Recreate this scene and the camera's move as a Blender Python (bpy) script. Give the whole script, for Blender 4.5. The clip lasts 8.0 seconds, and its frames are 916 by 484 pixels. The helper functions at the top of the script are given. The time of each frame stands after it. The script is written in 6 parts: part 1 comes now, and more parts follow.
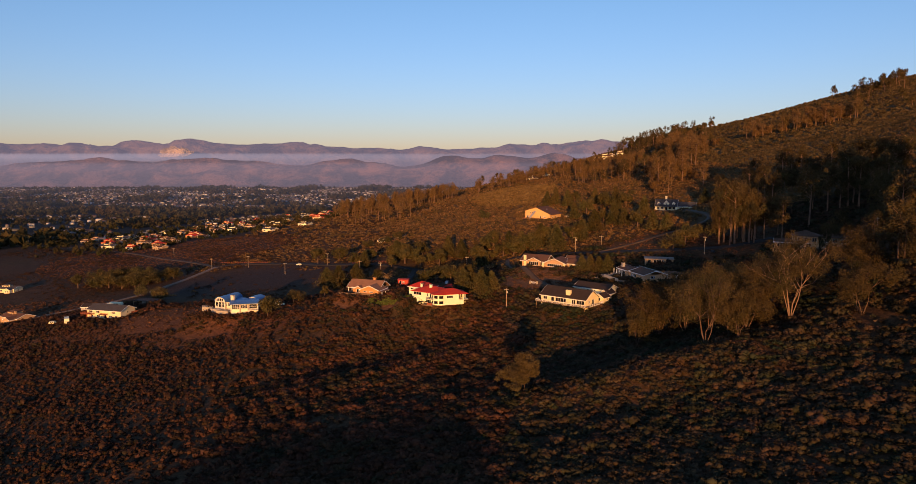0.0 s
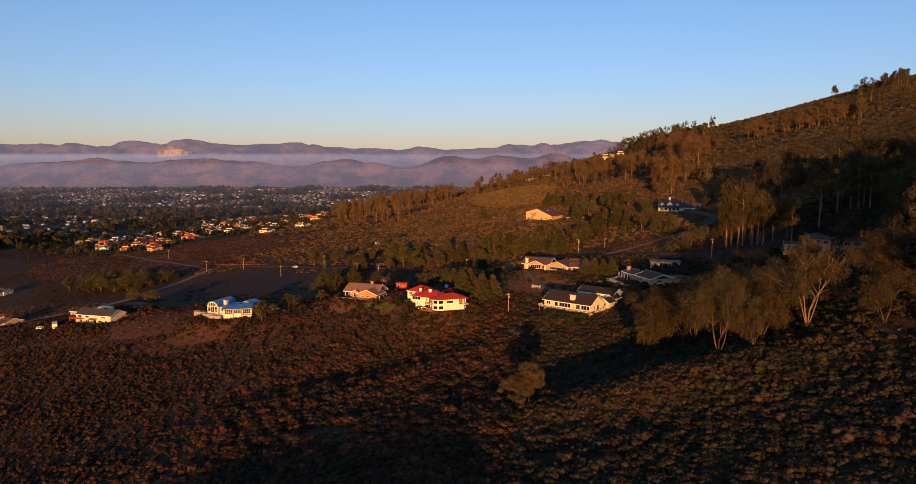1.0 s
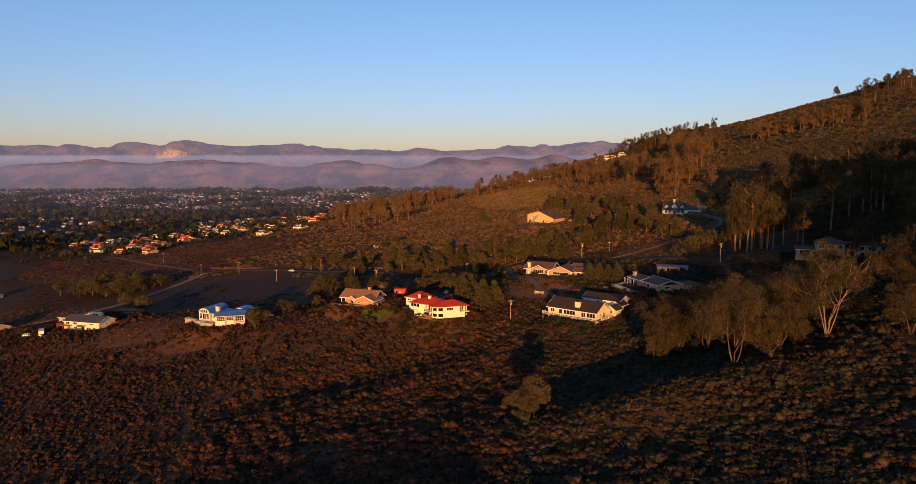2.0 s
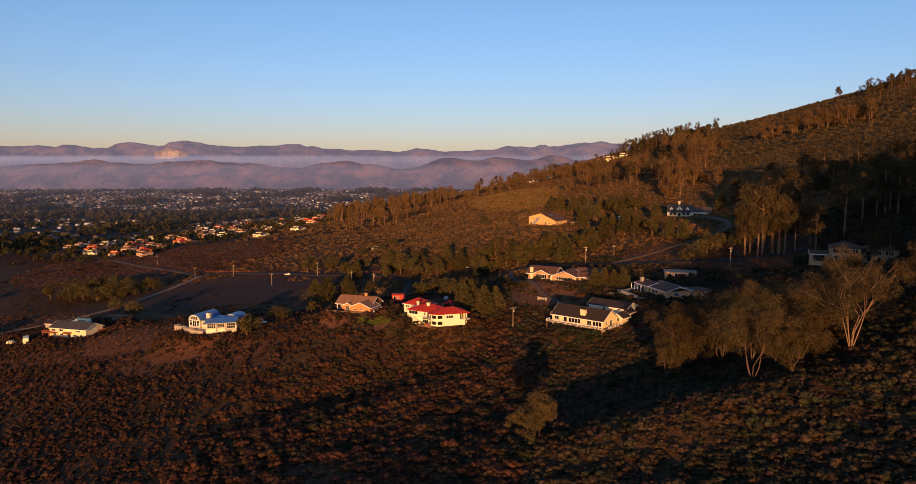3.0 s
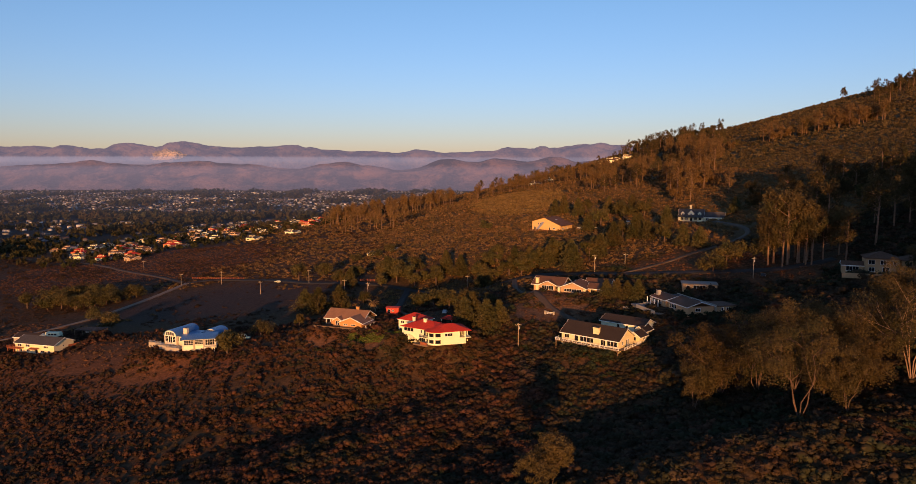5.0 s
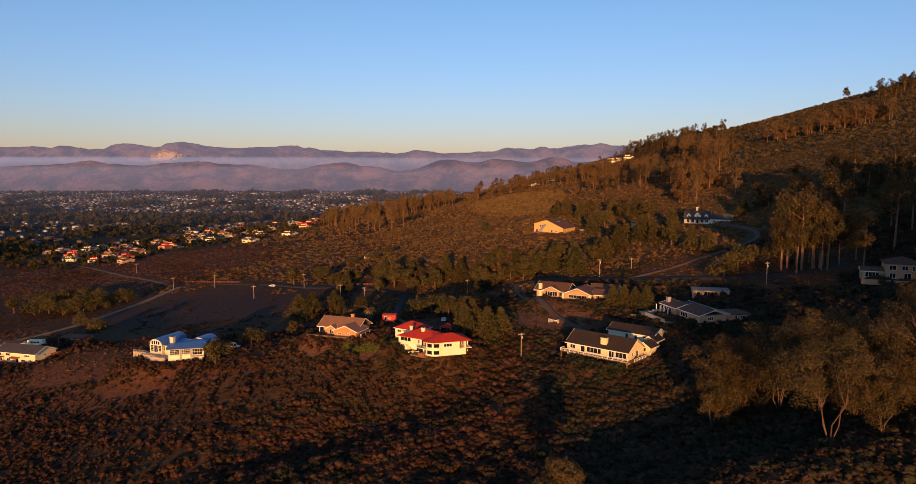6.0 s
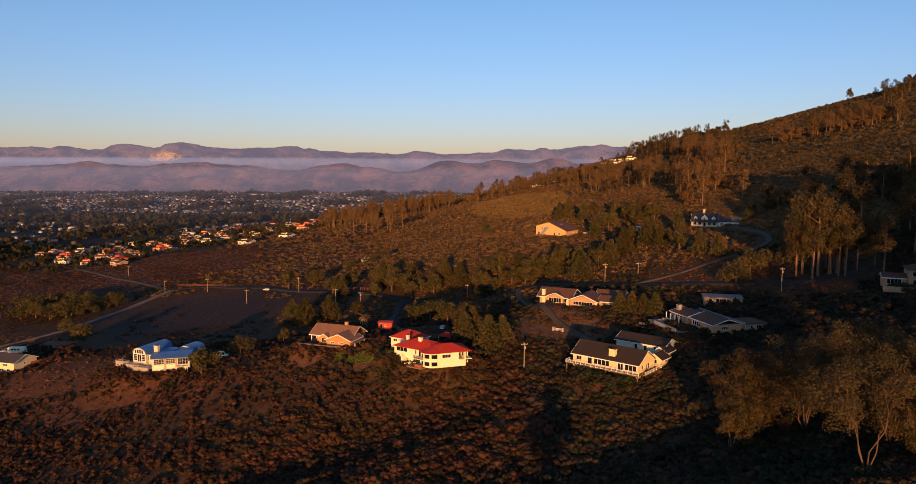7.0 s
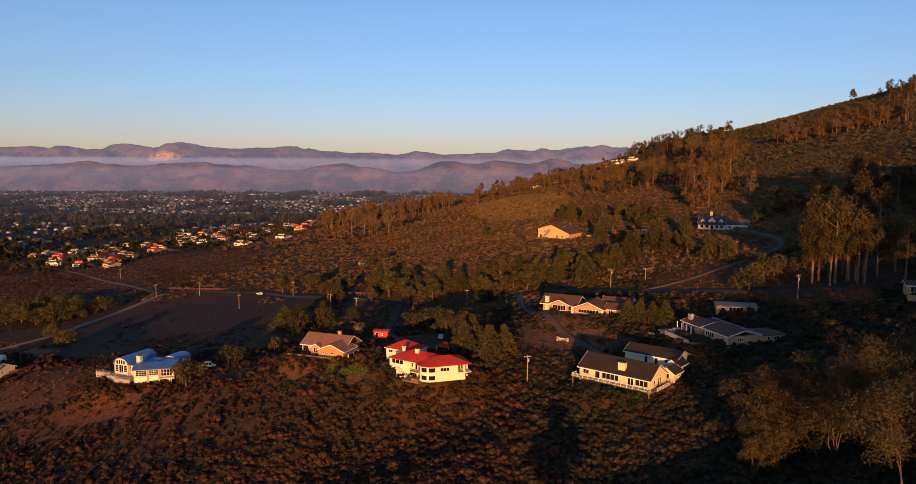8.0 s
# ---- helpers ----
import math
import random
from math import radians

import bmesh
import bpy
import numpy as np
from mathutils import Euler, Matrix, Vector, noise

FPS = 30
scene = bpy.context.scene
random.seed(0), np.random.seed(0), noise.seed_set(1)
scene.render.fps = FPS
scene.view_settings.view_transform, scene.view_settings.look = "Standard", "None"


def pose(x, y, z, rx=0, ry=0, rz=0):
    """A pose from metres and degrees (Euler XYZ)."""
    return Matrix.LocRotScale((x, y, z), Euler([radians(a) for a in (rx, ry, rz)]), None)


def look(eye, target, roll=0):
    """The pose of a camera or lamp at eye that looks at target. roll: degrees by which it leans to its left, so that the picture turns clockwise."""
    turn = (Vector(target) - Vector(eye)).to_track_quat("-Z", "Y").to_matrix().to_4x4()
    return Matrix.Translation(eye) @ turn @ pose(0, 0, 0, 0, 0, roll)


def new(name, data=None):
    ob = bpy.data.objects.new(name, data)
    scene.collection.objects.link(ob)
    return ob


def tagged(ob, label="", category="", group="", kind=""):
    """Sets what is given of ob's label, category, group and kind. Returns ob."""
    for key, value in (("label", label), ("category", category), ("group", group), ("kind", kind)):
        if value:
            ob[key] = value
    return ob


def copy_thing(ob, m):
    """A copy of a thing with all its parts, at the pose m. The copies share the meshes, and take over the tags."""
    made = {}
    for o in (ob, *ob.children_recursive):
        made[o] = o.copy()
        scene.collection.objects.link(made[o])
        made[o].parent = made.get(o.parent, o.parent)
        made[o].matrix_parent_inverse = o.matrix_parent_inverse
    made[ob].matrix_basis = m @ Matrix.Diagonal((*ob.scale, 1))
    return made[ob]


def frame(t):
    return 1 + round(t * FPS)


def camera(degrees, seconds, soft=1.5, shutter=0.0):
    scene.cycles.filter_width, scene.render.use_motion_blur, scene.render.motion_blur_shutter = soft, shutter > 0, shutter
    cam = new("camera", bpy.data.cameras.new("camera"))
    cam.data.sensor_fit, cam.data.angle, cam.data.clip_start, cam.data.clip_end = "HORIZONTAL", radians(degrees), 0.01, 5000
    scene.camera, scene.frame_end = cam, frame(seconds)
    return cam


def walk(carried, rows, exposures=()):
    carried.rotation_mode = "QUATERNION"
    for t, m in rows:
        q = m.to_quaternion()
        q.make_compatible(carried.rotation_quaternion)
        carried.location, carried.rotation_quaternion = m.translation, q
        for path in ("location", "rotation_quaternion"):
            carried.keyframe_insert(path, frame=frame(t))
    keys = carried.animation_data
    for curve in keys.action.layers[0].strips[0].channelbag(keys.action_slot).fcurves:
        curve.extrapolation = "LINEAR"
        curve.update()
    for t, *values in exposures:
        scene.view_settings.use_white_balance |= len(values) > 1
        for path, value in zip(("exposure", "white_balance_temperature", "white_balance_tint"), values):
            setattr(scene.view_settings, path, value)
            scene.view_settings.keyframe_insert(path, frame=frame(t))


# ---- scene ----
cam = camera(66.0, 8.0, 0.6)
PATH = [
    (0, (1.435, 1.724, 116.21), (1.43, 3.712, 115.995), -0.0),
    (0.5, (1.127, 7.112, 116.286), (1.124, 9.1, 116.07), -0.0),
    (1, (0.662, 12.649, 116.201), (0.661, 14.638, 115.987), -0.0),
    (1.5, (0.438, 18.398, 116.351), (0.438, 20.387, 116.139), -0.0),
    (3, (0.019, 37.127, 116.864), (0.021, 39.116, 116.655), 0.0),
    (3.5, (-0.022, 43.673, 117.046), (-0.02, 45.662, 116.838), 0.1),
    (4, (-0.207, 50.418, 117.07), (-0.203, 52.407, 116.864), 0.1),
    (4.5, (-0.24, 57.225, 117.257), (-0.236, 59.214, 117.051), 0.1),
    (6, (-0.191, 78.017, 117.56), (-0.186, 80.007, 117.356), 0.1),
    (6.5, (-0.036, 85.066, 117.546), (-0.031, 87.055, 117.343), 0.2),
    (7, (0.027, 92.191, 117.326), (0.032, 94.181, 117.125), 0.2),
    (7.5, (0.062, 99.386, 117.404), (0.067, 101.376, 117.204), 0.2),
    (8, (0.274, 106.354, 117.632), (0.279, 108.344, 117.432), 0.3),
]
walk(cam, [(t, look(e, g, r)) for t, e, g, r in PATH])

# ---- light ----
SUN_EL, SUN_AZ = 5.3, -5.5         # degrees: height, and turn to the east of the view's back
world = bpy.data.worlds.new("world")
scene.world = world
world.use_nodes = True
wn, wl = world.node_tree.nodes, world.node_tree.links
sky = wn.new("ShaderNodeTexSky")
sky.sky_type, sky.sun_disc = "NISHITA", False
sky.sun_elevation, sky.sun_rotation = radians(SUN_EL), radians(180 - SUN_AZ)
sky.air_density, sky.dust_density, sky.ozone_density = 1.0, 0.4, 3.2
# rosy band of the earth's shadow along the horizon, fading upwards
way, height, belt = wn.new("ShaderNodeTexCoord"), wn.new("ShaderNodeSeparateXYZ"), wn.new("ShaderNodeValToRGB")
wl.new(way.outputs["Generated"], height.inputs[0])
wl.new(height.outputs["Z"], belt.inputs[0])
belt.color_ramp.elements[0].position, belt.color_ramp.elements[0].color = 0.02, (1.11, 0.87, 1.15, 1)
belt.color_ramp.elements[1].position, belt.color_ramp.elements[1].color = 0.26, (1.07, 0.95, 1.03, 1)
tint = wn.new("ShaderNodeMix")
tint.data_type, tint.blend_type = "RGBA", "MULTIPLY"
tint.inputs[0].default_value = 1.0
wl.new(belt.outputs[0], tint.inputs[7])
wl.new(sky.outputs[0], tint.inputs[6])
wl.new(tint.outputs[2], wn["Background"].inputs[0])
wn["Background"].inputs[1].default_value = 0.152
sun_data = bpy.data.lights.new("sun", "SUN")
sun_data.energy, sun_data.angle, sun_data.color = 4.2, radians(0.53), (1.0, 0.46, 0.138)
sun = new("sun", sun_data)
sun_dir = Vector((math.sin(radians(SUN_AZ)) * math.cos(radians(SUN_EL)), -math.cos(radians(SUN_AZ)) * math.cos(radians(SUN_EL)), math.sin(radians(SUN_EL))))
sun.matrix_world = look(sun_dir * 300, (0, 0, 0))
scene.view_settings.exposure = 0.6


# ---- materials ----
def material(name, rough=0.8, metal=0.0):
    m = bpy.data.materials.new(name)
    m.use_nodes = True
    b = m.node_tree.nodes["Principled BSDF"]
    b.inputs["Roughness"].default_value, b.inputs["Metallic"].default_value = rough, metal
    b.inputs["Specular IOR Level"].default_value = 0.25
    return m, m.node_tree.nodes, m.node_tree.links, b


def ramp(nodes, links, source, stops):
    r = nodes.new("ShaderNodeValToRGB")
    els = r.color_ramp.elements
    els[0].position, els[0].color = stops[0][0], (*stops[0][1], 1)
    els[1].position, els[1].color = stops[-1][0], (*stops[-1][1], 1)
    for p, c in stops[1:-1]:
        e = els.new(p)
        e.color = (*c, 1)
    links.new(source, r.inputs[0])
    return r.outputs[0]


def noise_tex(nodes, links, scale, detail=4.0, rough=0.6, kind="Object"):
    tc = nodes.new("ShaderNodeTexCoord")
    n = nodes.new("ShaderNodeTexNoise")
    n.inputs["Scale"].default_value, n.inputs["Detail"].default_value, n.inputs["Roughness"].default_value = scale, detail, rough
    links.new(tc.outputs[kind], n.inputs["Vector"])
    return n.outputs["Fac"]


def mix(nodes, links, fac, a, b, blend="MIX"):
    m = nodes.new("ShaderNodeMix")
    m.data_type, m.blend_type = "RGBA", blend
    for sock, v in ((m.inputs[0], fac), (m.inputs[6], a), (m.inputs[7], b)):
        if isinstance(v, (int, float)):
            sock.default_value = v
        elif isinstance(v, tuple):
            sock.default_value = (*v, 1)
        else:
            links.new(v, sock)
    return m.outputs[2]


def bump(nodes, links, b, source, strength, distance):
    bp = nodes.new("ShaderNodeBump")
    bp.inputs["Strength"].default_value, bp.inputs["Distance"].default_value = strength, distance
    links.new(source, bp.inputs["Height"])
    links.new(bp.outputs[0], b.inputs["Normal"])


def plain(name, col, rough=0.8, metal=0.0, grain=6.0, vary=0.25):
    """A painted, stone or timber surface with grain and stains."""
    m, n, l, b = material(name, rough, metal)
    f1 = noise_tex(n, l, grain)
    f2 = noise_tex(n, l, 0.35, 3)
    dark = tuple(c * (1 - vary) for c in col)
    light = tuple(min(1, c * (1 + vary * 0.6)) for c in col)
    c1 = ramp(n, l, f1, [(0.3, dark), (0.7, light)])
    c2 = ramp(n, l, f2, [(0.3, tuple(c * (1 - vary * 0.8) for c in col)), (0.65, col)])
    l.new(mix(n, l, 0.5, c1, c2), b.inputs["Base Color"])
    bump(n, l, b, f1, 0.2, 0.02)
    return m


def ribbed(name, col, axis, scale, rough=0.6, metal=0.0, vary=0.3):
    """A surface with regular courses: roof tiles, shingles, boards or seams."""
    m, n, l, b = material(name, rough, metal)
    tc = n.new("ShaderNodeTexCoord")
    w = n.new("ShaderNodeTexWave")
    w.wave_type, w.bands_direction = "BANDS", axis
    w.inputs["Scale"].default_value, w.inputs["Distortion"].default_value = scale, 0.6
    w.inputs["Detail"].default_value = 2
    l.new(tc.outputs["Object"], w.inputs["Vector"])
    f = noise_tex(n, l, 2.5, 4)
    big = noise_tex(n, l, 0.4, 3)
    c1 = ramp(n, l, f, [(0.3, tuple(c * (1 - vary) for c in col)), (0.7, tuple(c * (1 + vary * 0.5) for c in col))])
    c2 = mix(n, l, 0.35, c1, ramp(n, l, w.outputs["Fac"], [(0.0, tuple(c * 0.55 for c in col)), (0.5, col)]))
    l.new(mix(n, l, 0.4, c2, ramp(n, l, big, [(0.35, tuple(c * 0.7 for c in col)), (0.6, col)])), b.inputs["Base Color"])
    bump(n, l, b, w.outputs["Fac"], 0.5, 0.04)
    return m


def foliage(name, cols, patch=0.12, plant=0.0):
    """Leaves: every tuft differs a little, single plants by cells of their own size, and whole stands by broad patches."""
    m, n, l, b = material(name, 0.85)
    b.inputs["Specular IOR Level"].default_value = 0.06
    geo = n.new("ShaderNodeNewGeometry")
    info = n.new("ShaderNodeObjectInfo")
    nz = n.new("ShaderNodeTexNoise")
    nz.inputs["Scale"].default_value, nz.inputs["Detail"].default_value = patch, 3
    l.new(geo.outputs["Position"], nz.inputs["Vector"])
    fac = nz.outputs["Fac"]
    if plant:
        cell = n.new("ShaderNodeTexVoronoi")
        cell.inputs["Scale"].default_value = plant
        l.new(geo.outputs["Position"], cell.inputs["Vector"])
        hue = n.new("ShaderNodeSeparateColor")
        l.new(cell.outputs["Color"], hue.inputs[0])
        both = n.new("ShaderNodeMath")
        both.operation = "MULTIPLY_ADD"
        both.inputs[1].default_value = 0.34
        l.new(hue.outputs[0], both.inputs[0])
        less = n.new("ShaderNodeMath")
        less.operation = "SUBTRACT"
        less.inputs[1].default_value = 0.17
        l.new(fac, less.inputs[0])
        l.new(less.outputs[0], both.inputs[2])
        fac = both.outputs[0]
    k = len(cols) - 1
    col = ramp(n, l, fac, [(0.3 + 0.4 * i / k, c) for i, c in enumerate(cols)])
    c2 = ramp(n, l, geo.outputs["Random Per Island"], [(0.0, (1.45, 1.32, 1.42)), (1.0, (2.55, 2.32, 2.50))])
    c3 = ramp(n, l, info.outputs["Random"], [(0.0, (0.75, 0.72, 0.70)), (1.0, (1.15, 1.15, 1.1))])
    col = mix(n, l, 1.0, mix(n, l, 1.0, col, c2, "MULTIPLY"), c3, "MULTIPLY")
    if plant:
        col = mix(n, l, 1.0, col, ramp(n, l, hue.outputs[1], [(0.0, (0.66, 0.66, 0.68)), (1.0, (1.26, 1.24, 1.2))]), "MULTIPLY")
    l.new(col, b.inputs["Base Color"])
    thin, both = n.new("ShaderNodeBsdfTranslucent"), n.new("ShaderNodeMixShader")
    l.new(col, thin.inputs["Color"])
    both.inputs[0].default_value = 0.3
    l.new(b.outputs[0], both.inputs[1])
    l.new(thin.outputs[0], both.inputs[2])
    l.new(both.outputs[0], n["Material Output"].inputs[0])
    return m


def edge(nodes, links, source, lo, hi):
    """One below lo, nought above hi."""
    r = nodes.new("ShaderNodeMapRange")
    r.inputs["From Min"].default_value, r.inputs["From Max"].default_value = lo, hi
    r.inputs["To Min"].default_value, r.inputs["To Max"].default_value = 1.0, 0.0
    links.new(source, r.inputs["Value"])
    return r.outputs[0]


def ground_material():
    """Dry soil, leaf litter and straw-coloured grass, greener on the upper meadow."""
    m, n, l, b = material("dry_ground", 0.95)
    b.inputs["Specular IOR Level"].default_value = 0.05
    f1, f2, f3 = noise_tex(n, l, 0.02, 5), noise_tex(n, l, 0.25, 6, 0.7), noise_tex(n, l, 0.9, 6, 0.72)
    c1 = ramp(n, l, f1, [(0.35, (0.045, 0.030, 0.016)), (0.5, (0.070, 0.038, 0.020)), (0.65, (0.056, 0.040, 0.018))])
    c2 = ramp(n, l, f2, [(0.3, (0.022, 0.018, 0.010)), (0.5, (0.052, 0.030, 0.016)), (0.7, (0.078, 0.046, 0.022))])
    c3 = ramp(n, l, f3, [(0.3, (0.55, 0.56, 0.58)), (0.5, (1.25, 1.2, 1.2)), (0.7, (2.3, 2.15, 2.1))])
    soil = mix(n, l, 0.55, c1, c2)
    # golden meadow on the shoulder, and raw red earth below the vaulted house
    # the town plain's dark blue-grey patch paints in shade and haze
    for at, reach, col in (((-112, 338, 40), (34, 22, 40), (0.13, 0.052, 0.024)), ((-170, 335, 30), (70, 45, 50), (0.085, 0.042, 0.022)), ((-290, 740, 25), (150, 170, 60), (0.043, 0.029, 0.021)), ((190, 850, 90), (330, 430, 120), (0.085, 0.058, 0.023)), ((430, 900, 160), (230, 420, 160), (0.055, 0.046, 0.020)), ((-40, 343, 52), (34, 15, 20), (0.125, 0.060, 0.028)), ((38, 364, 58), (24, 20, 20), (0.115, 0.064, 0.034)), ((60, 400, 60), (34, 16, 20), (0.10, 0.055, 0.028)), ((-900, 2300, 0), (1300, 1500, 60), (0.022, 0.025, 0.026)), ((66, 895, 80), (42, 160, 200), (0.115, 0.082, 0.032)), ((-150, 505, 30), (82, 70, 60), (0.044, 0.029, 0.022)), ((930, 1750, 270), (420, 430, 190), (0.085, 0.075, 0.030))):
        tc, sub, div, ln = n.new("ShaderNodeTexCoord"), n.new("ShaderNodeVectorMath"), n.new("ShaderNodeVectorMath"), n.new("ShaderNodeVectorMath")
        sub.operation, div.operation, ln.operation = "SUBTRACT", "DIVIDE", "LENGTH"
        sub.inputs[1].default_value, div.inputs[1].default_value = at, reach
        l.new(tc.outputs["Object"], sub.inputs[0])
        l.new(sub.outputs[0], div.inputs[0])
        l.new(div.outputs[0], ln.inputs[0])
        rag = n.new("ShaderNodeMath")
        rag.operation = "ADD"
        l.new(ln.outputs["Value"], rag.inputs[0])
        l.new(f2, rag.inputs[1])
        soil = mix(n, l, edge(n, l, rag.outputs[0], 1.15, 1.6), soil, col)
    l.new(mix(n, l, 1.0, soil, c3, "MULTIPLY"), b.inputs["Base Color"])
    bump(n, l, b, f2, 0.6, 0.5)
    return m


def glass_material():
    m, n, l, b = material("window_glass", 0.05)
    b.inputs["Base Color"].default_value = (0.012, 0.014, 0.017, 1)
    b.inputs["Specular IOR Level"].default_value = 0.5
    return m


GROUND = ground_material()
GLASS = glass_material()
CREAM = plain("cream_stucco", (0.82, 0.70, 0.41))
WHITE = plain("white_paint", (0.85, 0.82, 0.56), vary=0.12)
TRIM = plain("white_trim", (0.82, 0.80, 0.76), vary=0.08)
PALE = plain("pale_siding", (0.76, 0.68, 0.52))
TAN = plain("tan_stucco", (0.50, 0.32, 0.17))
SAND = plain("sand_stucco", (0.68, 0.42, 0.175))
OCHRE = plain("ochre_siding", (0.55, 0.27, 0.10))
GREYW = plain("grey_siding", (0.38, 0.35, 0.32))
RED_TILE = ribbed("red_clay_tile", (0.58, 0.042, 0.020), "X", 9.0, 0.85)
RED_PAINT = plain("red_paint", (0.45, 0.06, 0.04))
DARK_SHINGLE = ribbed("dark_shingle", (0.048, 0.032, 0.022), "Y", 6.0, 0.85)
BROWN_SHINGLE = ribbed("brown_shingle", (0.15, 0.072, 0.040), "Y", 6.0, 0.85)
TAN_SHINGLE = ribbed("tan_shingle", (0.31, 0.155, 0.085), "Y", 6.0, 0.85)
GREY_SHINGLE = ribbed("grey_shingle", (0.075, 0.068, 0.066), "Y", 6.0, 0.85)
BLUE_METAL = ribbed("blue_metal", (0.10, 0.22, 0.42), "X", 5.0, 0.38, 0.35, 0.12)
WOOD = plain("weathered_wood", (0.20, 0.13, 0.08))
POLE_WOOD = plain("pole_timber", (0.42, 0.32, 0.22))
REDWOOD = plain("redwood_boards", (0.30, 0.09, 0.04))
METAL = plain("galvanised_metal", (0.45, 0.45, 0.45), 0.45, 0.6)
DARK_METAL = plain("dark_metal", (0.05, 0.05, 0.055), 0.5, 0.4)
STONE = plain("pale_stone", (0.42, 0.36, 0.28))
CONCRETE = plain("concrete", (0.25, 0.21, 0.17))
ROADWAY = plain("worn_asphalt", (0.036, 0.030, 0.026), 0.95, 0, 1.5)
DIRT = plain("pale_dirt", (0.10, 0.066, 0.042), 0.95, 0, 0.8)
DUST = plain("dusty_lane", (0.20, 0.145, 0.105), 0.95, 0, 0.8)
RUBBER = plain("rubber", (0.02, 0.02, 0.02))
BARK = plain("pale_bark", (0.23, 0.14, 0.09), 0.9, 0, 1.2, 0.5)
DARK_BARK = plain("dark_bark", (0.13, 0.082, 0.058), 0.9, 0, 1.2, 0.4)
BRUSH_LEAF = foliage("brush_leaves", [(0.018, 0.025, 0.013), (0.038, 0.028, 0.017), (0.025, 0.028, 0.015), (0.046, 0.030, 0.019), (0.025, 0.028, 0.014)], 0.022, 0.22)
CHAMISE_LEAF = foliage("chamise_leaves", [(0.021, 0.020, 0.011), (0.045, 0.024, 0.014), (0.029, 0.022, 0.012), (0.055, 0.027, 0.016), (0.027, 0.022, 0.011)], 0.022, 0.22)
SAGE_LEAF = foliage("sage_leaves", [(0.024, 0.022, 0.014), (0.048, 0.027, 0.018), (0.033, 0.025, 0.016), (0.056, 0.030, 0.020), (0.028, 0.026, 0.014)], 0.035, 0.42)
# slope and hilltop leaves are lightened to imitate low sunlight on them
SUN_TONED_FAR_LEAF = foliage("sun_toned_slope_leaves", [(0.050, 0.041, 0.017), (0.106, 0.066, 0.028), (0.072, 0.054, 0.021)], 0.02, 0.25)
SUN_TONED_UPPER_LEAF = foliage("sun_toned_upper_leaves", [(0.046, 0.043, 0.019), (0.078, 0.060, 0.026), (0.060, 0.052, 0.022)], 0.02, 0.12)
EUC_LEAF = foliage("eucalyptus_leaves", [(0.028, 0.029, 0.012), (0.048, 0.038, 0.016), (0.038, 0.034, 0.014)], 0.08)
# russet by nature, but brightened to imitate golden sun on the groves
SUN_TONED_RUSSET_LEAF = foliage("sun_toned_russet_leaves", [(0.056, 0.045, 0.019), (0.090, 0.060, 0.025), (0.072, 0.052, 0.022)], 0.05)
GUM_BARK = plain("smooth_gum_bark", (0.26, 0.17, 0.12), 0.85, 0, 1.2, 0.4)
CONIFER_LEAF = foliage("conifer_needles", [(0.026, 0.030, 0.012), (0.042, 0.040, 0.016), (0.052, 0.042, 0.017)])
GREEN_LEAF = foliage("green_leaves", [(0.030, 0.034, 0.013), (0.058, 0.048, 0.018)])
# darker than the nearer leaves, to paint in the town's shade and haze
SHADE_TONED_TOWN_LEAF = foliage("shade_toned_town_leaves", [(0.016, 0.020, 0.009), (0.030, 0.030, 0.012), (0.040, 0.032, 0.014)], 0.01)
LAWN = foliage("lawn_grass", [(0.05, 0.075, 0.012), (0.08, 0.085, 0.02)], 0.4)


# ---- mesh helpers ----
def part(name, bm, mat, parent=None, label=""):
    """Links a bmesh as one mesh object under a thing or part."""
    me = bpy.data.meshes.new(name)
    bm.to_mesh(me)
    bm.free()
    me.materials.append(mat)
    ob = new(name, me)
    if parent is not None:
        ob.parent = parent
    if label:
        ob["label"] = label
    return ob


def mesh_from(name, verts, tris, mat, smooth=False):
    """A mesh object from arrays of corners and triangles."""
    me = bpy.data.meshes.new(name)
    me.vertices.add(len(verts))
    me.vertices.foreach_set("co", np.ascontiguousarray(verts, dtype=np.float32).ravel())
    me.loops.add(3 * len(tris))
    me.loops.foreach_set("vertex_index", np.ascontiguousarray(tris, dtype=np.int32).ravel())
    me.polygons.add(len(tris))
    me.polygons.foreach_set("loop_start", np.arange(0, 3 * len(tris), 3, dtype=np.int32))
    if smooth:
        me.polygons.foreach_set("use_smooth", np.ones(len(tris), dtype=bool))
    me.update(calc_edges=True)
    me.validate()
    me.materials.append(mat)
    return new(name, me)


def box(bm, x0, x1, y0, y1, z0, z1, m=None):
    vs = [bm.verts.new(p) for p in ((x0, y0, z0), (x1, y0, z0), (x1, y1, z0), (x0, y1, z0), (x0, y0, z1), (x1, y0, z1), (x1, y1, z1), (x0, y1, z1))]
    for q in ((3, 2, 1, 0), (4, 5, 6, 7), (0, 1, 5, 4), (1, 2, 6, 5), (2, 3, 7, 6), (3, 0, 4, 7)):
        bm.faces.new([vs[i] for i in q])
    if m is not None:
        bmesh.ops.transform(bm, matrix=m, verts=vs)
    return vs


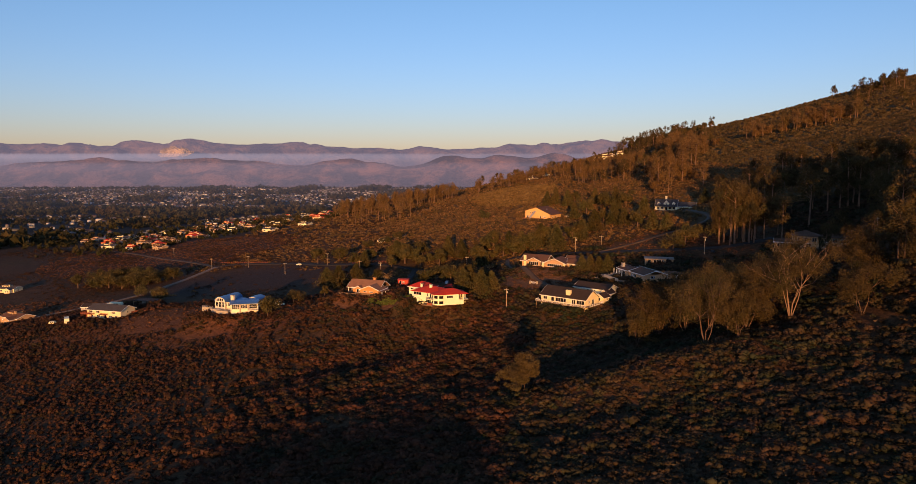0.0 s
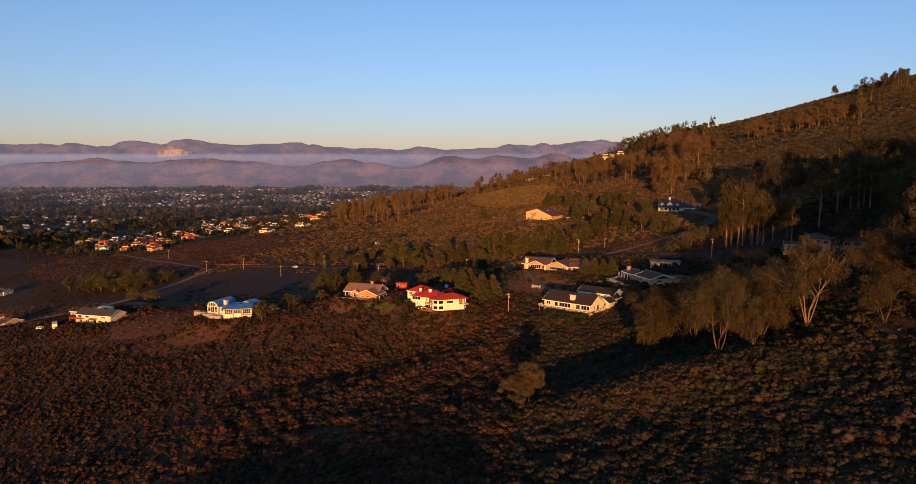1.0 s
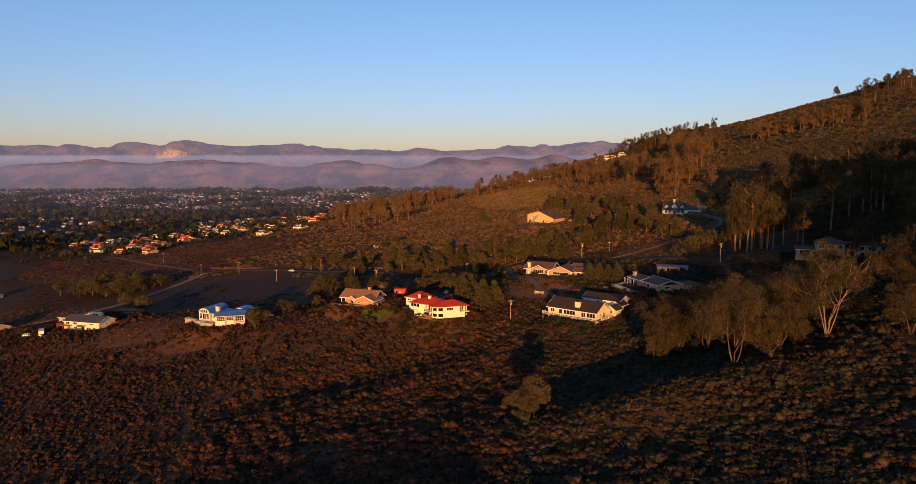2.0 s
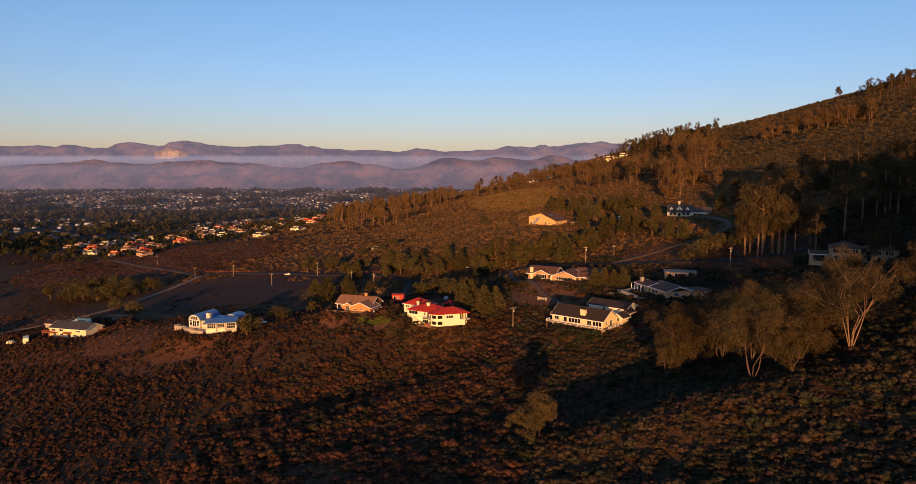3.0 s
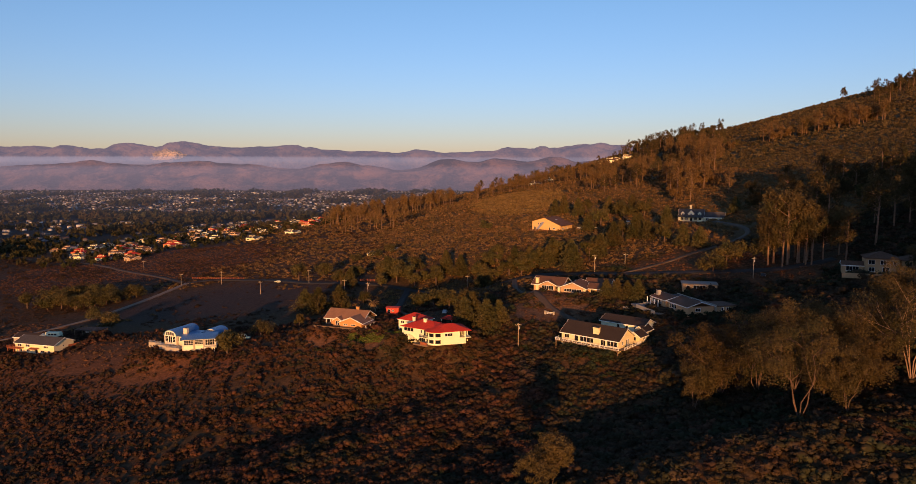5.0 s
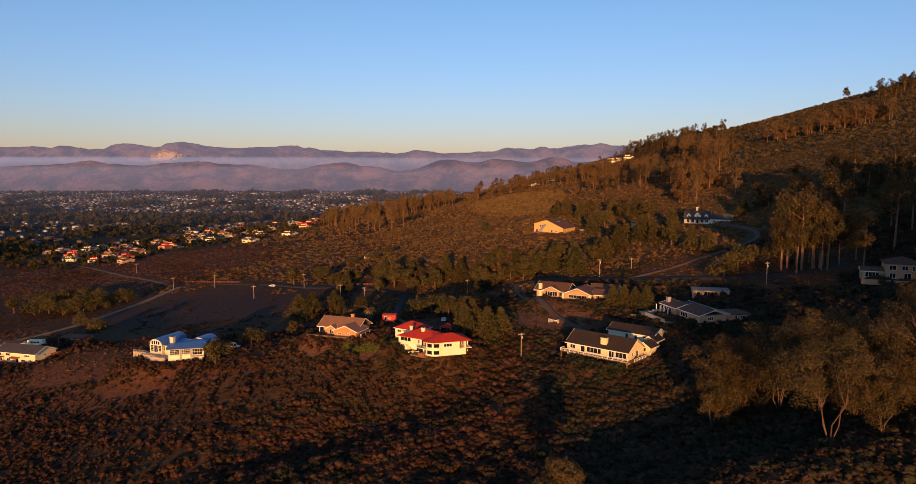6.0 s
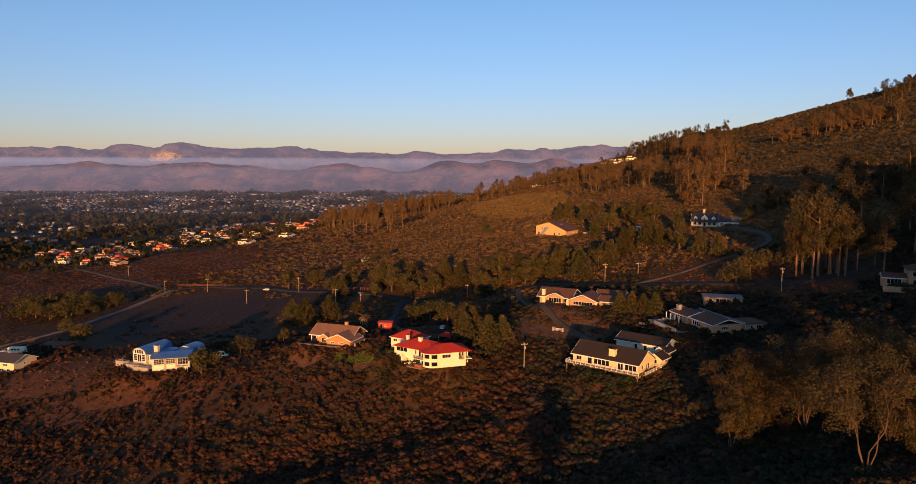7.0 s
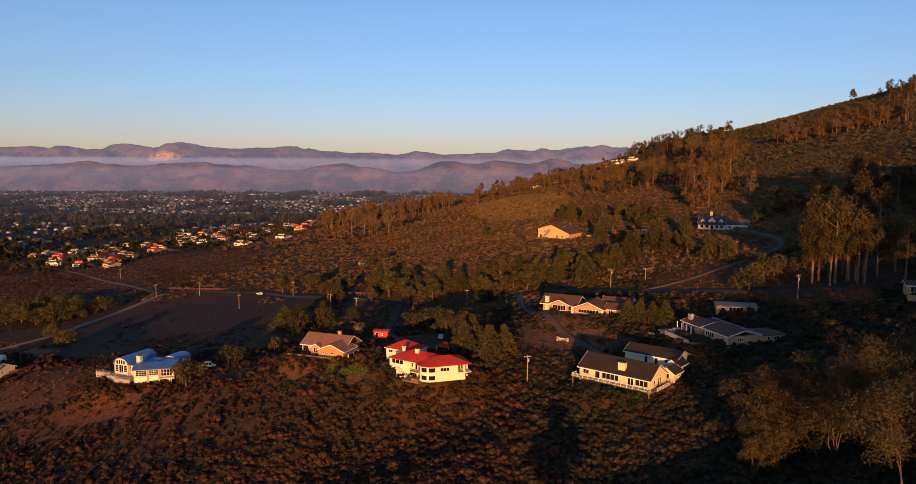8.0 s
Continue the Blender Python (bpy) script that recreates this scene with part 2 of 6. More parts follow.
def a_box(x0, x1, y0, y1, z0, z1, m=None, bevel=0.0):
    bm = bmesh.new()
    box(bm, x0, x1, y0, y1, z0, z1, m)
    if bevel:
        bmesh.ops.bevel(bm, geom=bm.edges[:], offset=bevel, segments=2, affect="EDGES")
    return bm


def prism(bm, poly, y0, y1):
    """Extrudes a polygon of (x, z) from y0 to y1."""
    a = [bm.verts.new((x, y0, z)) for x, z in poly]
    b = [bm.verts.new((x, y1, z)) for x, z in poly]
    k = len(poly)
    bm.faces.new(a)
    bm.faces.new(b[::-1])
    for i in range(k):
        bm.faces.new((a[i], b[i], b[(i + 1) % k], a[(i + 1) % k]))
    bmesh.ops.recalc_face_normals(bm, faces=bm.faces[:])


def slab(bm, corners, thick):
    """A sloping sheet with thickness, from its upper corners."""
    top = [bm.verts.new(c) for c in corners]
    low = [bm.verts.new((c[0], c[1], c[2] - thick)) for c in corners]
    k = len(corners)
    bm.faces.new(top)
    bm.faces.new(low[::-1])
    for i in range(k):
        bm.faces.new((top[i], low[i], low[(i + 1) % k], top[(i + 1) % k]))
    bmesh.ops.recalc_face_normals(bm, faces=bm.faces[:])


def rod(bm, a, b, r0, r1, sides=7):
    a, b = Vector(a), Vector(b)
    d = (b - a).normalized()
    u = d.orthogonal().normalized()
    v = d.cross(u)
    rings = []
    for p, r in ((a, r0), (b, r1)):
        rings.append([bm.verts.new(p + (u * math.cos(2 * math.pi * i / sides) + v * math.sin(2 * math.pi * i / sides)) * r) for i in range(sides)])
    for i in range(sides):
        j = (i + 1) % sides
        bm.faces.new((rings[0][i], rings[0][j], rings[1][j], rings[1][i]))
    bm.faces.new(rings[1])
    bm.faces.new(rings[0][::-1])


def thing(name, m, label, category, group=""):
    ob = new(name)
    ob.matrix_world = m
    return tagged(ob, label, category, group)


def window(parent, x0, x1, z0, z1, m, nx=1, nz=1, trim=TRIM, depth=0.18, door=False):
    """A window or glazed door in a wall's opening: frame with bars, and panes of glass behind them."""
    bm = bmesh.new()
    t = 0.09
    for a, b, c, d in ((x0, x1, z0, z0 + t), (x0, x1, z1 - t, z1), (x0, x0 + t, z0 + t, z1 - t), (x1 - t, x1, z0 + t, z1 - t)):
        box(bm, a, b, -0.03, depth, c, d, m)
    for i in range(1, nx):
        x = x0 + (x1 - x0) * i / nx
        box(bm, x - 0.04, x + 0.04, 0.0, 0.09, z0 + t, z1 - t, m)
    for i in range(1, nz):
        z = z0 + (z1 - z0) * i / nz
        box(bm, x0 + t, x1 - t, 0.004, 0.086, z - 0.035, z + 0.035, m)
    w = part("door" if door else "window", bm, trim, parent)
    part("pane", a_box(x0 + t, x1 - t, 0.09, 0.11, z0 + t, z1 - t, m), GLASS, w, "dark window glass")
    return w


def wall(parent, length, z0, z1, m, mat, openings=(), thick=0.25, name="wall", peak=0.0):
    """A wall along local x with real openings; m lays its outer face. Openings: (x0, x1, z0, z1, bars across, bars up)."""
    xs = sorted({0.0, length, *(o[0] for o in openings), *(o[1] for o in openings)})
    zs = sorted({z0, z1, *(o[2] for o in openings), *(o[3] for o in openings)})
    bm, at = bmesh.new(), {}
    solid = {(i, j) for i in range(len(xs) - 1) for j in range(len(zs) - 1)
             if not any(o[0] < (xs[i] + xs[i + 1]) / 2 < o[1] and o[2] < (zs[j] + zs[j + 1]) / 2 < o[3] for o in openings)}

    def corner(i, j, k):
        if (i, j, k) not in at:
            at[i, j, k] = bm.verts.new(m @ Vector((xs[i], k * thick, zs[j])))
        return at[i, j, k]

    for i, j in solid:
        bm.faces.new((corner(i, j, 0), corner(i + 1, j, 0), corner(i + 1, j + 1, 0), corner(i, j + 1, 0)))
        bm.faces.new((corner(i, j, 1), corner(i, j + 1, 1), corner(i + 1, j + 1, 1), corner(i + 1, j, 1)))
        for di, dj, a, b in ((-1, 0, (0, 1), (0, 0)), (1, 0, (1, 0), (1, 1)), (0, -1, (0, 0), (1, 0)), (0, 1, (1, 1), (0, 1))):
            if (i + di, j + dj) not in solid:
                p, q = (i + a[0], j + a[1]), (i + b[0], j + b[1])
                bm.faces.new((corner(*p, 0), corner(*p, 1), corner(*q, 1), corner(*q, 0)))
    bmesh.ops.recalc_face_normals(bm, faces=bm.faces[:])
    if peak:
        tmp = bmesh.new()
        prism(tmp, [(0, z1), (length, z1), (length / 2, z1 + peak)], 0, thick)
        bmesh.ops.transform(tmp, matrix=m, verts=tmp.verts[:])
        me = bpy.data.meshes.new("gable")
        tmp.to_mesh(me)
        bm.from_mesh(me)
        tmp.free()
        bpy.data.meshes.remove(me)
    w = part(name, bm, mat, parent)
    for o in openings:
        window(parent, o[0], o[1], o[2], o[3], m, o[4], o[5], door=len(o) > 6)
    return w


def shell(parent, x0, x1, y0, y1, z0, z1, mat, front=(), right=(), back=(), left=(), peak=0.0, peak_on="sides"):
    """Four walls; openings are given along each wall from its left end as seen from outside."""
    a, b = (peak, 0.0) if peak_on == "sides" else (0.0, peak)
    wall(parent, x1 - x0, z0, z1, pose(x0, y0, 0), mat, front, peak=b)
    wall(parent, y1 - y0 - 0.004, z0, z1, pose(x1, y0 + 0.002, 0, 0, 0, 90), mat, right, peak=a)
    wall(parent, x1 - x0, z0, z1, pose(x1, y1, 0, 0, 0, 180), mat, back, peak=b)
    wall(parent, y1 - y0 - 0.004, z0, z1, pose(x0, y1 - 0.002, 0, 0, 0, -90), mat, left, peak=a)


def gable_roof(parent, x0, x1, y0, y1, z, rise, mat, over=0.5, along="x", fascia=TRIM, thick=0.16, boards=True):
    """Two slopes and white fascia boards; the ridge runs along x or y."""
    m = Matrix.Identity(4)
    if along == "y":
        m = pose((x0 + x1) / 2, (y0 + y1) / 2, 0, 0, 0, 90)
        w, d = y1 - y0, x1 - x0
        x0, x1, y0, y1 = -w / 2, w / 2, -d / 2, d / 2
    c = (y0 + y1) / 2
    s = rise / (c - y0)
    zl, xa, xb = z - over * s + thick, x0 - over, x1 + over
    bm = bmesh.new()
    slab(bm, [(xa, y0 - over, zl), (xb, y0 - over, zl), (xb, c, z + rise + thick), (xa, c, z + rise + thick)], thick)
    slab(bm, [(xa, c, z + rise + thick), (xb, c, z + rise + thick), (xb, y1 + over, zl), (xa, y1 + over, zl)], thick)
    bmesh.ops.transform(bm, matrix=m, verts=bm.verts[:])
    roof = part("roof", bm, mat, parent)
    bm = bmesh.new()
    for y, d in ((y0 - over, -0.05), (y1 + over, 0.05)):
        box(bm, xa, xb, min(y, y + d), max(y, y + d), zl - thick - 0.1, zl + 0.02, m)
        if boards:
            part("fascia", bm, fascia, roof)
            bm = bmesh.new()
    for x, d in ((xa, -0.05), (xb, 0.05)):
        for ys in (y0 - over, y1 + over):
            lo, hi = sorted((x, x + d))
            tmp = [(lo, ys, zl), (hi, ys, zl), (hi, c, z + rise + thick), (lo, c, z + rise + thick)]
            slab(bm, [m @ Vector((p[0], p[1], p[2] + 0.03)) for p in tmp], thick + 0.14)
            if boards:
                part("barge_board", bm, fascia, roof)
                bm = bmesh.new()
    if boards:
        bm.free()
    else:
        part("fascia", bm, fascia, roof)
    return roof


def hip_roof(parent, x0, x1, y0, y1, z, rise, mat, over=0.5, fascia=None, thick=0.14):
    xa, xb, ya, yb = x0 - over, x1 + over, y0 - over, y1 + over
    h = (yb - ya) / 2
    c = (ya + yb) / 2
    e = min(h, (xb - xa) / 2 - 0.05)
    zl, zr = z + thick * 0.4, z + rise + thick
    bm = bmesh.new()
    slab(bm, [(xa, ya, zl), (xb, ya, zl), (xb - e, c, zr), (xa + e, c, zr)], thick)
    slab(bm, [(xb, yb, zl), (xa, yb, zl), (xa + e, c, zr), (xb - e, c, zr)], thick)
    slab(bm, [(xb, ya, zl), (xb, yb, zl), (xb - e, c, zr)], thick)
    slab(bm, [(xa, yb, zl), (xa, ya, zl), (xa + e, c, zr)], thick)
    roof = part("roof", bm, mat, parent)
    if fascia:
        bm = bmesh.new()
        for q in ((xa, xb, ya - 0.05, ya), (xa, xb, yb, yb + 0.05), (xa - 0.05, xa, ya, yb), (xb, xb + 0.05, ya, yb)):
            box(bm, *q, zl - thick - 0.08, zl + 0.01)
        part("fascia", bm, fascia, roof)
    return roof


def railing(parent, x0, x1, m, height=1.0, mat=TRIM, step=0.45, cross=True):
    """Posts, two rails and slanting bars along local x."""
    bm = bmesh.new()
    box(bm, x0, x1, -0.05, 0.05, height - 0.1, height, m)
    box(bm, x0, x1, -0.03, 0.03, 0.12, 0.2, m)
    k = max(1, round((x1 - x0) / 1.8))
    for i in range(k + 1):
        x = x0 + (x1 - x0) * i / k
        box(bm, x - 0.06, x + 0.06, -0.06, 0.06, 0, height + 0.03, m)
    n = max(1, round((x1 - x0) / step))
    for i in range(n):
        a, b = x0 + (x1 - x0) * i / n, x0 + (x1 - x0) * (i + 1) / n
        if cross and (i % 2):
            a, b = b, a
        if not cross:
            b = a
        rod(bm, m @ Vector((a, 0, 0.16)), m @ Vector((b, 0, height - 0.08)), 0.03, 0.03, 4)
    return part("railing", bm, mat, parent)


def chimney(parent, x, y, z0, z1, sx=1.0, sy=0.8, mat=STONE):
    bm = a_box(x - sx / 2, x + sx / 2, y - sy / 2, y + sy / 2, z0, z1)
    box(bm, x - sx / 2 - 0.12, x + sx / 2 + 0.12, y - sy / 2 - 0.12, y + sy / 2 + 0.12, z1 - 0.25, z1)
    c = part("chimney", bm, mat, parent)
    bm = bmesh.new()
    for dx in (-0.22, 0.22):
        box(bm, x + dx - 0.13, x + dx + 0.13, y - 0.13, y + 0.13, z1, z1 + 0.3)
    part("flue", bm, DARK_METAL, c)


# ---- the lie of the land ----
HILL = (58.02, 86.96, 22.18, 34.22, 1.47, -12.39, -7.02, -3.9, 5.28, -0.57)
MOUNDS = (  # centre x, y, reach x, y, height: knolls, benches and gullies
    (-123.5, 370.5, 39, 39, 3.25), (-39, 351, 58.5, 39, 7.28), (52, 318.5, 58.5, 52, -4.81), (-19.5, 260, 52, 45.5, -4.68), (78, 195, 58.5, 52, -1.82),
    (-195, 390, 65, 52, 9.23), (-143, 546, 117, 78, -2.73), (156, 351, 78, 78, -7.54), (78, 585, 104, 104, 3.51), (169, 559, 91, 78, -8.06),
    (-156, 234, 78, 65, -2.08), (0, 442, 78, 45.5, -7.02), (325, 1794, 325, 260, -10.79), (390, 1430, 260, 260, 14.56), (91, 832, 156, 130, 4.81),
    (6.5, 305.5, 52, 32.5, -3.38), (26, 208, 52, 52, -4.68), (6.5, 491.4, 45.5, 32.5, -10.92), (1000, 2080, 520, 260, -17))
PADS = (  # levelled building plots: x, y, radius, height
    (-193.7, 386.1, 14.3, 33.28), (-115.7, 360.1, 15.6, 41.99), (-48.1, 358.8, 13, 51.7), (-9, 332, 12, 53.3), (-18.2, 348.4, 9.1, 53.3), (-29.9, 384.8, 5.2, 50.96),
    (50.7, 315.9, 13, 54.2), (63.7, 336.7, 9.1, 55.12), (53.3, 390, 16.9, 60.84), (89.7, 340.6, 13, 62.66), (176, 346, 15.6, 76.5), (166.4, 551.2, 15.6, 81.25), (67.6, 572, 14.3, 74.1), (-24, 331, 4.5, 54.3), (1.5, 331, 6, 54.0))


def smooth_step(v):
    v = np.clip(v, 0, 1)
    return v * v * (3 - 2 * v)


def land(x, y, pads=True):
    """Height of the ground."""
    x, y = np.asarray(x, float), np.asarray(y, float)
    u, v = np.clip(x, -559, 1170) / 520, (np.clip(y, -65, 2080) - 520) / 650
    h = sum(c * t for c, t in zip(HILL, (1 + 0 * u, u, v, u * u, u * v, v * v, u**3, u * u * v, u * v * v, v**3)))
    for a, b, c, d, k in MOUNDS:
        h = h + k * np.exp(-(((x - a) / c) ** 2) - ((y - b) / d) ** 2)
    h = 5.2 * np.logaddexp(0, h / 5.2)
    h = h * (1 - smooth_step((y - 2150) / 850)) * (1 - smooth_step((x - 1950) / 1500))
    # spur added out of view south of the flight's start, its crest shaped to shade the gully at sunset
    crest = np.interp(x, (-326, -186, -136, -108, -86, -61, -24, -12, 4, 34), (15, 28, 44, 56, 62, 65.5, 69, 65, 54, 40))
    lift = np.exp(-(((y + 78) / 30) ** 2)) * smooth_step((x + 366) / 80) * smooth_step((40 - x) / 30)
    h = np.maximum(h, h * (1 - lift) + crest * lift)
    # rib and hollow beside the gully
    h = h + 5.0 * np.exp(-(((x - 60) / 44) ** 2) - ((y - 215) / 15) ** 2) - 7.5 * np.exp(-(((x - 52) / 46) ** 2) - ((y - 262) / 28) ** 2)
    # slanting rib across the slope, with a steep hollow on its shaded side
    along, across = ((x + 20) * 100 + (y - 268) * 60) / 116.6, ((y - 268) * 100 - (x + 20) * 60) / 116.6
    h = h + (1.3 * np.exp(-((across / 12) ** 2)) - 2.2 * np.exp(-(((across - 24) / 12) ** 2))) * np.exp(-((along / 62) ** 4))
    # shoulders added out of view east of the houses, to keep the upper hollow in shade
    for a, b, c, d, k in ((178, 150, 45, 45, 24), (202, 228, 46, 50, 56), (385, 380, 70, 90, 30), (470, 540, 100, 130, 24)):
        h = h + k * np.exp(-(((x - a) / c) ** 2) - ((y - b) / d) ** 2)
    if pads:
        for a, b, r, z in PADS:
            k = np.exp(-np.clip((np.hypot(x - a, y - b) / r - 0.75) / 0.5, 0, None) ** 2)
            h = h * (1 - k) + z * k
    return h


def land_at(x, y):
    return float(land(x, y))


def grid_lines(lo, hi, fine_lo, fine_hi, step, grow):
    out = list(np.arange(fine_lo, fine_hi + step, step))
    s, p = step, fine_hi + step
    while p < hi:
        s *= grow
        p += s
        out.append(min(p, hi))
    s, p = step, fine_lo
    while p > lo:
        s *= grow
        p -= s
        out.insert(0, max(p, lo))
    return np.array(out)


def build_ground():
    gx = grid_lines(-4700, 4700, -300, 300, 3.9, 1.09)
    gy = grid_lines(-900, 4900, 105, 610, 3.9, 1.06)
    X, Y = np.meshgrid(gx, gy)
    Z = land(X, Y)
    rng = np.random.default_rng(3)
    Z = Z + rng.normal(0, 0.12, Z.shape) * (Y < 1100)
    V = np.stack([X, Y, Z], -1).reshape(-1, 3)
    nx, ny = len(gx), len(gy)
    i, j = np.meshgrid(np.arange(nx - 1), np.arange(ny - 1))
    a = (j * nx + i).ravel()
    T = np.concatenate([np.stack([a, a + 1, a + nx + 1], -1), np.stack([a, a + nx + 1, a + nx], -1)])
    tagged(mesh_from("ground", V, T, GROUND, True), "dry brown hillside soil with straw grass, falling to a plain", "ground", kind="structure")


build_ground()


def strip(name, pts, width, mat, label, category="road", lift=0.12):
    """A road or track laid on the ground along a smooth line, with thickness."""
    P = [Vector((*p, 0)) for p in pts]
    line = []
    for i in range(len(P) - 1):
        p0, p1, p2, p3 = P[max(i - 1, 0)], P[i], P[i + 1], P[min(i + 2, len(P) - 1)]
        n = max(2, int((p2 - p1).length / 4))
        for k in range(n):
            t = k / n
            line.append(0.5 * ((2 * p1) + (p2 - p0) * t + (2 * p0 - 5 * p1 + 4 * p2 - p3) * t * t + (3 * p1 - p0 - 3 * p2 + p3) * t**3))
    line.append(P[-1])
    V, T = [], []
    for i, p in enumerate(line):
        d = (line[min(i + 1, len(line) - 1)] - line[max(i - 1, 0)]).normalized()
        s = Vector((-d.y, d.x, 0))
        for k in (-0.5, -0.48, -0.16, 0.16, 0.48, 0.5):
            q = p + s * width * k
            low = -0.5 if abs(k) == 0.5 else lift + 0.25
            V.append((q.x, q.y, land_at(q.x, q.y) + low))
    for i in range(len(line) - 1):
        for k in range(5):
            a = i * 6 + k
            T += [(a, a + 6, a + 7), (a, a + 7, a + 1)]
    return tagged(mesh_from(name, np.array(V), np.array(T), mat, True), label, category, kind="structure")


ROADS = (
    ("road", ((-429, 405), (-300, 418), (-252, 440), (-226, 481.5), (-215, 533), (-207, 588), (-205, 597)), 4.6, DUST, "pale dusty lane climbing between fields"),
    ("dirt_track", ((-210, 600), (-232, 625), (-260, 655), (-293, 689), (-353, 756), (-404, 801), (-470, 850)), 3.6, DIRT, "dusty lane crossing the dry field towards the town"),
    ("road", ((-207, 596), (-184, 598), (-156, 582), (-127.4, 563), (-87.1, 522.6), (-29.9, 488.8), (6.5, 478.4), (33.8, 470.6), (58.5, 442), (80.6, 413.4), (104, 397.8), (143, 379.6), (169, 377)), 5.0, ROADWAY, "narrow asphalt road behind the hillside houses"),
    ("dirt_track", ((80.6, 413.4), (102.7, 418.6), (124.8, 429), (146.9, 436.8), (162.5, 457.6), (166.4, 520)), 2.8, DIRT, "pale dirt drive climbing to the house above"),
    ("driveway", ((33.8, 470.6), (31.2, 429), (35.1, 397.8), (40.3, 369.2), (48.1, 348.4), (54.6, 335.4)), 3.0, DIRT, "pale dirt drive between the ranch houses"),
    ("driveway", ((-29.9, 488.8), (-31.2, 429), (-26, 390), (-15.6, 364)), 3.6, ROADWAY, "asphalt drive to the white house"),
)
for nm, pts, wd, mt, lb in ROADS:
    strip(nm, pts, wd, mt, lb)


# ---- distance: plain, hills, fog and painted haze ----
def range_mesh(name, y, crest, depth, mat, label, seed):
    """A chain of hills: ridges and gullies behind a given crest line."""
    xs = np.linspace(-4300, 4300, 420)
    rows = np.linspace(0, 1, 26)
    noise_v = np.array([[noise.fractal(Vector((x * 0.004 + seed, r * 3.0, seed)), 1.0, 2.0, 5) for x in xs] for r in rows])
    V = np.zeros((len(rows), len(xs), 3))
    for i, r in enumerate(rows):
        top = np.array([crest(x) for x in xs])
        prof = math.sin(r * math.pi / 2) ** 1.3
        V[i, :, 0], V[i, :, 1] = xs, y + depth * r
        V[i, :, 2] = -8 + (top + 35) * (prof + 0.22 * noise_v[i] * (1 - r) * r * 4)
        V[i, :, 2] += top * 0.05 * noise_v[i] * r
    n, k = len(xs), len(rows)
    a, b = np.meshgrid(np.arange(n - 1), np.arange(k - 1))
    q = (b * n + a).ravel()
    T = np.concatenate([np.stack([q, q + 1, q + n + 1], -1), np.stack([q, q + n + 1, q + n], -1)])
    return tagged(mesh_from(name, V.reshape(-1, 3), T, mat, True), label, "hills", kind="structure")


def haze_painted_material(name, c0, c1, glow):
    """Hills at many kilometres; the haze before them is painted in as emission of their surface."""
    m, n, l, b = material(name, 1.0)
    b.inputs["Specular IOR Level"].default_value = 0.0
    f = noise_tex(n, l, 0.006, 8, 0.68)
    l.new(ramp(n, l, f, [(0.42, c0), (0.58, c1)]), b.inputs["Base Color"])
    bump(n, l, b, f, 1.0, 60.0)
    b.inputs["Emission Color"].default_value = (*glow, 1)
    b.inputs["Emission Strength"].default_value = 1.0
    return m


def bell(x, c, w, h):
    return h * math.exp(-(((x - c) / w) ** 2))


def crest_far(x):
    return (202 + bell(x, -2170, 150, 48) + bell(x, -1800, 160, 46) + bell(x, -1266, 450, 38) + bell(x, -2900, 600, 36) + bell(x, 302, 250, 12) + bell(x, 830, 350, 34) + bell(x, 1350, 500, 42)
            + 6 * noise.fractal(Vector((x * 0.006, 3.3, 0)), 1.0, 2.0, 4))


def crest_near(x):
    return (78 + bell(x, -2290, 300, 46) + bell(x, -1620, 430, 50) + bell(x, -1250, 200, 20) + bell(x, -680, 210, 50) + bell(x, -49, 180, 60) + bell(x, 231, 130, 58) + bell(x, 520, 220, 56) + bell(x, 1000, 400, 56)
            + 8 * noise.fractal(Vector((x * 0.008, 7.1, 0)), 1.0, 2.0, 4))


# mauve haze is put into both chains as an even surface emission
FAR_HILL = haze_painted_material("haze_painted_far_range", (0.025, 0.022, 0.025), (0.10, 0.070, 0.055), (0.092, 0.080, 0.115))
NEAR_HILL = haze_painted_material("haze_painted_near_hills", (0.012, 0.010, 0.010), (0.13, 0.072, 0.052), (0.082, 0.064, 0.084))
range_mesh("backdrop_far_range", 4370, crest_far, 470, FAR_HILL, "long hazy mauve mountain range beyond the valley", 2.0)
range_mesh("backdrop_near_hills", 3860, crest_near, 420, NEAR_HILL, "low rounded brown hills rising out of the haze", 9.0)


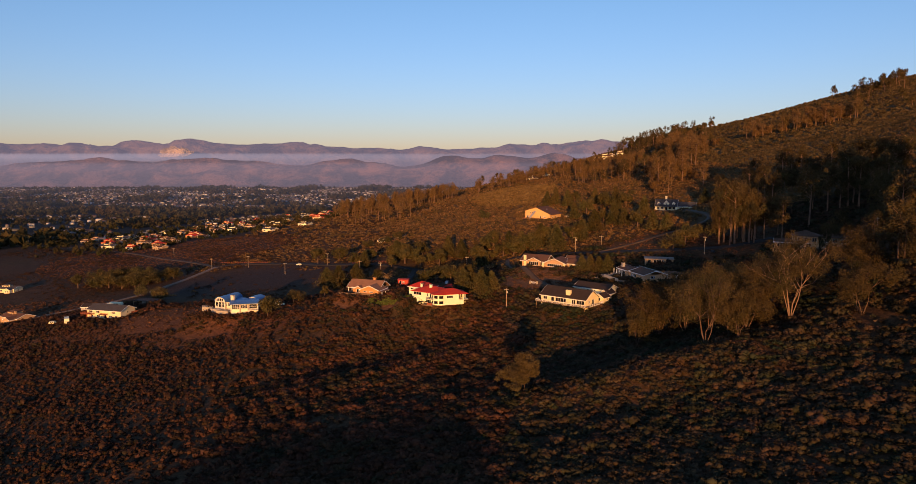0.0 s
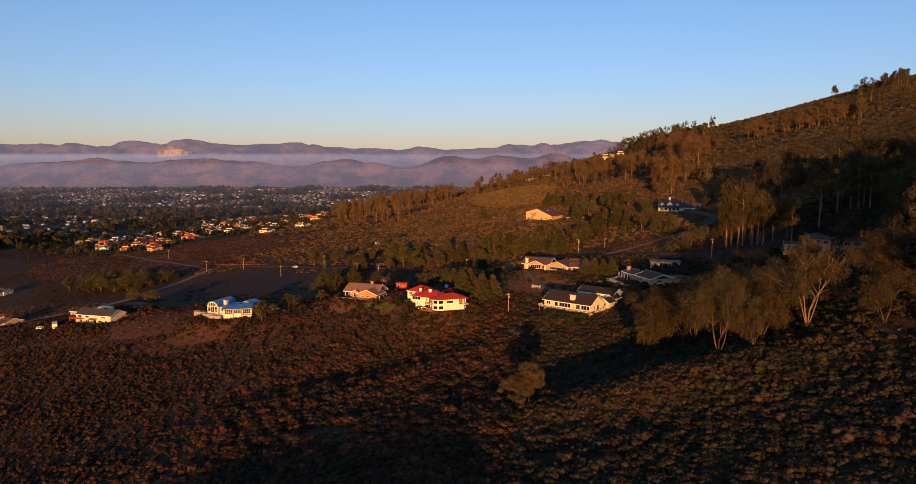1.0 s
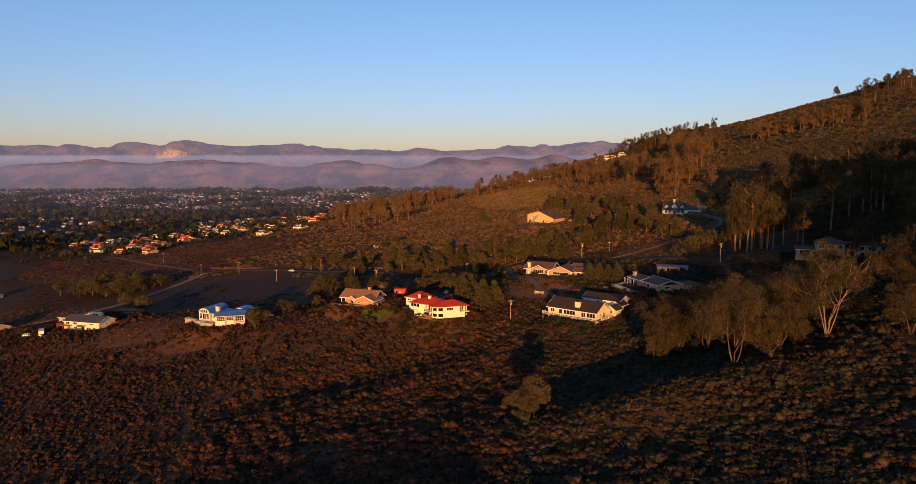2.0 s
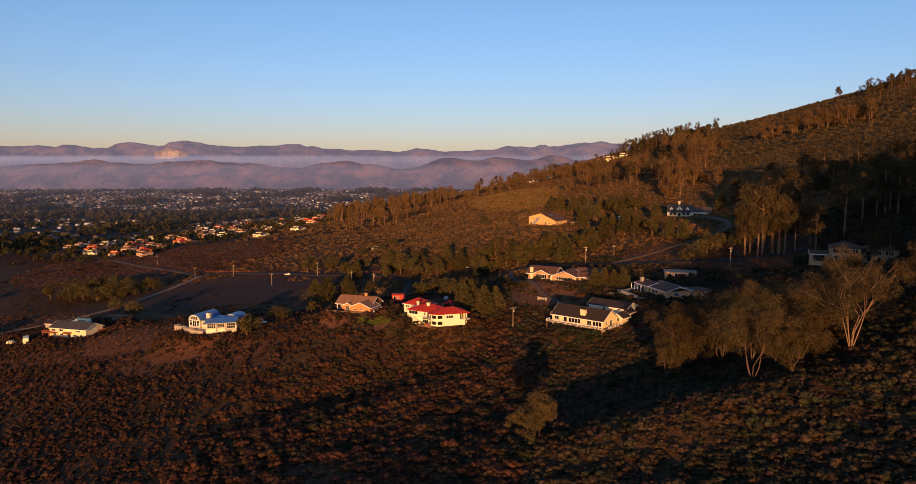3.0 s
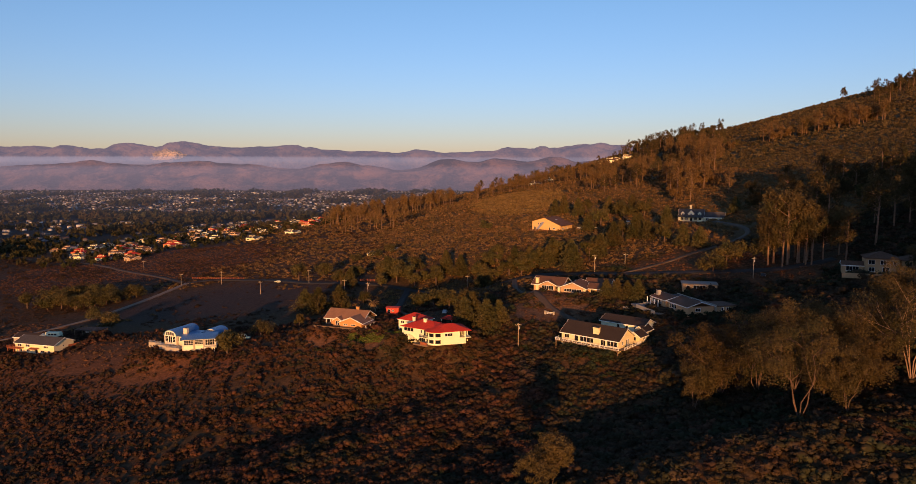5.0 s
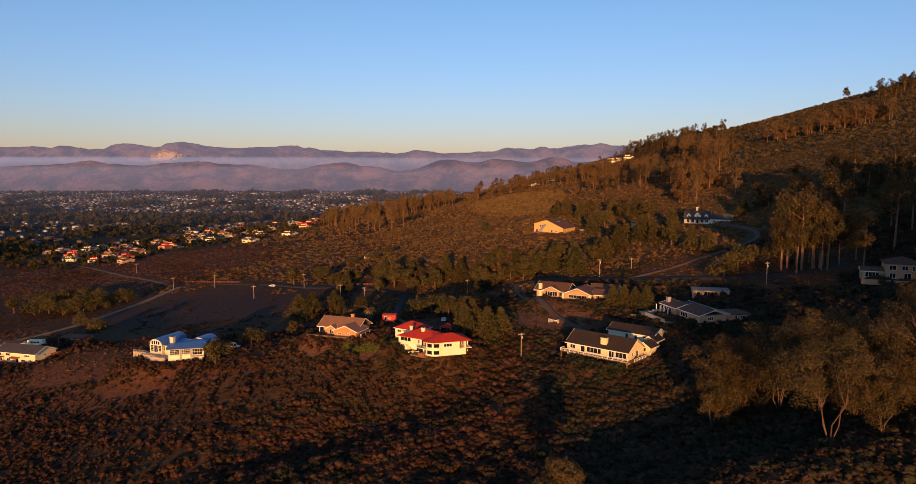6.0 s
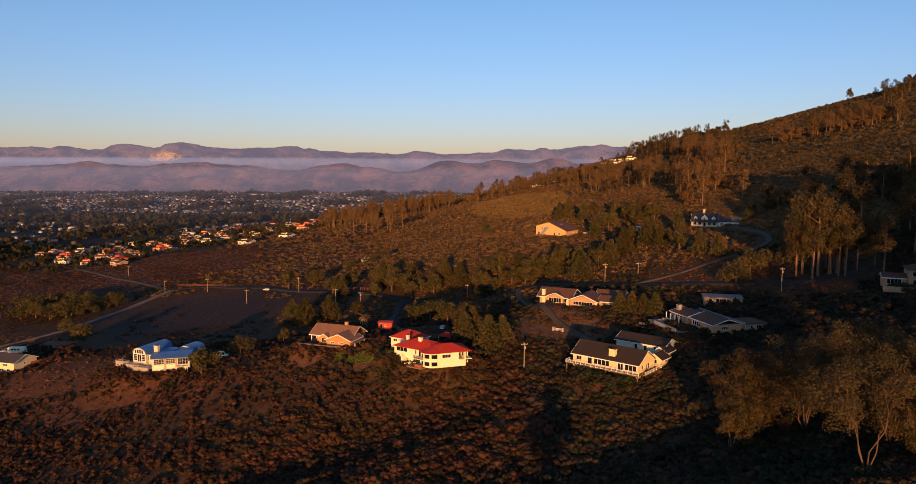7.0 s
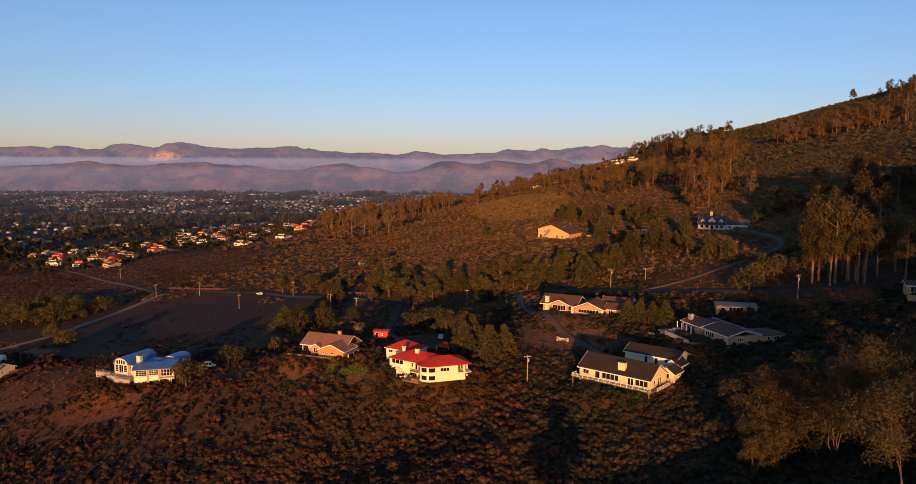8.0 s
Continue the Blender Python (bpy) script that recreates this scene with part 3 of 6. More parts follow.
def fog_haze_sheet(name, y, z0, z1, peak, col, seed):
    """A see-through emissive sheet imitating low valley fog and haze: thickest at its middle height, torn along its
    edges.
    """
    m = bpy.data.materials.new("fog_haze_glow")
    m.use_nodes = True
    n, l = m.node_tree.nodes, m.node_tree.links
    n.remove(n["Principled BSDF"])
    out = n["Material Output"]
    tc = n.new("ShaderNodeTexCoord")
    sep = n.new("ShaderNodeSeparateXYZ")
    l.new(tc.outputs["Object"], sep.inputs[0])
    mp = n.new("ShaderNodeMapping")
    mp.inputs["Scale"].default_value = (0.0012, 1, 0.004)
    mp.inputs["Location"].default_value = (seed, 0, 0)
    l.new(tc.outputs["Object"], mp.inputs[0])
    nz = n.new("ShaderNodeTexNoise")
    nz.inputs["Scale"].default_value, nz.inputs["Detail"].default_value = 1.0, 6
    l.new(mp.outputs[0], nz.inputs["Vector"])
    wob = n.new("ShaderNodeMath")
    wob.operation = "MULTIPLY_ADD"
    l.new(nz.outputs["Fac"], wob.inputs[0])
    wob.inputs[1].default_value = -14.0
    l.new(sep.outputs["Z"], wob.inputs[2])
    rng = n.new("ShaderNodeMapRange")
    rng.inputs["From Min"].default_value, rng.inputs["From Max"].default_value = z0 - 7, z1 - 7
    l.new(wob.outputs[0], rng.inputs["Value"])
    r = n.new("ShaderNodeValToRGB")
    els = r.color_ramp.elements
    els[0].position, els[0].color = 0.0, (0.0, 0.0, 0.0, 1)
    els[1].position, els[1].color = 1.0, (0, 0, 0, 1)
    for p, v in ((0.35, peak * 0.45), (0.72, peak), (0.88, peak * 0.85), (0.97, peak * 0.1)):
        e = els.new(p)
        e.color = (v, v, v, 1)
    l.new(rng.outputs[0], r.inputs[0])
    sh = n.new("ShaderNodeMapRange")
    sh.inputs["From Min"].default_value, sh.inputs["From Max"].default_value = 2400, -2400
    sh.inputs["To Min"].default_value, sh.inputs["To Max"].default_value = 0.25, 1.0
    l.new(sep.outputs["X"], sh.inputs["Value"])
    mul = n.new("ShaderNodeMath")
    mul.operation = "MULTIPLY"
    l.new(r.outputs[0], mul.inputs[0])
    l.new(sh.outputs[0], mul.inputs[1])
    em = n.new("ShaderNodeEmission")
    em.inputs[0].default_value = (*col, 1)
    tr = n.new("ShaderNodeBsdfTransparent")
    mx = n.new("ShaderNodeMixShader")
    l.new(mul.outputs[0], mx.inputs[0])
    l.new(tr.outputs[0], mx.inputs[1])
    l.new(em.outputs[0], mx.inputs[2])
    l.new(mx.outputs[0], out.inputs[0])
    xs = np.linspace(-4600, 4600, 40)
    V = np.array([(x, y + 60 * math.sin(x * 0.002 + seed), z) for z in (z0 - 40, (z0 + z1) / 2, z1 + 40) for x in xs])
    T = []
    for j in range(2):
        for i in range(39):
            a = j * 40 + i
            T += [(a, a + 1, a + 41), (a, a + 41, a + 40)]
    ob = tagged(mesh_from(name, V, np.array(T), m, True), "glowing see-through sheet imitating pale mauve valley fog and haze", "fog", kind="structure")
    ob.visible_shadow = False
    return ob


fog_haze_sheet("backdrop_fog_haze", 4300, 100, 195, 0.5, (0.31, 0.27, 0.34), 1.7)
fog_haze_sheet("backdrop_fog_haze", 3780, 5, 140, 0.36, (0.22, 0.175, 0.23), 5.2)
# thin glowing veils across the plain that paint in hazy air
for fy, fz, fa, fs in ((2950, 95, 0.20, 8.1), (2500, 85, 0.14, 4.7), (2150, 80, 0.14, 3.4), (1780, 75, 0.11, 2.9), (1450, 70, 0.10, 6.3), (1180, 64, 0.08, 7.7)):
    fog_haze_sheet("backdrop_fog_haze", fy, 2, fz, fa, (0.115, 0.104, 0.142), fs)


def build_crag():
    """The pale crag that stands in front of the range."""
    bm = bmesh.new()
    bmesh.ops.create_icosphere(bm, subdivisions=5, radius=1)
    for v in bm.verts:
        p = v.co
        d = 1 + 0.28 * noise.fractal(p * 2.0, 0.8, 2.0, 6) + 0.12 * noise.noise(p * 7)
        v.co = Vector((p.x * 92, p.y * 40, max(p.z, -0.5) * (37 - 9 * p.x))) * d
    # the rock's emission paints in haze too
    crag = part("crag", bm, haze_painted_material("haze_painted_sunlit_rock", (0.12, 0.095, 0.075), (0.36, 0.27, 0.20), (0.075, 0.062, 0.078)))
    crag.location = (-1741, 4365, 192)
    tagged(crag, "pale rugged crag lit by low sun above the fog", "rock", kind="structure")


build_crag()


# ---- plants ----
def leaf_cloud(rng, centres, radii, count, size, flat=0.75, quads=True, inner=0.25, stray=0.65):
    """Small leaf tufts through the outer part of some clumps."""
    C = np.repeat(np.asarray(centres, float), count, axis=0)
    R = np.repeat(np.asarray(radii, float), count)
    k = len(C)
    d = rng.normal(size=(k, 3))
    d /= np.linalg.norm(d, axis=1)[:, None]
    P = C + d * (R * rng.uniform(inner, 1.05, k) ** 0.45)[:, None] * [1, 1, flat]
    u = rng.normal(size=(k, 3))
    nrm = d * 1.1 + rng.normal(size=(k, 3)) * stray + [0, 0, 0.25]
    u -= nrm * ((u * nrm).sum(1) / (nrm * nrm).sum(1))[:, None]
    u /= np.linalg.norm(u, axis=1)[:, None]
    w = np.cross(nrm, u)
    w /= np.linalg.norm(w, axis=1)[:, None]
    s = (size * rng.uniform(0.55, 1.25, k))[:, None]
    if not quads:
        V = np.stack([P - u * s - w * s * 0.6, P + u * s - w * s * 0.4, P + u * s * 0.1 + w * s], 1).reshape(-1, 3)
        return V, np.arange(3 * k).reshape(-1, 3)
    V = np.stack([P - u * s - w * s * 0.45, P + u * s * 0.2 - w * s * 0.8, P + u * s + w * s * 0.35, P - u * s * 0.3 + w * s * 0.75], 1).reshape(-1, 3)
    b = np.arange(k)[:, None] * 4
    T = np.concatenate([b + [0, 1, 2], b + [0, 2, 3]])
    return V, T


def lump(rng, r, h):
    """A rough low dome under the leaf tufts."""
    bm = bmesh.new()
    bmesh.ops.create_icosphere(bm, subdivisions=1, radius=1)
    V = np.array([v.co for v in bm.verts])
    T = np.array([[v.index for v in f.verts] for f in bm.faces])
    bm.free()
    V = V * rng.uniform(0.75, 1.12, (len(V), 1)) * [r, r, h]
    return V, T


def join(parts):
    Vs, Ts, off = [], [], 0
    for V, T in parts:
        Vs.append(V)
        Ts.append(T + off)
        off += len(V)
    return np.concatenate(Vs), np.concatenate(Ts)


def bush_shape(seed, tufts, lobes=5, leaf=0.15):
    """A shrub one metre in radius: a dome of rounded lobes under leaf tufts."""
    rng = np.random.default_rng(seed)
    cs, rs, ps = [], [], []
    turn = rng.uniform(0, 6.28)
    for i in range(lobes):
        a, d = turn + 6.28 * i / max(1, lobes - 1) + rng.uniform(-0.4, 0.4), rng.uniform(0.42, 0.68) * (i > 0)
        r = rng.uniform(0.34, 0.5) if i else rng.uniform(0.45, 0.58)
        c = np.array([math.cos(a) * d, math.sin(a) * d, rng.uniform(0.22, 0.48) if i else rng.uniform(0.42, 0.62)])
        V, T = lump(rng, r * 0.78, r * 0.74)
        ps.append((V + c, T))
        cs.append(c)
        rs.append(r)
    ps.append(leaf_cloud(rng, cs, rs, max(1, tufts // lobes), leaf, 0.92, False, 0.82, 0.34))
    return join(ps)


def scatter(name, shapes, places, mat, label, category):
    """Many plants in one mesh. places: rows of x, y, z, radius, height, turn, shape."""
    Vs, Ts, off = [], [], 0
    for x, y, z, r, h, a, k in places:
        V, T = shapes[int(k)]
        c, s = math.cos(a) * r, math.sin(a) * r
        W = np.empty_like(V)
        W[:, 0], W[:, 1], W[:, 2] = V[:, 0] * c - V[:, 1] * s + x, V[:, 0] * s + V[:, 1] * c + y, V[:, 2] * h + z
        Vs.append(W)
        Ts.append(T + off)
        off += len(V)
    return tagged(mesh_from(name, np.concatenate(Vs), np.concatenate(Ts), mat, True), label, category, kind="stuff")


def road_gap(x, y):
    """Distance to the nearest road's middle, less half its width."""
    best = np.full(np.shape(x), 1e9)
    for _, pts, wd, _, _ in ROADS:
        for (ax, ay), (bx, by) in zip(pts, pts[1:]):
            t = np.clip(((x - ax) * (bx - ax) + (y - ay) * (by - ay)) / ((bx - ax) ** 2 + (by - ay) ** 2), 0, 1)
            best = np.minimum(best, np.hypot(x - ax - t * (bx - ax), y - ay - t * (by - ay)) - wd / 2)
    return best


CLEARINGS = (  # bare or mown ground: x, y, reach x, reach y
    (-130, 448.5, 67.6, 54.6), (-78, 500.5, 58.5, 26), (-292.5, 728, 123.5, 136.5), (52, 353.6, 13, 7.8), (66, 890, 50, 180), (117, 416, 28.6, 20.8), (-15.6, 370.5, 13, 18.2), (-118, 339, 21, 9), (-152, 366, 26, 20), (-46, 343, 17, 7), (-30, 336, 10, 7), (40, 362, 15, 15), (36, 380, 20, 7),
    (145.6, 390, 33.8, 28.6), (-299, 455, 78, 39), (-165, 527, 62, 58), (168, 541, 24, 9))


def open_ground(x, y):
    """True where shrubs may stand."""
    ok = road_gap(x, y) > 1.6
    for a, b, r, _ in PADS:
        ok &= np.hypot(x - a, y - b) > r * 0.72
    ragged = np.array([0.5 * noise.noise(Vector((p * 0.03, q * 0.03, 4))) + 0.4 * noise.noise(Vector((p * 0.09, q * 0.09, 4))) for p, q in zip(x, y)])
    for a, b, c, d in CLEARINGS:
        ok &= ((x - a) / c) ** 2 + ((y - b) / d) ** 2 + ragged > 1
    return ok


def sown(rng, x0, x1, y0, y1, cell):
    """Places strewn evenly: one somewhere in each square of a staggered grid."""
    X, Y = np.meshgrid(np.arange(x0, x1, cell), np.arange(y0, y1, cell))
    X = X + (np.arange(X.shape[0]) % 2)[:, None] * cell / 2
    x, y = X.ravel(), Y.ravel()
    return x + rng.uniform(-0.42, 0.42, len(x)) * cell, y + rng.uniform(-0.42, 0.42, len(x)) * cell


def patches(x, y, scale, seed):
    return np.array([noise.noise(Vector((a * scale, b * scale, seed))) for a, b in zip(x, y)])


def plants(rng, x, y, r, tall, kinds, sink=0.25):
    n = len(x)
    return np.stack([x, y, land(x, y) - sink, r, r * tall, rng.uniform(0, 6.28, n), rng.integers(*kinds, n)], -1)


def plant_brush():
    rng = np.random.default_rng(11)
    near = [bush_shape(i, 125, 5, 0.13) for i in range(10)] + [bush_shape(20 + i, 62, 3, 0.16) for i in range(8)]
    sage = [bush_shape(120 + i, 22, 1 + i % 2, 0.26) for i in range(8)]
    low = [leaf_cloud(np.random.default_rng(60 + i), [(0, 0, 0.4), (0.45, 0.2, 0.3), (-0.4, 0.25, 0.35)], [0.62, 0.5, 0.5], 8, 0.30, 0.8, False) for i in range(8)]
    far = [leaf_cloud(np.random.default_rng(40 + i), [(0, 0, 0.42), (0.45, 0.15, 0.3), (-0.3, 0.35, 0.34)], [0.62, 0.48, 0.48], 10, 0.30, 0.85, False, 0.5) for i in range(6)]
    # closed chaparral below the houses; it thins to low sage on the drier western slope
    x, y = sown(rng, -330, 300, 126, 436, 3.35)
    dry = smooth_step((-38 - x + 22 * patches(x, y, 0.02, 1)) / 75)
    view = (np.abs(x) < 0.665 * y + 22) & open_ground(x, y)
    keep = view & (rng.uniform(size=len(x)) > 0.96 * dry) & (patches(x, y, 0.035, 6) > -0.62)
    x, y, dry = x[keep], y[keep], dry[keep]
    r = rng.uniform(2.0, 3.3, len(x)) * (1 - 0.4 * dry) * (1 + 0.4 * patches(x, y, 0.025, 3)) * np.where(rng.uniform(size=len(x)) < 0.06, 1.4, 1)
    P = plants(rng, x, y, r, rng.uniform(0.56, 0.82, len(x)), (0, 10))
    P[:, 6] = np.where(y > 300, 10 + P[:, 6] % 8, P[:, 6])
    # thicker cover on the banks below the building plots
    bank = []
    for a, b, q, _ in PADS:
        for _ in range(int(q * 5)):
            f, d = rng.uniform(math.pi, 2 * math.pi), q * rng.uniform(0.85, 1.75)
            bx, by = a + math.cos(f) * d, b + math.sin(f) * d
            if by > 430 or road_gap(bx, by) < 1.2 or min(math.hypot(bx - p[0], by - p[1]) / p[2] for p in PADS) < 0.84:
                continue
            s = rng.uniform(1.3, 2.6)
            bank.append((bx, by, land_at(bx, by) - 0.3, s, s * 0.8, rng.uniform(0, 6.28), rng.integers(10, 18)))
    # shrubs close under the ranch house's deck, the villa and the terraces of the vaulted house
    for m, x0, x1, y0, y1, n in ((pose(37.57, 318.76, 0, 0, 0, -41), -3, 29, -6.5, -3.2, 40), (pose(37.57, 318.76, 0, 0, 0, -41), 27.5, 31, -2, 12, 16), (pose(-21.32, 328.64, 0, 0, 0, -34.5), 15, 27, -8, -5, 18), (pose(-124.8, 358.28, 0, 0, 0, -19), -6, 22, -9, -6.5, 5), (pose(-57.59, 356.46, 0, 0, 0, -20), 2, 21, -5.5, -3, 14)):
        for _ in range(n):
            p = m @ Vector((rng.uniform(x0, x1), rng.uniform(y0, y1), 0))
            s = rng.uniform(1.1, 2.1)
            bank.append((p.x, p.y, land_at(p.x, p.y) - 0.3, s, s * 0.85, rng.uniform(0, 6.28), rng.integers(0, 10)))
    P = np.concatenate([P, np.array(bank)])
    brown = P[:, 0] < 14 + 16 * patches(P[:, 0], P[:, 1], 0.03, 12) + 0.06 * (P[:, 1] - 200)
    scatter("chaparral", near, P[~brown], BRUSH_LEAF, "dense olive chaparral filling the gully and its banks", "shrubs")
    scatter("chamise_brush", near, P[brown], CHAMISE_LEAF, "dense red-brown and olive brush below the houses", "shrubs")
    x, y = sown(rng, -330, 30, 126, 440, 2.05)
    dry = smooth_step((-38 - x + 22 * patches(x, y, 0.02, 1)) / 75)
    keep = (np.abs(x) < 0.665 * y + 22) & open_ground(x, y) & (rng.uniform(size=len(x)) < dry * 0.9)
    x, y = x[keep], y[keep]
    r = rng.uniform(0.9, 1.9, len(x)) * (1 + 0.6 * patches(x, y, 0.05, 9)) * np.where(rng.uniform(size=len(x)) < 0.05, 1.6, 1)
    scatter("sage_scrub", sage, plants(rng, x, y, r, rng.uniform(0.6, 1.0, len(x)), (0, 8), 0.1), SAGE_LEAF, "low reddish sage scrub on the dry western slope", "shrubs")
    x, y = sown(rng, -60, 300, 126, 436, 4.4)
    keep = (np.abs(x) < 0.665 * y + 22) & open_ground(x, y)
    x, y = x[keep], y[keep]
    scatter("undergrowth", low, plants(rng, x, y, rng.uniform(1.5, 2.6, len(x)), 0.6, (0, 8), 0.1), BRUSH_LEAF, "low brown undergrowth between the larger shrubs", "shrubs")
    # slopes beyond the road
    rows = []
    for y0, y1, cell, r0, r1, share in ((435, 800, 3.8, 1.4, 2.6, 0.92), (800, 1350, 8.0, 2.6, 4.6, 0.9), (1350, 2160, 14, 4.0, 6.5, 0.85)):
        x, y = sown(rng, -300, 1170, y0, y1, cell)
        keep = open_ground(x, y) & (np.abs(x) < 0.70 * y + 40) & (x > -220 - 0.05 * y) & (land(x, y) > 28) & (rng.uniform(size=len(x)) < share * np.where(x > -78, 1, 0.6))
        x, y = x[keep], y[keep]
        rows.append(plants(rng, x, y, rng.uniform(r0, r1, len(x)), rng.uniform(0.6, 1.0, len(x)), (0, 6), 0.3))
    P = np.concatenate(rows)
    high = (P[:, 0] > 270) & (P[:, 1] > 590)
    scatter("slope_brush", far, P[~high], SUN_TONED_FAR_LEAF, "low brush covering the sunlit upper hillside", "shrubs")
    scatter("hilltop_brush", far, P[high], SUN_TONED_UPPER_LEAF, "olive brush and grass below the hilltop", "shrubs")
    # low scrub over the fields towards the town
    x, y = rng.uniform(-520, -60, 34000), rng.uniform(335, 860, 34000)
    patch = np.array([noise.noise(Vector((a * 0.02, b * 0.012, 2))) for a, b in zip(x, y)])
    keep = (road_gap(x, y) > 1.2) & (np.abs(x) < 0.70 * y + 30) & (rng.uniform(size=len(x)) < 0.28 + 0.9 * patch) & ((((x + 150) / 75) ** 2 + ((y - 510) / 62) ** 2 > 1) | (rng.uniform(size=len(x)) < 0.22))
    for a, b, q, _ in PADS:
        keep &= np.hypot(x - a, y - b) > q * 0.8
    r = rng.uniform(0.7, 1.7, len(x)) * (1 + 0.9 * (rng.uniform(size=len(x)) < 0.06))
    P = np.stack([x, y, land(x, y) - 0.2, r, r * rng.uniform(0.5, 0.9, len(x)), rng.uniform(0, 6.28, len(x)), rng.integers(0, 8, len(x))], -1)[keep]
    scatter("field_scrub", low, P, foliage("field_scrub_leaves", [(0.024, 0.020, 0.011), (0.040, 0.025, 0.015), (0.030, 0.023, 0.012)]), "scattered low scrub over the dry fields", "shrubs")
    # dry grass on the open ground, golden on the meadow, and a watered lawn
    tuft = [leaf_cloud(np.random.default_rng(70 + i), [(0, 0, 0.3)], [0.9], 9, 0.42, 0.5, False) for i in range(5)]
    gold = foliage("meadow_grass", [(0.082, 0.058, 0.020), (0.115, 0.080, 0.028), (0.092, 0.068, 0.023)], 0.03)
    dry = foliage("dry_grass", [(0.055, 0.030, 0.016), (0.085, 0.046, 0.024), (0.070, 0.044, 0.022)], 0.05)
    for nm, mt, lb, spots, n, size in (
            ("dry_grass", dry, "tufts of dry brown grass on the open fields", [c for c in CLEARINGS if c[1] < 800 and c[0] not in (-165, 168, -130, -78, -30)], 8000, (0.7, 1.5)),
            ("meadow_grass", gold, "golden dry grass covering the upper meadow", [(66, 890, 52, 186)], 4200, (1.8, 3.4)),
            ("lawn_grass", LAWN, "short green lawn between the bungalow and villa", [(-33, 342, 11, 7), (-24, 336, 7, 5)], 1500, (0.5, 0.9))):
        area = np.array([c[2] * c[3] for c in spots], float)
        pick = rng.choice(len(spots), n, p=area / area.sum())
        c = np.array(spots, float)[pick]
        a, q = rng.uniform(0, 6.28, n), np.sqrt(rng.uniform(size=n))
        x, y = c[:, 0] + np.cos(a) * q * c[:, 2], c[:, 1] + np.sin(a) * q * c[:, 3]
        keep = (road_gap(x, y) > 0.4) & (np.abs(x) < 0.7 * y + 30)
        r = rng.uniform(*size, n)
        P = np.stack([x, y, land(x, y) - 0.05, r, r * 0.6, rng.uniform(0, 6.28, n), rng.integers(0, 5, n)], -1)[keep]
        scatter(nm, tuft, P, mt, lb, "grass")


plant_brush()


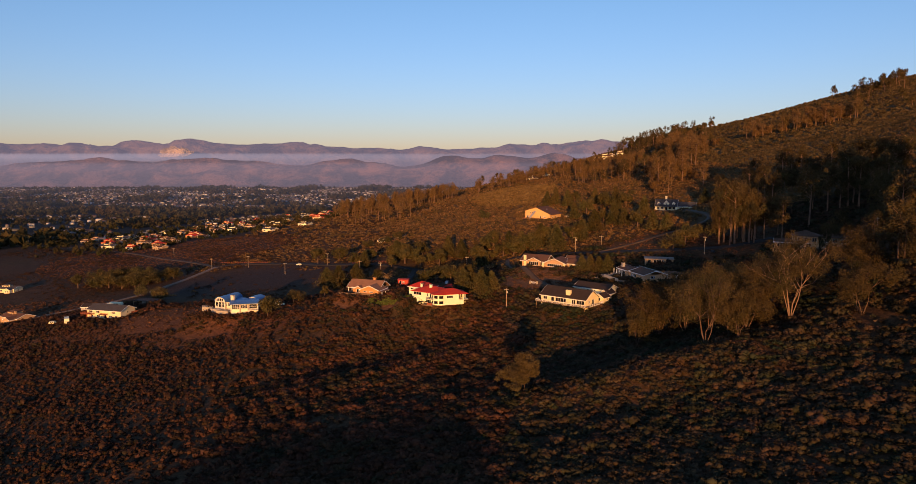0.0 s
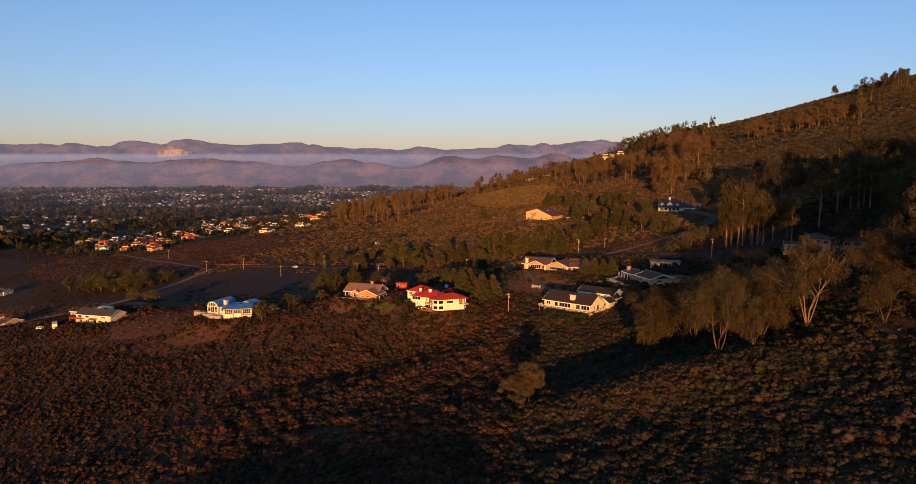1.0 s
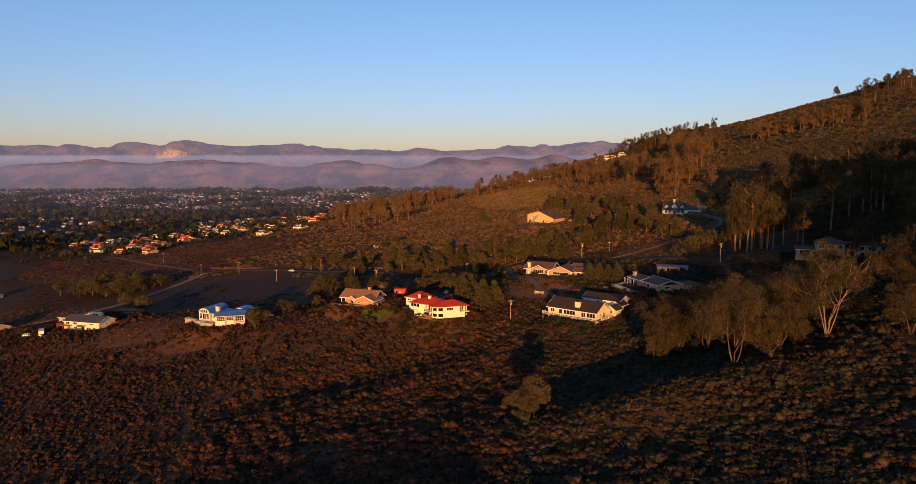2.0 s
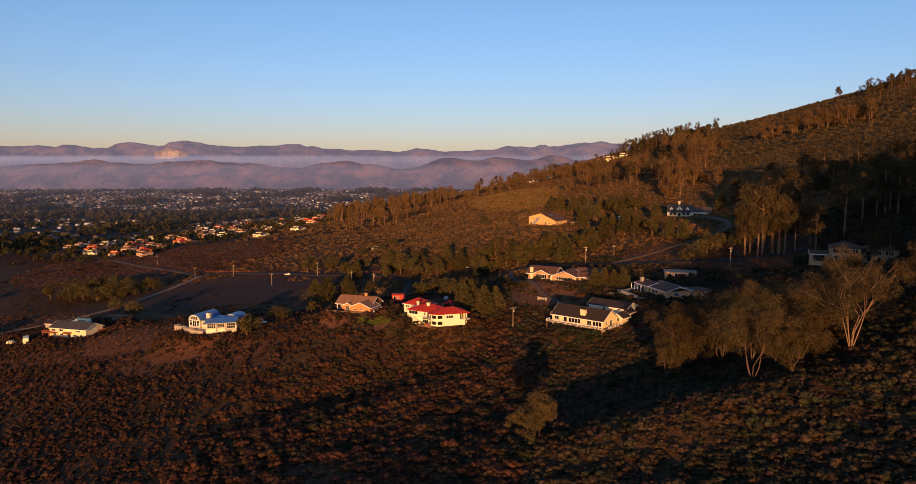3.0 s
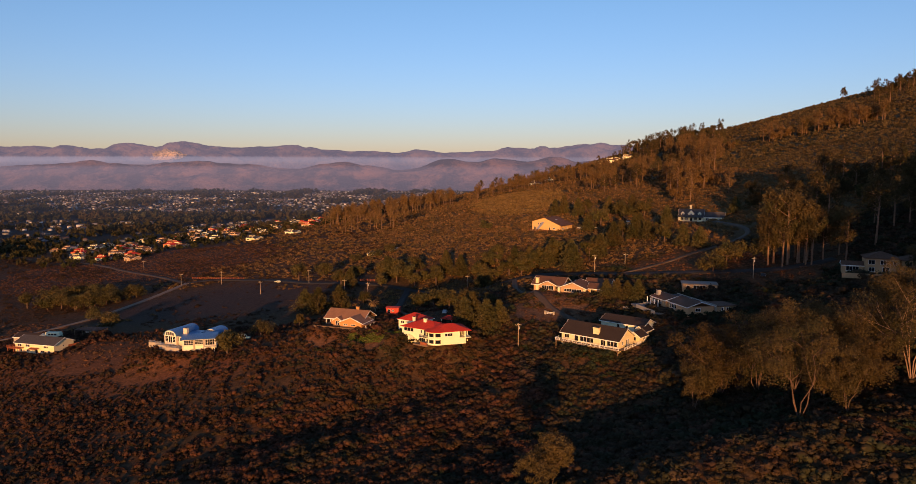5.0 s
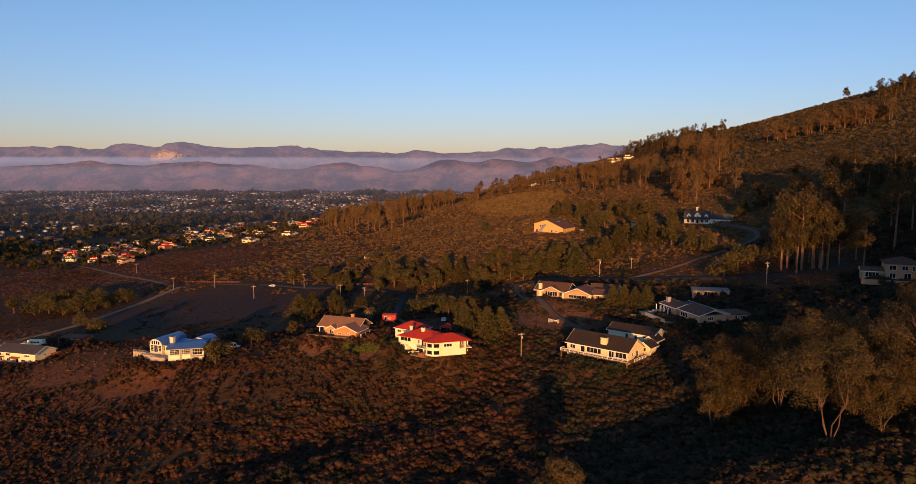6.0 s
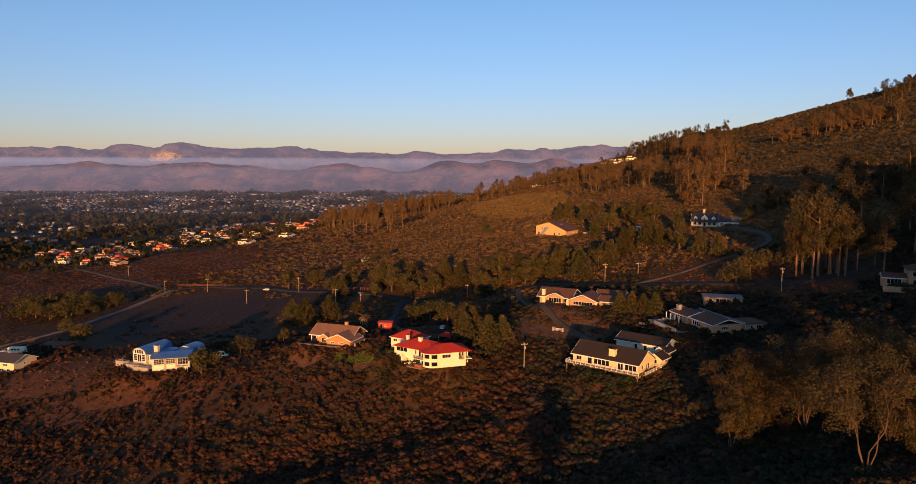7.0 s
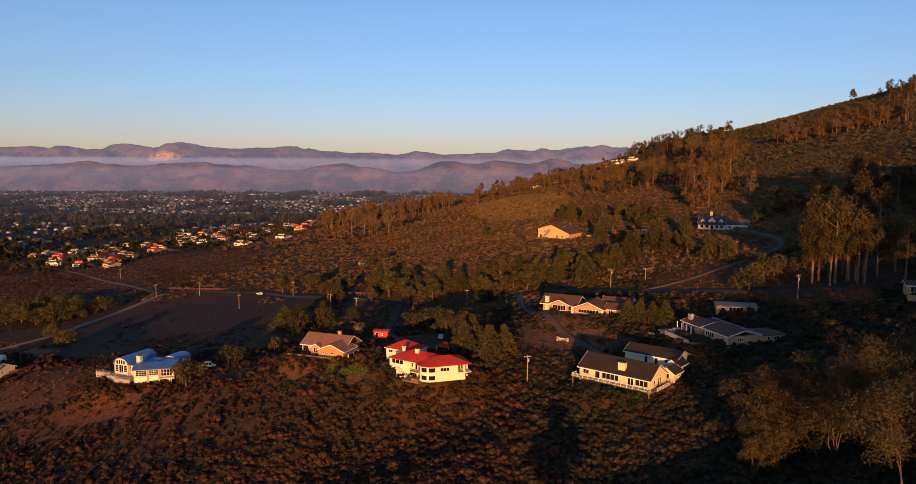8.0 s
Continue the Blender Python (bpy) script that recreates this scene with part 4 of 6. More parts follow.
def tree_parts(kind, seed, h, spread):
    """Limbs as a bmesh, and leaf arrays, of one tree standing at the origin."""
    rng = np.random.default_rng(seed)
    bm = bmesh.new()
    cs, rs = [], []
    if kind in ("gum", "vase"):   # low-forking eucalyptus: bare pale limbs, leaf masses towards their ends
        tips = []

        def limb(p, d, length, r, depth):
            side = Vector(rng.normal(0, 0.08, 3)) * length
            q, e = p + d * length * 0.5 + side, p + d * length
            rod(bm, p, q, r, r * 0.8, 6 if depth > 1 else 4)
            rod(bm, q, e, r * 0.8, r * 0.6, 6 if depth > 1 else 4)
            if depth == 0:
                tips.append(e)
                return
            if depth == 1:
                tips.append(e + Vector(rng.normal(0, 0.5, 3)))
                if kind == "gum":
                    tips.append(q + Vector(rng.normal(0, 1.2, 3)))
            for _ in range(3):
                n = (d * 0.9 + Vector(rng.normal(0, 0.55, 3)) + Vector((0, 0, 0.22))).normalized()
                limb(e, n, length * rng.uniform(0.55, 0.8), r * 0.58, depth - 1)

        forks = 6 if kind == "vase" else 3 + seed % 3
        for i in range(forks):
            a = 6.28 * i / forks + rng.uniform(-0.4, 0.4)
            lean = spread / h * (rng.uniform(0.55, 0.85) if kind == "vase" else rng.uniform(0.35, 1.0))
            d = Vector((math.cos(a) * lean, math.sin(a) * lean, 1)).normalized()
            if kind == "vase":
                limb(Vector((0, 0, -0.5)), d, h * rng.uniform(0.42, 0.52), h * 0.0075, 2)
            else:
                limb(Vector((0, 0, -0.5)), d, h * rng.uniform(0.30, 0.44), h * 0.0066, 2)
        top = max(t.z for t in tips)
        for t in tips:
            if t.z < h * (0.42 if kind == "vase" else 0.16):
                continue
            for _ in range(2):
                c = t + Vector(rng.normal(0, h * 0.05, 3)) - Vector((0, 0, h * 0.02))
                cs.append((c.x, c.y, c.z * min(1, h / top)))
                rs.append(h * rng.uniform(0.06, 0.105))
        V, T = leaf_cloud(rng, cs, rs, 125, 0.2, 0.9, False)
    elif kind in ("grove", "tall"):      # tall straight-boled eucalyptus
        rod(bm, (0, 0, -1), (rng.normal(0, 0.3), rng.normal(0, 0.3), h * 0.85), h * 0.018, h * 0.006, 6)
        for j in range(12):
            z = h * rng.uniform(0.3, 0.82)
            a = rng.uniform(0, 6.28)
            reach = spread * rng.uniform(0.25, 0.8) * (1.1 - 0.6 * abs(z / h - 0.55))
            e = Vector((math.cos(a) * reach, math.sin(a) * reach, z + h * rng.uniform(0.05, 0.16)))
            rod(bm, (0, 0, z), e, h * 0.005, h * 0.002, 4)
            cs.append(tuple(e))
            rs.append(spread * rng.uniform(0.22, 0.42))
        for z in (0.8, 0.88, 0.95):
            cs.append((rng.normal(0, spread * 0.2), rng.normal(0, spread * 0.2), h * z))
            rs.append(spread * rng.uniform(0.25, 0.42))
        V, T = leaf_cloud(rng, cs, rs, 150 if kind == "tall" else 62, h * (0.014 if kind == "tall" else 0.022), 1.25, False)
    elif kind == "conifer":    # tiered branches that droop
        rod(bm, (0, 0, -0.5), (0, 0, h * 0.97), h * 0.02, h * 0.003, 6)
        pv, pt = [], []
        tiers = 14
        for i in range(tiers):
            f = i / tiers
            z = h * (0.10 + 0.88 * f)
            reach = spread * (1 - f) ** 0.8 * rng.uniform(0.8, 1.1) + 0.15
            for j in range(8):
                a = 6.28 * j / 8 + i * 0.7 + rng.uniform(-0.2, 0.2)
                L = reach * rng.uniform(0.7, 1.1)
                e = Vector((math.cos(a) * L, math.sin(a) * L, z - L * 0.12))
                if i < tiers - 3:
                    rod(bm, (0, 0, z), e, h * 0.004, h * 0.0015, 3)
                for s in (0.45, 0.75, 1.0):
                    cs.append((e.x * s, e.y * s, z - L * 0.12 * s))
                    rs.append(max(0.25, L * 0.26))
        V, T = leaf_cloud(rng, cs, rs, 9, h * 0.036, 0.5, False)
    else:                      # round: broad low evergreen
        rod(bm, (0, 0, -0.5), (0, 0, h * 0.5), h * 0.035, h * 0.02, 7)
        for j in range(11):
            a, r = rng.uniform(0, 6.28), spread * rng.uniform(0.2, 0.72)
            c = (math.cos(a) * r, math.sin(a) * r, h * rng.uniform(0.32, 0.8) * (1 - 0.25 * r / spread))
            rod(bm, (0, 0, h * 0.4), c, h * 0.012, h * 0.004, 4)
            cs.append(c)
            rs.append(spread * rng.uniform(0.3, 0.48))
        V, T = leaf_cloud(rng, cs, rs, 120, h * 0.034 + 0.07, 0.8, False)
    V[:, 2] = np.maximum(V[:, 2], 0.05)
    return bm, V, T


LOOKS = {"gum": (DARK_BARK, EUC_LEAF), "vase": (GUM_BARK, EUC_LEAF), "grove": (BARK, EUC_LEAF), "tall": (BARK, EUC_LEAF), "conifer": (DARK_BARK, CONIFER_LEAF), "round": (DARK_BARK, GREEN_LEAF)}
NAMES = {"gum": "eucalyptus_tree", "vase": "eucalyptus_tree", "grove": "eucalyptus_tree", "tall": "eucalyptus_tree", "conifer": "conifer_tree", "round": "evergreen_tree"}


def tree(kind, seed, h, spread, m, label, group="", leaf=None):
    bm, V, T = tree_parts(kind, seed, h, spread)
    t = thing(NAMES[kind], m, label, "tree", group)
    part("trunk", bm, LOOKS[kind][0], t)
    crown = mesh_from("crown", V, T, leaf or LOOKS[kind][1])
    crown.parent = t
    return t


def stand(x, y, turn=0, s=1.0, sink=0.1):
    return pose(x, y, land_at(x, y) - sink, 0, 0, turn)


# eucalyptus by the gully
for i, (x, y, h, w) in enumerate(((81.25, 226.2, 19.5, 11.7), (76.7, 263.9, 18.2, 10.4), (89.7, 247, 20.8, 11.7), (97.5, 234, 16.9, 9.1), (111.0, 231.8, 19.5, 9.5), (124.8, 214.5, 18.2, 13), (101.4, 263.9, 19.5, 10.4), (67.6, 258.7, 13, 7.8), (91, 223.6, 14.3, 7.8), (135.2, 237.9, 19.5, 11.7), (143, 208, 18.2, 11.7), (127.4, 266.5, 18.2, 10.4), (84.5, 257, 19.5, 10.5), (103, 249, 19, 10.5), (93, 238, 17, 9.5))):
    tree("vase" if i == 4 else "gum", 100 + i, h * 1.18 + 1.5, w * 0.9, stand(x, y, 40 * i), "spreading eucalyptus with pale forked limbs above the brush", "eucalyptus above the gully")
tree("gum", 131, 14.0, 8.0, stand(20.9, 220.4, 30), "lone bushy tree with reddish limbs in the gully brush")

# evergreens among the houses: x, y, height, spread, conifer or round
for i, (x, y, h, w, k) in enumerate((
        (3.25, 348.4, 13, 5.8, "conifer"), (11.7, 342, 14.3, 6.6, "conifer"), (6.5, 357.5, 12.5, 5.8, "conifer"), (-7.8, 413.4, 11.7, 6.5, "round"), (-19.5, 418.6, 10.4, 6.5, "round"),
        (-95, 349.5, 12.5, 6.6, "round"), (-87.1, 371.8, 7.8, 6.5, "round"), (-74.1, 390, 8.45, 2.86, "round"), (-74.1, 437, 15, 7.5, "conifer"), (-65, 448.5, 13.5, 7, "conifer"), (-83.2, 446, 13, 7, "conifer"),
        (66.3, 373.1, 9.1, 4.16, "conifer"), (70.2, 369.85, 9.75, 3.9, "conifer"), (74.1, 366.6, 9.1, 3.9, "conifer"), (78, 364, 9.75, 3.9, "conifer"),
        (63.7, 455, 16.9, 7.8, "conifer"), (57.2, 483.6, 15.6, 6.5, "conifer"), (44.2, 488.8, 14.3, 5.85, "conifer"), (80.6, 461.5, 14.3, 5.85, "conifer"), (26, 514.8, 15.6, 6.5, "round"),
        (-13, 499.2, 15.6, 6.5, "round"), (-29.9, 504.4, 14.3, 6.5, "round"), (2.6, 509.6, 14.3, 5.85, "conifer"), (36.4, 504.4, 13, 5.2, "conifer"), (93.6, 483.6, 15.6, 6.5, "conifer"), (109.2, 494, 16.9, 6.5, "conifer"),
        (124.8, 504.4, 7.5, 4.0, "conifer"), (135.2, 514.8, 7.5, 4.0, "conifer"), (143.5, 545, 14, 5.2, "conifer"), (190, 545, 12, 5.2, "conifer"), (104, 572, 15.6, 7.8, "round"), (123.5, 585, 18.2, 7.8, "round"), (140.4, 591.5, 16.9, 7.8, "round"),
        (119.6, 390, 10.4, 7.8, "round"), (128.7, 397.8, 10.4, 7.8, "round"), (91, 552.5, 14.3, 5.2, "conifer"), (15.6, 390, 6.5, 4.55, "round"), (-267, 534, 14, 9.5, "round"), (-253, 525, 12, 9, "round"), (-245, 529, 14, 9.5, "round"), (-238, 537, 12, 9, "round"), (-234, 548, 11, 8, "round"), (-278, 552, 13, 9.5, "round"), (-198, 462, 8, 6, "round"),
        (-11.7, 408, 12, 7, "round"), (-3.6, 384, 11, 6.5, "round"), (4.6, 367, 12, 6, "round"), (17.3, 350, 11, 5, "conifer"), (-52, 452, 9, 5, "round"), (136, 404, 12, 9, "round"), (148, 398, 12, 9, "round"), (-62, 599, 8, 6, "round"), (-76, 596, 7, 5.5, "round"), (-52, 606, 9, 6, "round"),
        (-26, 518, 14, 6, "round"), (-7, 515, 16, 6, "conifer"), (-40, 525, 13, 6, "round"), (20, 510, 14, 6, "round"), (43, 490, 15, 6, "round"), (53, 473, 14, 5.5, "conifer"), (63, 446, 16, 7, "conifer"), (75, 460, 14, 6, "round"),
        (82, 652, 15, 5, "conifer"), (90, 655, 17, 5.5, "conifer"), (97, 628, 16, 6, "conifer"), (105, 637, 15, 6, "round"), (120, 621, 15, 6, "conifer"), (126, 606, 14, 6, "round"), (135, 607, 16, 6, "conifer"), (23, 632, 12, 6, "round"),
        (117, 513, 14, 5.5, "conifer"), (114, 483, 13, 5.5, "conifer"), (118, 463, 14, 6, "round"), (124, 449, 13, 5.5, "conifer"), (130, 439, 12, 5, "conifer"), (105, 508, 13, 5.5, "round"), (97, 504, 12, 5.5, "round"),
        (-276, 533, 12, 9, "round"), (-289, 560, 13, 10, "round"), (-272, 572, 12, 9, "round"), (-256, 565, 13, 9, "round"), (-226, 556, 11, 7, "round"), (-219, 486, 9, 7, "round"), (-185, 436, 10, 7, "round"),
        (-110, 550, 15, 8, "round"), (-92, 546, 13, 7, "round"), (-74, 510, 12, 6.5, "round"))):
    tree(k, 200 + i, h, w, stand(x, y, 25 * i), "dark green evergreen among the hillside houses" if k == "conifer" else "broad dark evergreen standing in the brush", "evergreens among the houses")


def grove(rows, label, group, seed, kinds, size, joined=False, leaf=None):
    """Trees scattered in strips: x0, y0, x1, y1, half-width, count; a distant wood is joined into one mass."""
    rng = np.random.default_rng(seed)
    protos, mass, boles = {}, [], []
    for x0, y0, x1, y1, half, count in rows:
        for _ in range(count):
            t = rng.uniform()
            dx, dy = x1 - x0, y1 - y0
            L = math.hypot(dx, dy)
            o = rng.uniform(-half, half)
            x, y = x0 + dx * t - dy / L * o, y0 + dy * t + dx / L * o
            k = kinds[rng.integers(0, len(kinds))]
            if 205 < x < 300 and 1150 < y < 1290:      # the ridge houses' gardens
                continue
            v = rng.integers(0, 4)
            s = size * rng.uniform(0.7, 1.15)
            m = stand(x, y, rng.uniform(0, 360))
            if joined:
                if (k, v) not in protos:
                    bm, V, T = tree_parts(k, seed * 10 + v, 18 if k in ("grove", "tall") else 12, 5)
                    bm.verts.index_update()
                    bmesh.ops.triangulate(bm, faces=bm.faces[:])
                    protos[k, v] = (V, T, np.array([q.co for q in bm.verts]), np.array([[q.index for q in f.verts] for f in bm.faces]))
                    bm.free()
                V, T, BV, BT = protos[k, v]
                R, at = np.array(m.to_3x3()).T * s, np.array(m.translation)
                mass.append((V @ R + at, T))
                boles.append((BV @ R + at, BT))
                continue
            if (k, v) not in protos:
                protos[k, v] = tree(k, seed * 10 + v, 18 if k in ("grove", "tall") else 12, 5, m, label, group, leaf)
                ob = protos[k, v]
            else:
                ob = copy_thing(protos[k, v], m)
            ob.scale = (s, s, s)
    if joined:
        tagged(mesh_from("woodland_crowns", *join(mass), leaf or EUC_LEAF), label, "trees", kind="stuff")
        tagged(mesh_from("woodland_trunks", *join(boles), BARK), "bare boles and limbs of the distant wood", "trees", kind="stuff")


grove(((-175, 1010, -8, 1075, 26, 92), (-130, 845, -58.5, 799.5, 18.2, 10)), "tall eucalyptus in a dense grove on the slope", "eucalyptus of the lower grove", 5, ("grove",), 1.3, True, SUN_TONED_RUSSET_LEAF)
grove(((-72, 514, 96, 476, 15, 26),), "dark bushy tree beside the road behind the houses", "trees along the road", 19, ("round", "conifer", "round"), 1.15)
grove(((-300, 562, -222, 554, 22, 22), (-262, 528, -232, 540, 6, 6)), "broad dark evergreen crowded beside the field lane", "trees beside the field lane", 20, ("round",), 0.95)
grove(((130, 1170, 377, 1313, 58.5, 60), (169, 728, 338, 1248, 39, 40), (39, 1365, 156, 1300, 52, 14)), "tall eucalyptus along the hill's shoulder", "eucalyptus along the shoulder", 6, ("grove",), 1.12)
grove(((188, 612, 255, 850, 24, 40), (300, 930, 350, 1000, 20, 8)), "tall russet eucalyptus in the hillside wood", "eucalyptus of the hillside wood", 7, ("grove", "round"), 1.35, leaf=SUN_TONED_RUSSET_LEAF)
grove(((141, 394, 178, 366, 8, 20), (178, 402, 262, 426, 24, 22), (196, 352, 290, 366, 20, 16)), "tall eucalyptus with bare boles beside the stucco house", "eucalyptus round the shaded house", 8, ("tall",), 1.6)
grove(((208, 468, 338, 546, 52, 24),), "eucalyptus in the deep shade of the hollow", "eucalyptus in the shaded hollow", 18, ("grove", "round"), 1.05)
grove(((500, 850, 860, 1500, 45, 18), (780, 1350, 900, 1490, 40, 30), (945, 1816, 955, 1825, 4, 3)), "dark trees in a belt below the hilltop", "trees of the upper belt", 9, ("round", "grove"), 1.49, True)
grove(((160, 790, 228, 960, 30, 46), (128, 1125, 215, 1000, 24, 44), (30, 1110, 125, 1140, 22, 28)), "slender eucalyptus with bare boles on the sunlit shoulder", "eucalyptus on the sunlit shoulder", 16, ("grove",), 1.15, True, SUN_TONED_RUSSET_LEAF)
# added trees, mostly out of view, that block the sun from the hollow
grove(((148, 245, 245, 222, 20, 54),), "tall eucalyptus added mostly out of view to cast shade", "eucalyptus on the near shoulder", 17, ("grove",), 1.15, True)
grove(((340, 1330, 470, 1450, 55, 95), (330, 1000, 410, 1290, 40, 46)), "dense dark eucalyptus crowning the shoulder", "eucalyptus crowning the shoulder", 12, ("round", "grove", "round"), 1.3, True)
grove(((285, 880, 345, 1180, 28, 40), (400, 990, 500, 885, 16, 46)), "tall russet eucalyptus crowded in the upper wood", "eucalyptus of the upper wood", 14, ("grove", "grove", "round"), 1.35, True, SUN_TONED_RUSSET_LEAF)
grove(((222, 590, 250, 478, 34, 30),), "dark eucalyptus filling the shaded hollow", "eucalyptus of the shaded hollow", 15, ("grove", "round"), 1.15, True)
grove(((150, 322, 200, 318, 8, 7), (165, 316, 215, 300, 9, 12)), "slender eucalyptus before the stucco house", "eucalyptus round the shaded house", 13, ("tall",), 0.9)


# ---- houses on the slope ----
def ranch_house():
    """Long cream house under a dark shingle roof, with a white-railed deck along the front and a shaded wing behind."""
    h = thing("ranch_house", pose(37.57, 318.76, 55.4, 0, 0, -41), "cream ranch house with dark shingle roof and white deck", "house")
    shell(h, 0.65, 23.79, 0.78, 11.96, -1.8, 2.75, CREAM,
          front=((1.17, 3.25, 0.7, 2.1, 2, 1), (5.33, 7.02, 0.05, 2.2, 1, 1, "d"), (7.67, 13.26, 0.35, 2.2, 4, 1), (16.12, 18.07, 0.05, 2.2, 2, 1, "d"), (18.59, 22.62, 0.35, 2.2, 3, 1)),
          right=((2.6, 3.77, 0.7, 2.0, 1, 1), (5.46, 7.67, 0.05, 2.2, 2, 1, "d")), peak=3.31)
    gable_roof(h, 0.65, 23.79, 0.78, 11.96, 2.75, 3.38, DARK_SHINGLE, 0.6)
    chimney(h, 14.17, 2.47, 2.6, 5.9, 2.21, 1.17, CREAM)
    for x, y, z in ((5.2, 4.16, 4.6), (5.85, 4.42, 4.6), (18.98, 4.68, 4.9), (21.58, 5.59, 5.2)):
        bm = bmesh.new()
        rod(bm, (x, y, z - 0.7), (x, y, z + 0.35), 0.08, 0.08)
        part("vent_pipe", bm, METAL, h)
    bm = a_box(-0.52, 25.22, -1.82, 0.75, -0.28, -0.08)
    for i in range(8):
        box(bm, -0.39 + i * 3.58, -0.13 + i * 3.58, -1.69, -1.43, -4.0, -0.28)
    box(bm, 23.92, 26.26, 0.78, 12.35, -0.28, -0.08)
    part("deck", bm, WOOD, h)
    railing(h, -0.52, 25.22, pose(0, -1.77, -0.08))
    railing(h, 0, 11.7, pose(26.2, 0.65, -0.08, 0, 0, 90))
    railing(h, 0, 2.47, pose(-0.47, 0.65, -0.08, 0, 0, -90))
    # wing behind, with garage doors in the shade
    shell(h, 4.55, 22.1, 22.75, 31.85, -0.3, 4.0, WHITE, front=((6.76, 7.93, 1.3, 3.4, 1, 1, "d"), (10.27, 11.44, 1.3, 3.4, 1, 1, "d"), (13.78, 14.82, 1.3, 3.4, 1, 1, "d")), peak=1.8)
    gable_roof(h, 4.55, 22.1, 22.75, 31.85, 4.0, 1.9, DARK_SHINGLE, 0.6)
    shell(h, 21.0, 25.6, 13.2, 18.6, -0.8, 2.3, CREAM, front=((1.3, 3.1, 0.6, 2.0, 2, 1),), right=((2.6, 4.4, 0.6, 2.0, 2, 1),), peak=1.5, peak_on="front")
    gable_roof(h, 21.0, 25.6, 13.2, 18.6, 2.3, 1.5, DARK_SHINGLE, 0.6, "y")
    shell(h, 20.0, 24.0, 20.0, 26.0, -0.5, 3.0, CREAM, peak=1.4, peak_on="front")
    gable_roof(h, 20.0, 24.0, 20.0, 26.0, 3.0, 1.5, DARK_SHINGLE, 0.6, "y")


def villa():
    """White two-storey house with red clay tiles, a bowed middle bay and an angled wing with a corner porch."""
    h = thing("villa", pose(-21.32, 328.64, 55.4, 0, 0, -34.5), "white two-storey villa with bright red tile roof", "house")
    # left wing and middle, along local x; the ground falls away under the middle
    shell(h, 0, 13.52, 0.52, 11.18, -2.5, 2.45, WHITE,
          front=((0.91, 5.59, 0.75, 2.25, 3, 1), (8.84, 9.62, 0.7, 2.1, 1, 1), (10.4, 13.26, 0.05, 2.3, 3, 1)))
    hip_roof(h, 0, 16.12, 0.52, 11.44, 2.45, 2.1, RED_TILE, 0.55)
    # bowed bay with curved walls on both floors
    cx, cy, R = 15.1, 2.4, 4.1
    for z0, z1, glazed in ((-2.5, -0.05, True), (-0.05, 2.4, True)):
        bm = bmesh.new()
        n = 18
        a0, a1 = radians(-175), radians(-5)
        for i in range(n):
            f0, f1 = a0 + (a1 - a0) * i / n, a0 + (a1 - a0) * (i + 1) / n
            band = ((z0, z0 + 0.6), (z1 - 0.5, z1)) if 4 <= i <= 15 and i % 4 != 3 else ((z0, z1),)
            for b0, b1 in band:
                q = [bm.verts.new((cx + r * math.cos(f), cy + r * math.sin(f), z)) for r, f, z in ((R, f0, b0), (R, f1, b0), (R, f1, b1), (R, f0, b1), (R - 0.25, f0, b0), (R - 0.25, f1, b0), (R - 0.25, f1, b1), (R - 0.25, f0, b1))]
                for k in ((0, 1, 2, 3), (5, 4, 7, 6), (3, 2, 6, 7), (1, 0, 4, 5), (0, 3, 7, 4), (2, 1, 5, 6)):
                    bm.faces.new([q[j] for j in k])
        part("bay_wall", bm, WHITE, h)
        for g in range(3):
            bm = bmesh.new()
            for i in range(4 + g * 4, 7 + g * 4):
                f0, f1 = a0 + (a1 - a0) * i / n, a0 + (a1 - a0) * (i + 1) / n
                q = [bm.verts.new((cx + r * math.cos(f), cy + r * math.sin(f), z)) for r in (R - 0.15, R - 0.19) for f, z in ((f0, z0 + 0.55), (f1, z0 + 0.55), (f1, z1 - 0.45), (f0, z1 - 0.45))]
                for k in ((0, 1, 2, 3), (7, 6, 5, 4), (3, 2, 6, 7), (1, 0, 4, 5)):
                    bm.faces.new([q[j] for j in k])
            bmesh.ops.remove_doubles(bm, verts=bm.verts[:], dist=0.001)
            part("window", bm, GLASS, h, "curved band of dark window glass")
    bm = bmesh.new()
    tip = bm.verts.new((cx, 5.6, 4.35))
    ring = [bm.verts.new((cx + (R + 0.5) * math.cos(radians(a)), cy + (R + 0.5) * math.sin(radians(a)), 2.45)) for a in range(-180, 1, 10)]
    for p, q in zip(ring, ring[1:]):
        bm.faces.new((p, q, tip))
    low = [bm.verts.new(v.co - Vector((0, 0, 0.16))) for v in ring]
    for i in range(len(ring) - 1):
        bm.faces.new((ring[i], low[i], low[i + 1], ring[i + 1]))
    part("bay_roof", bm, RED_TILE, h)
    # balcony before the middle
    bm = a_box(9.88, 13.78, -1.56, 0.65, -0.4, -0.2)
    part("balcony", bm, WHITE, h)
    railing(h, 9.88, 13.78, pose(0, -1.49, -0.2), 0.95, DARK_METAL, 0.25, False)
    # wing turned towards the view
    m = pose(18.72, 0.39, 0, 0, 0, 53)
    w = [(1.2, 4.2, 0.7, 1.9, 3, 1)]
    wall(h, 7.02, -2.4, 2.4, m @ pose(0, -0.26, 0), WHITE, w)
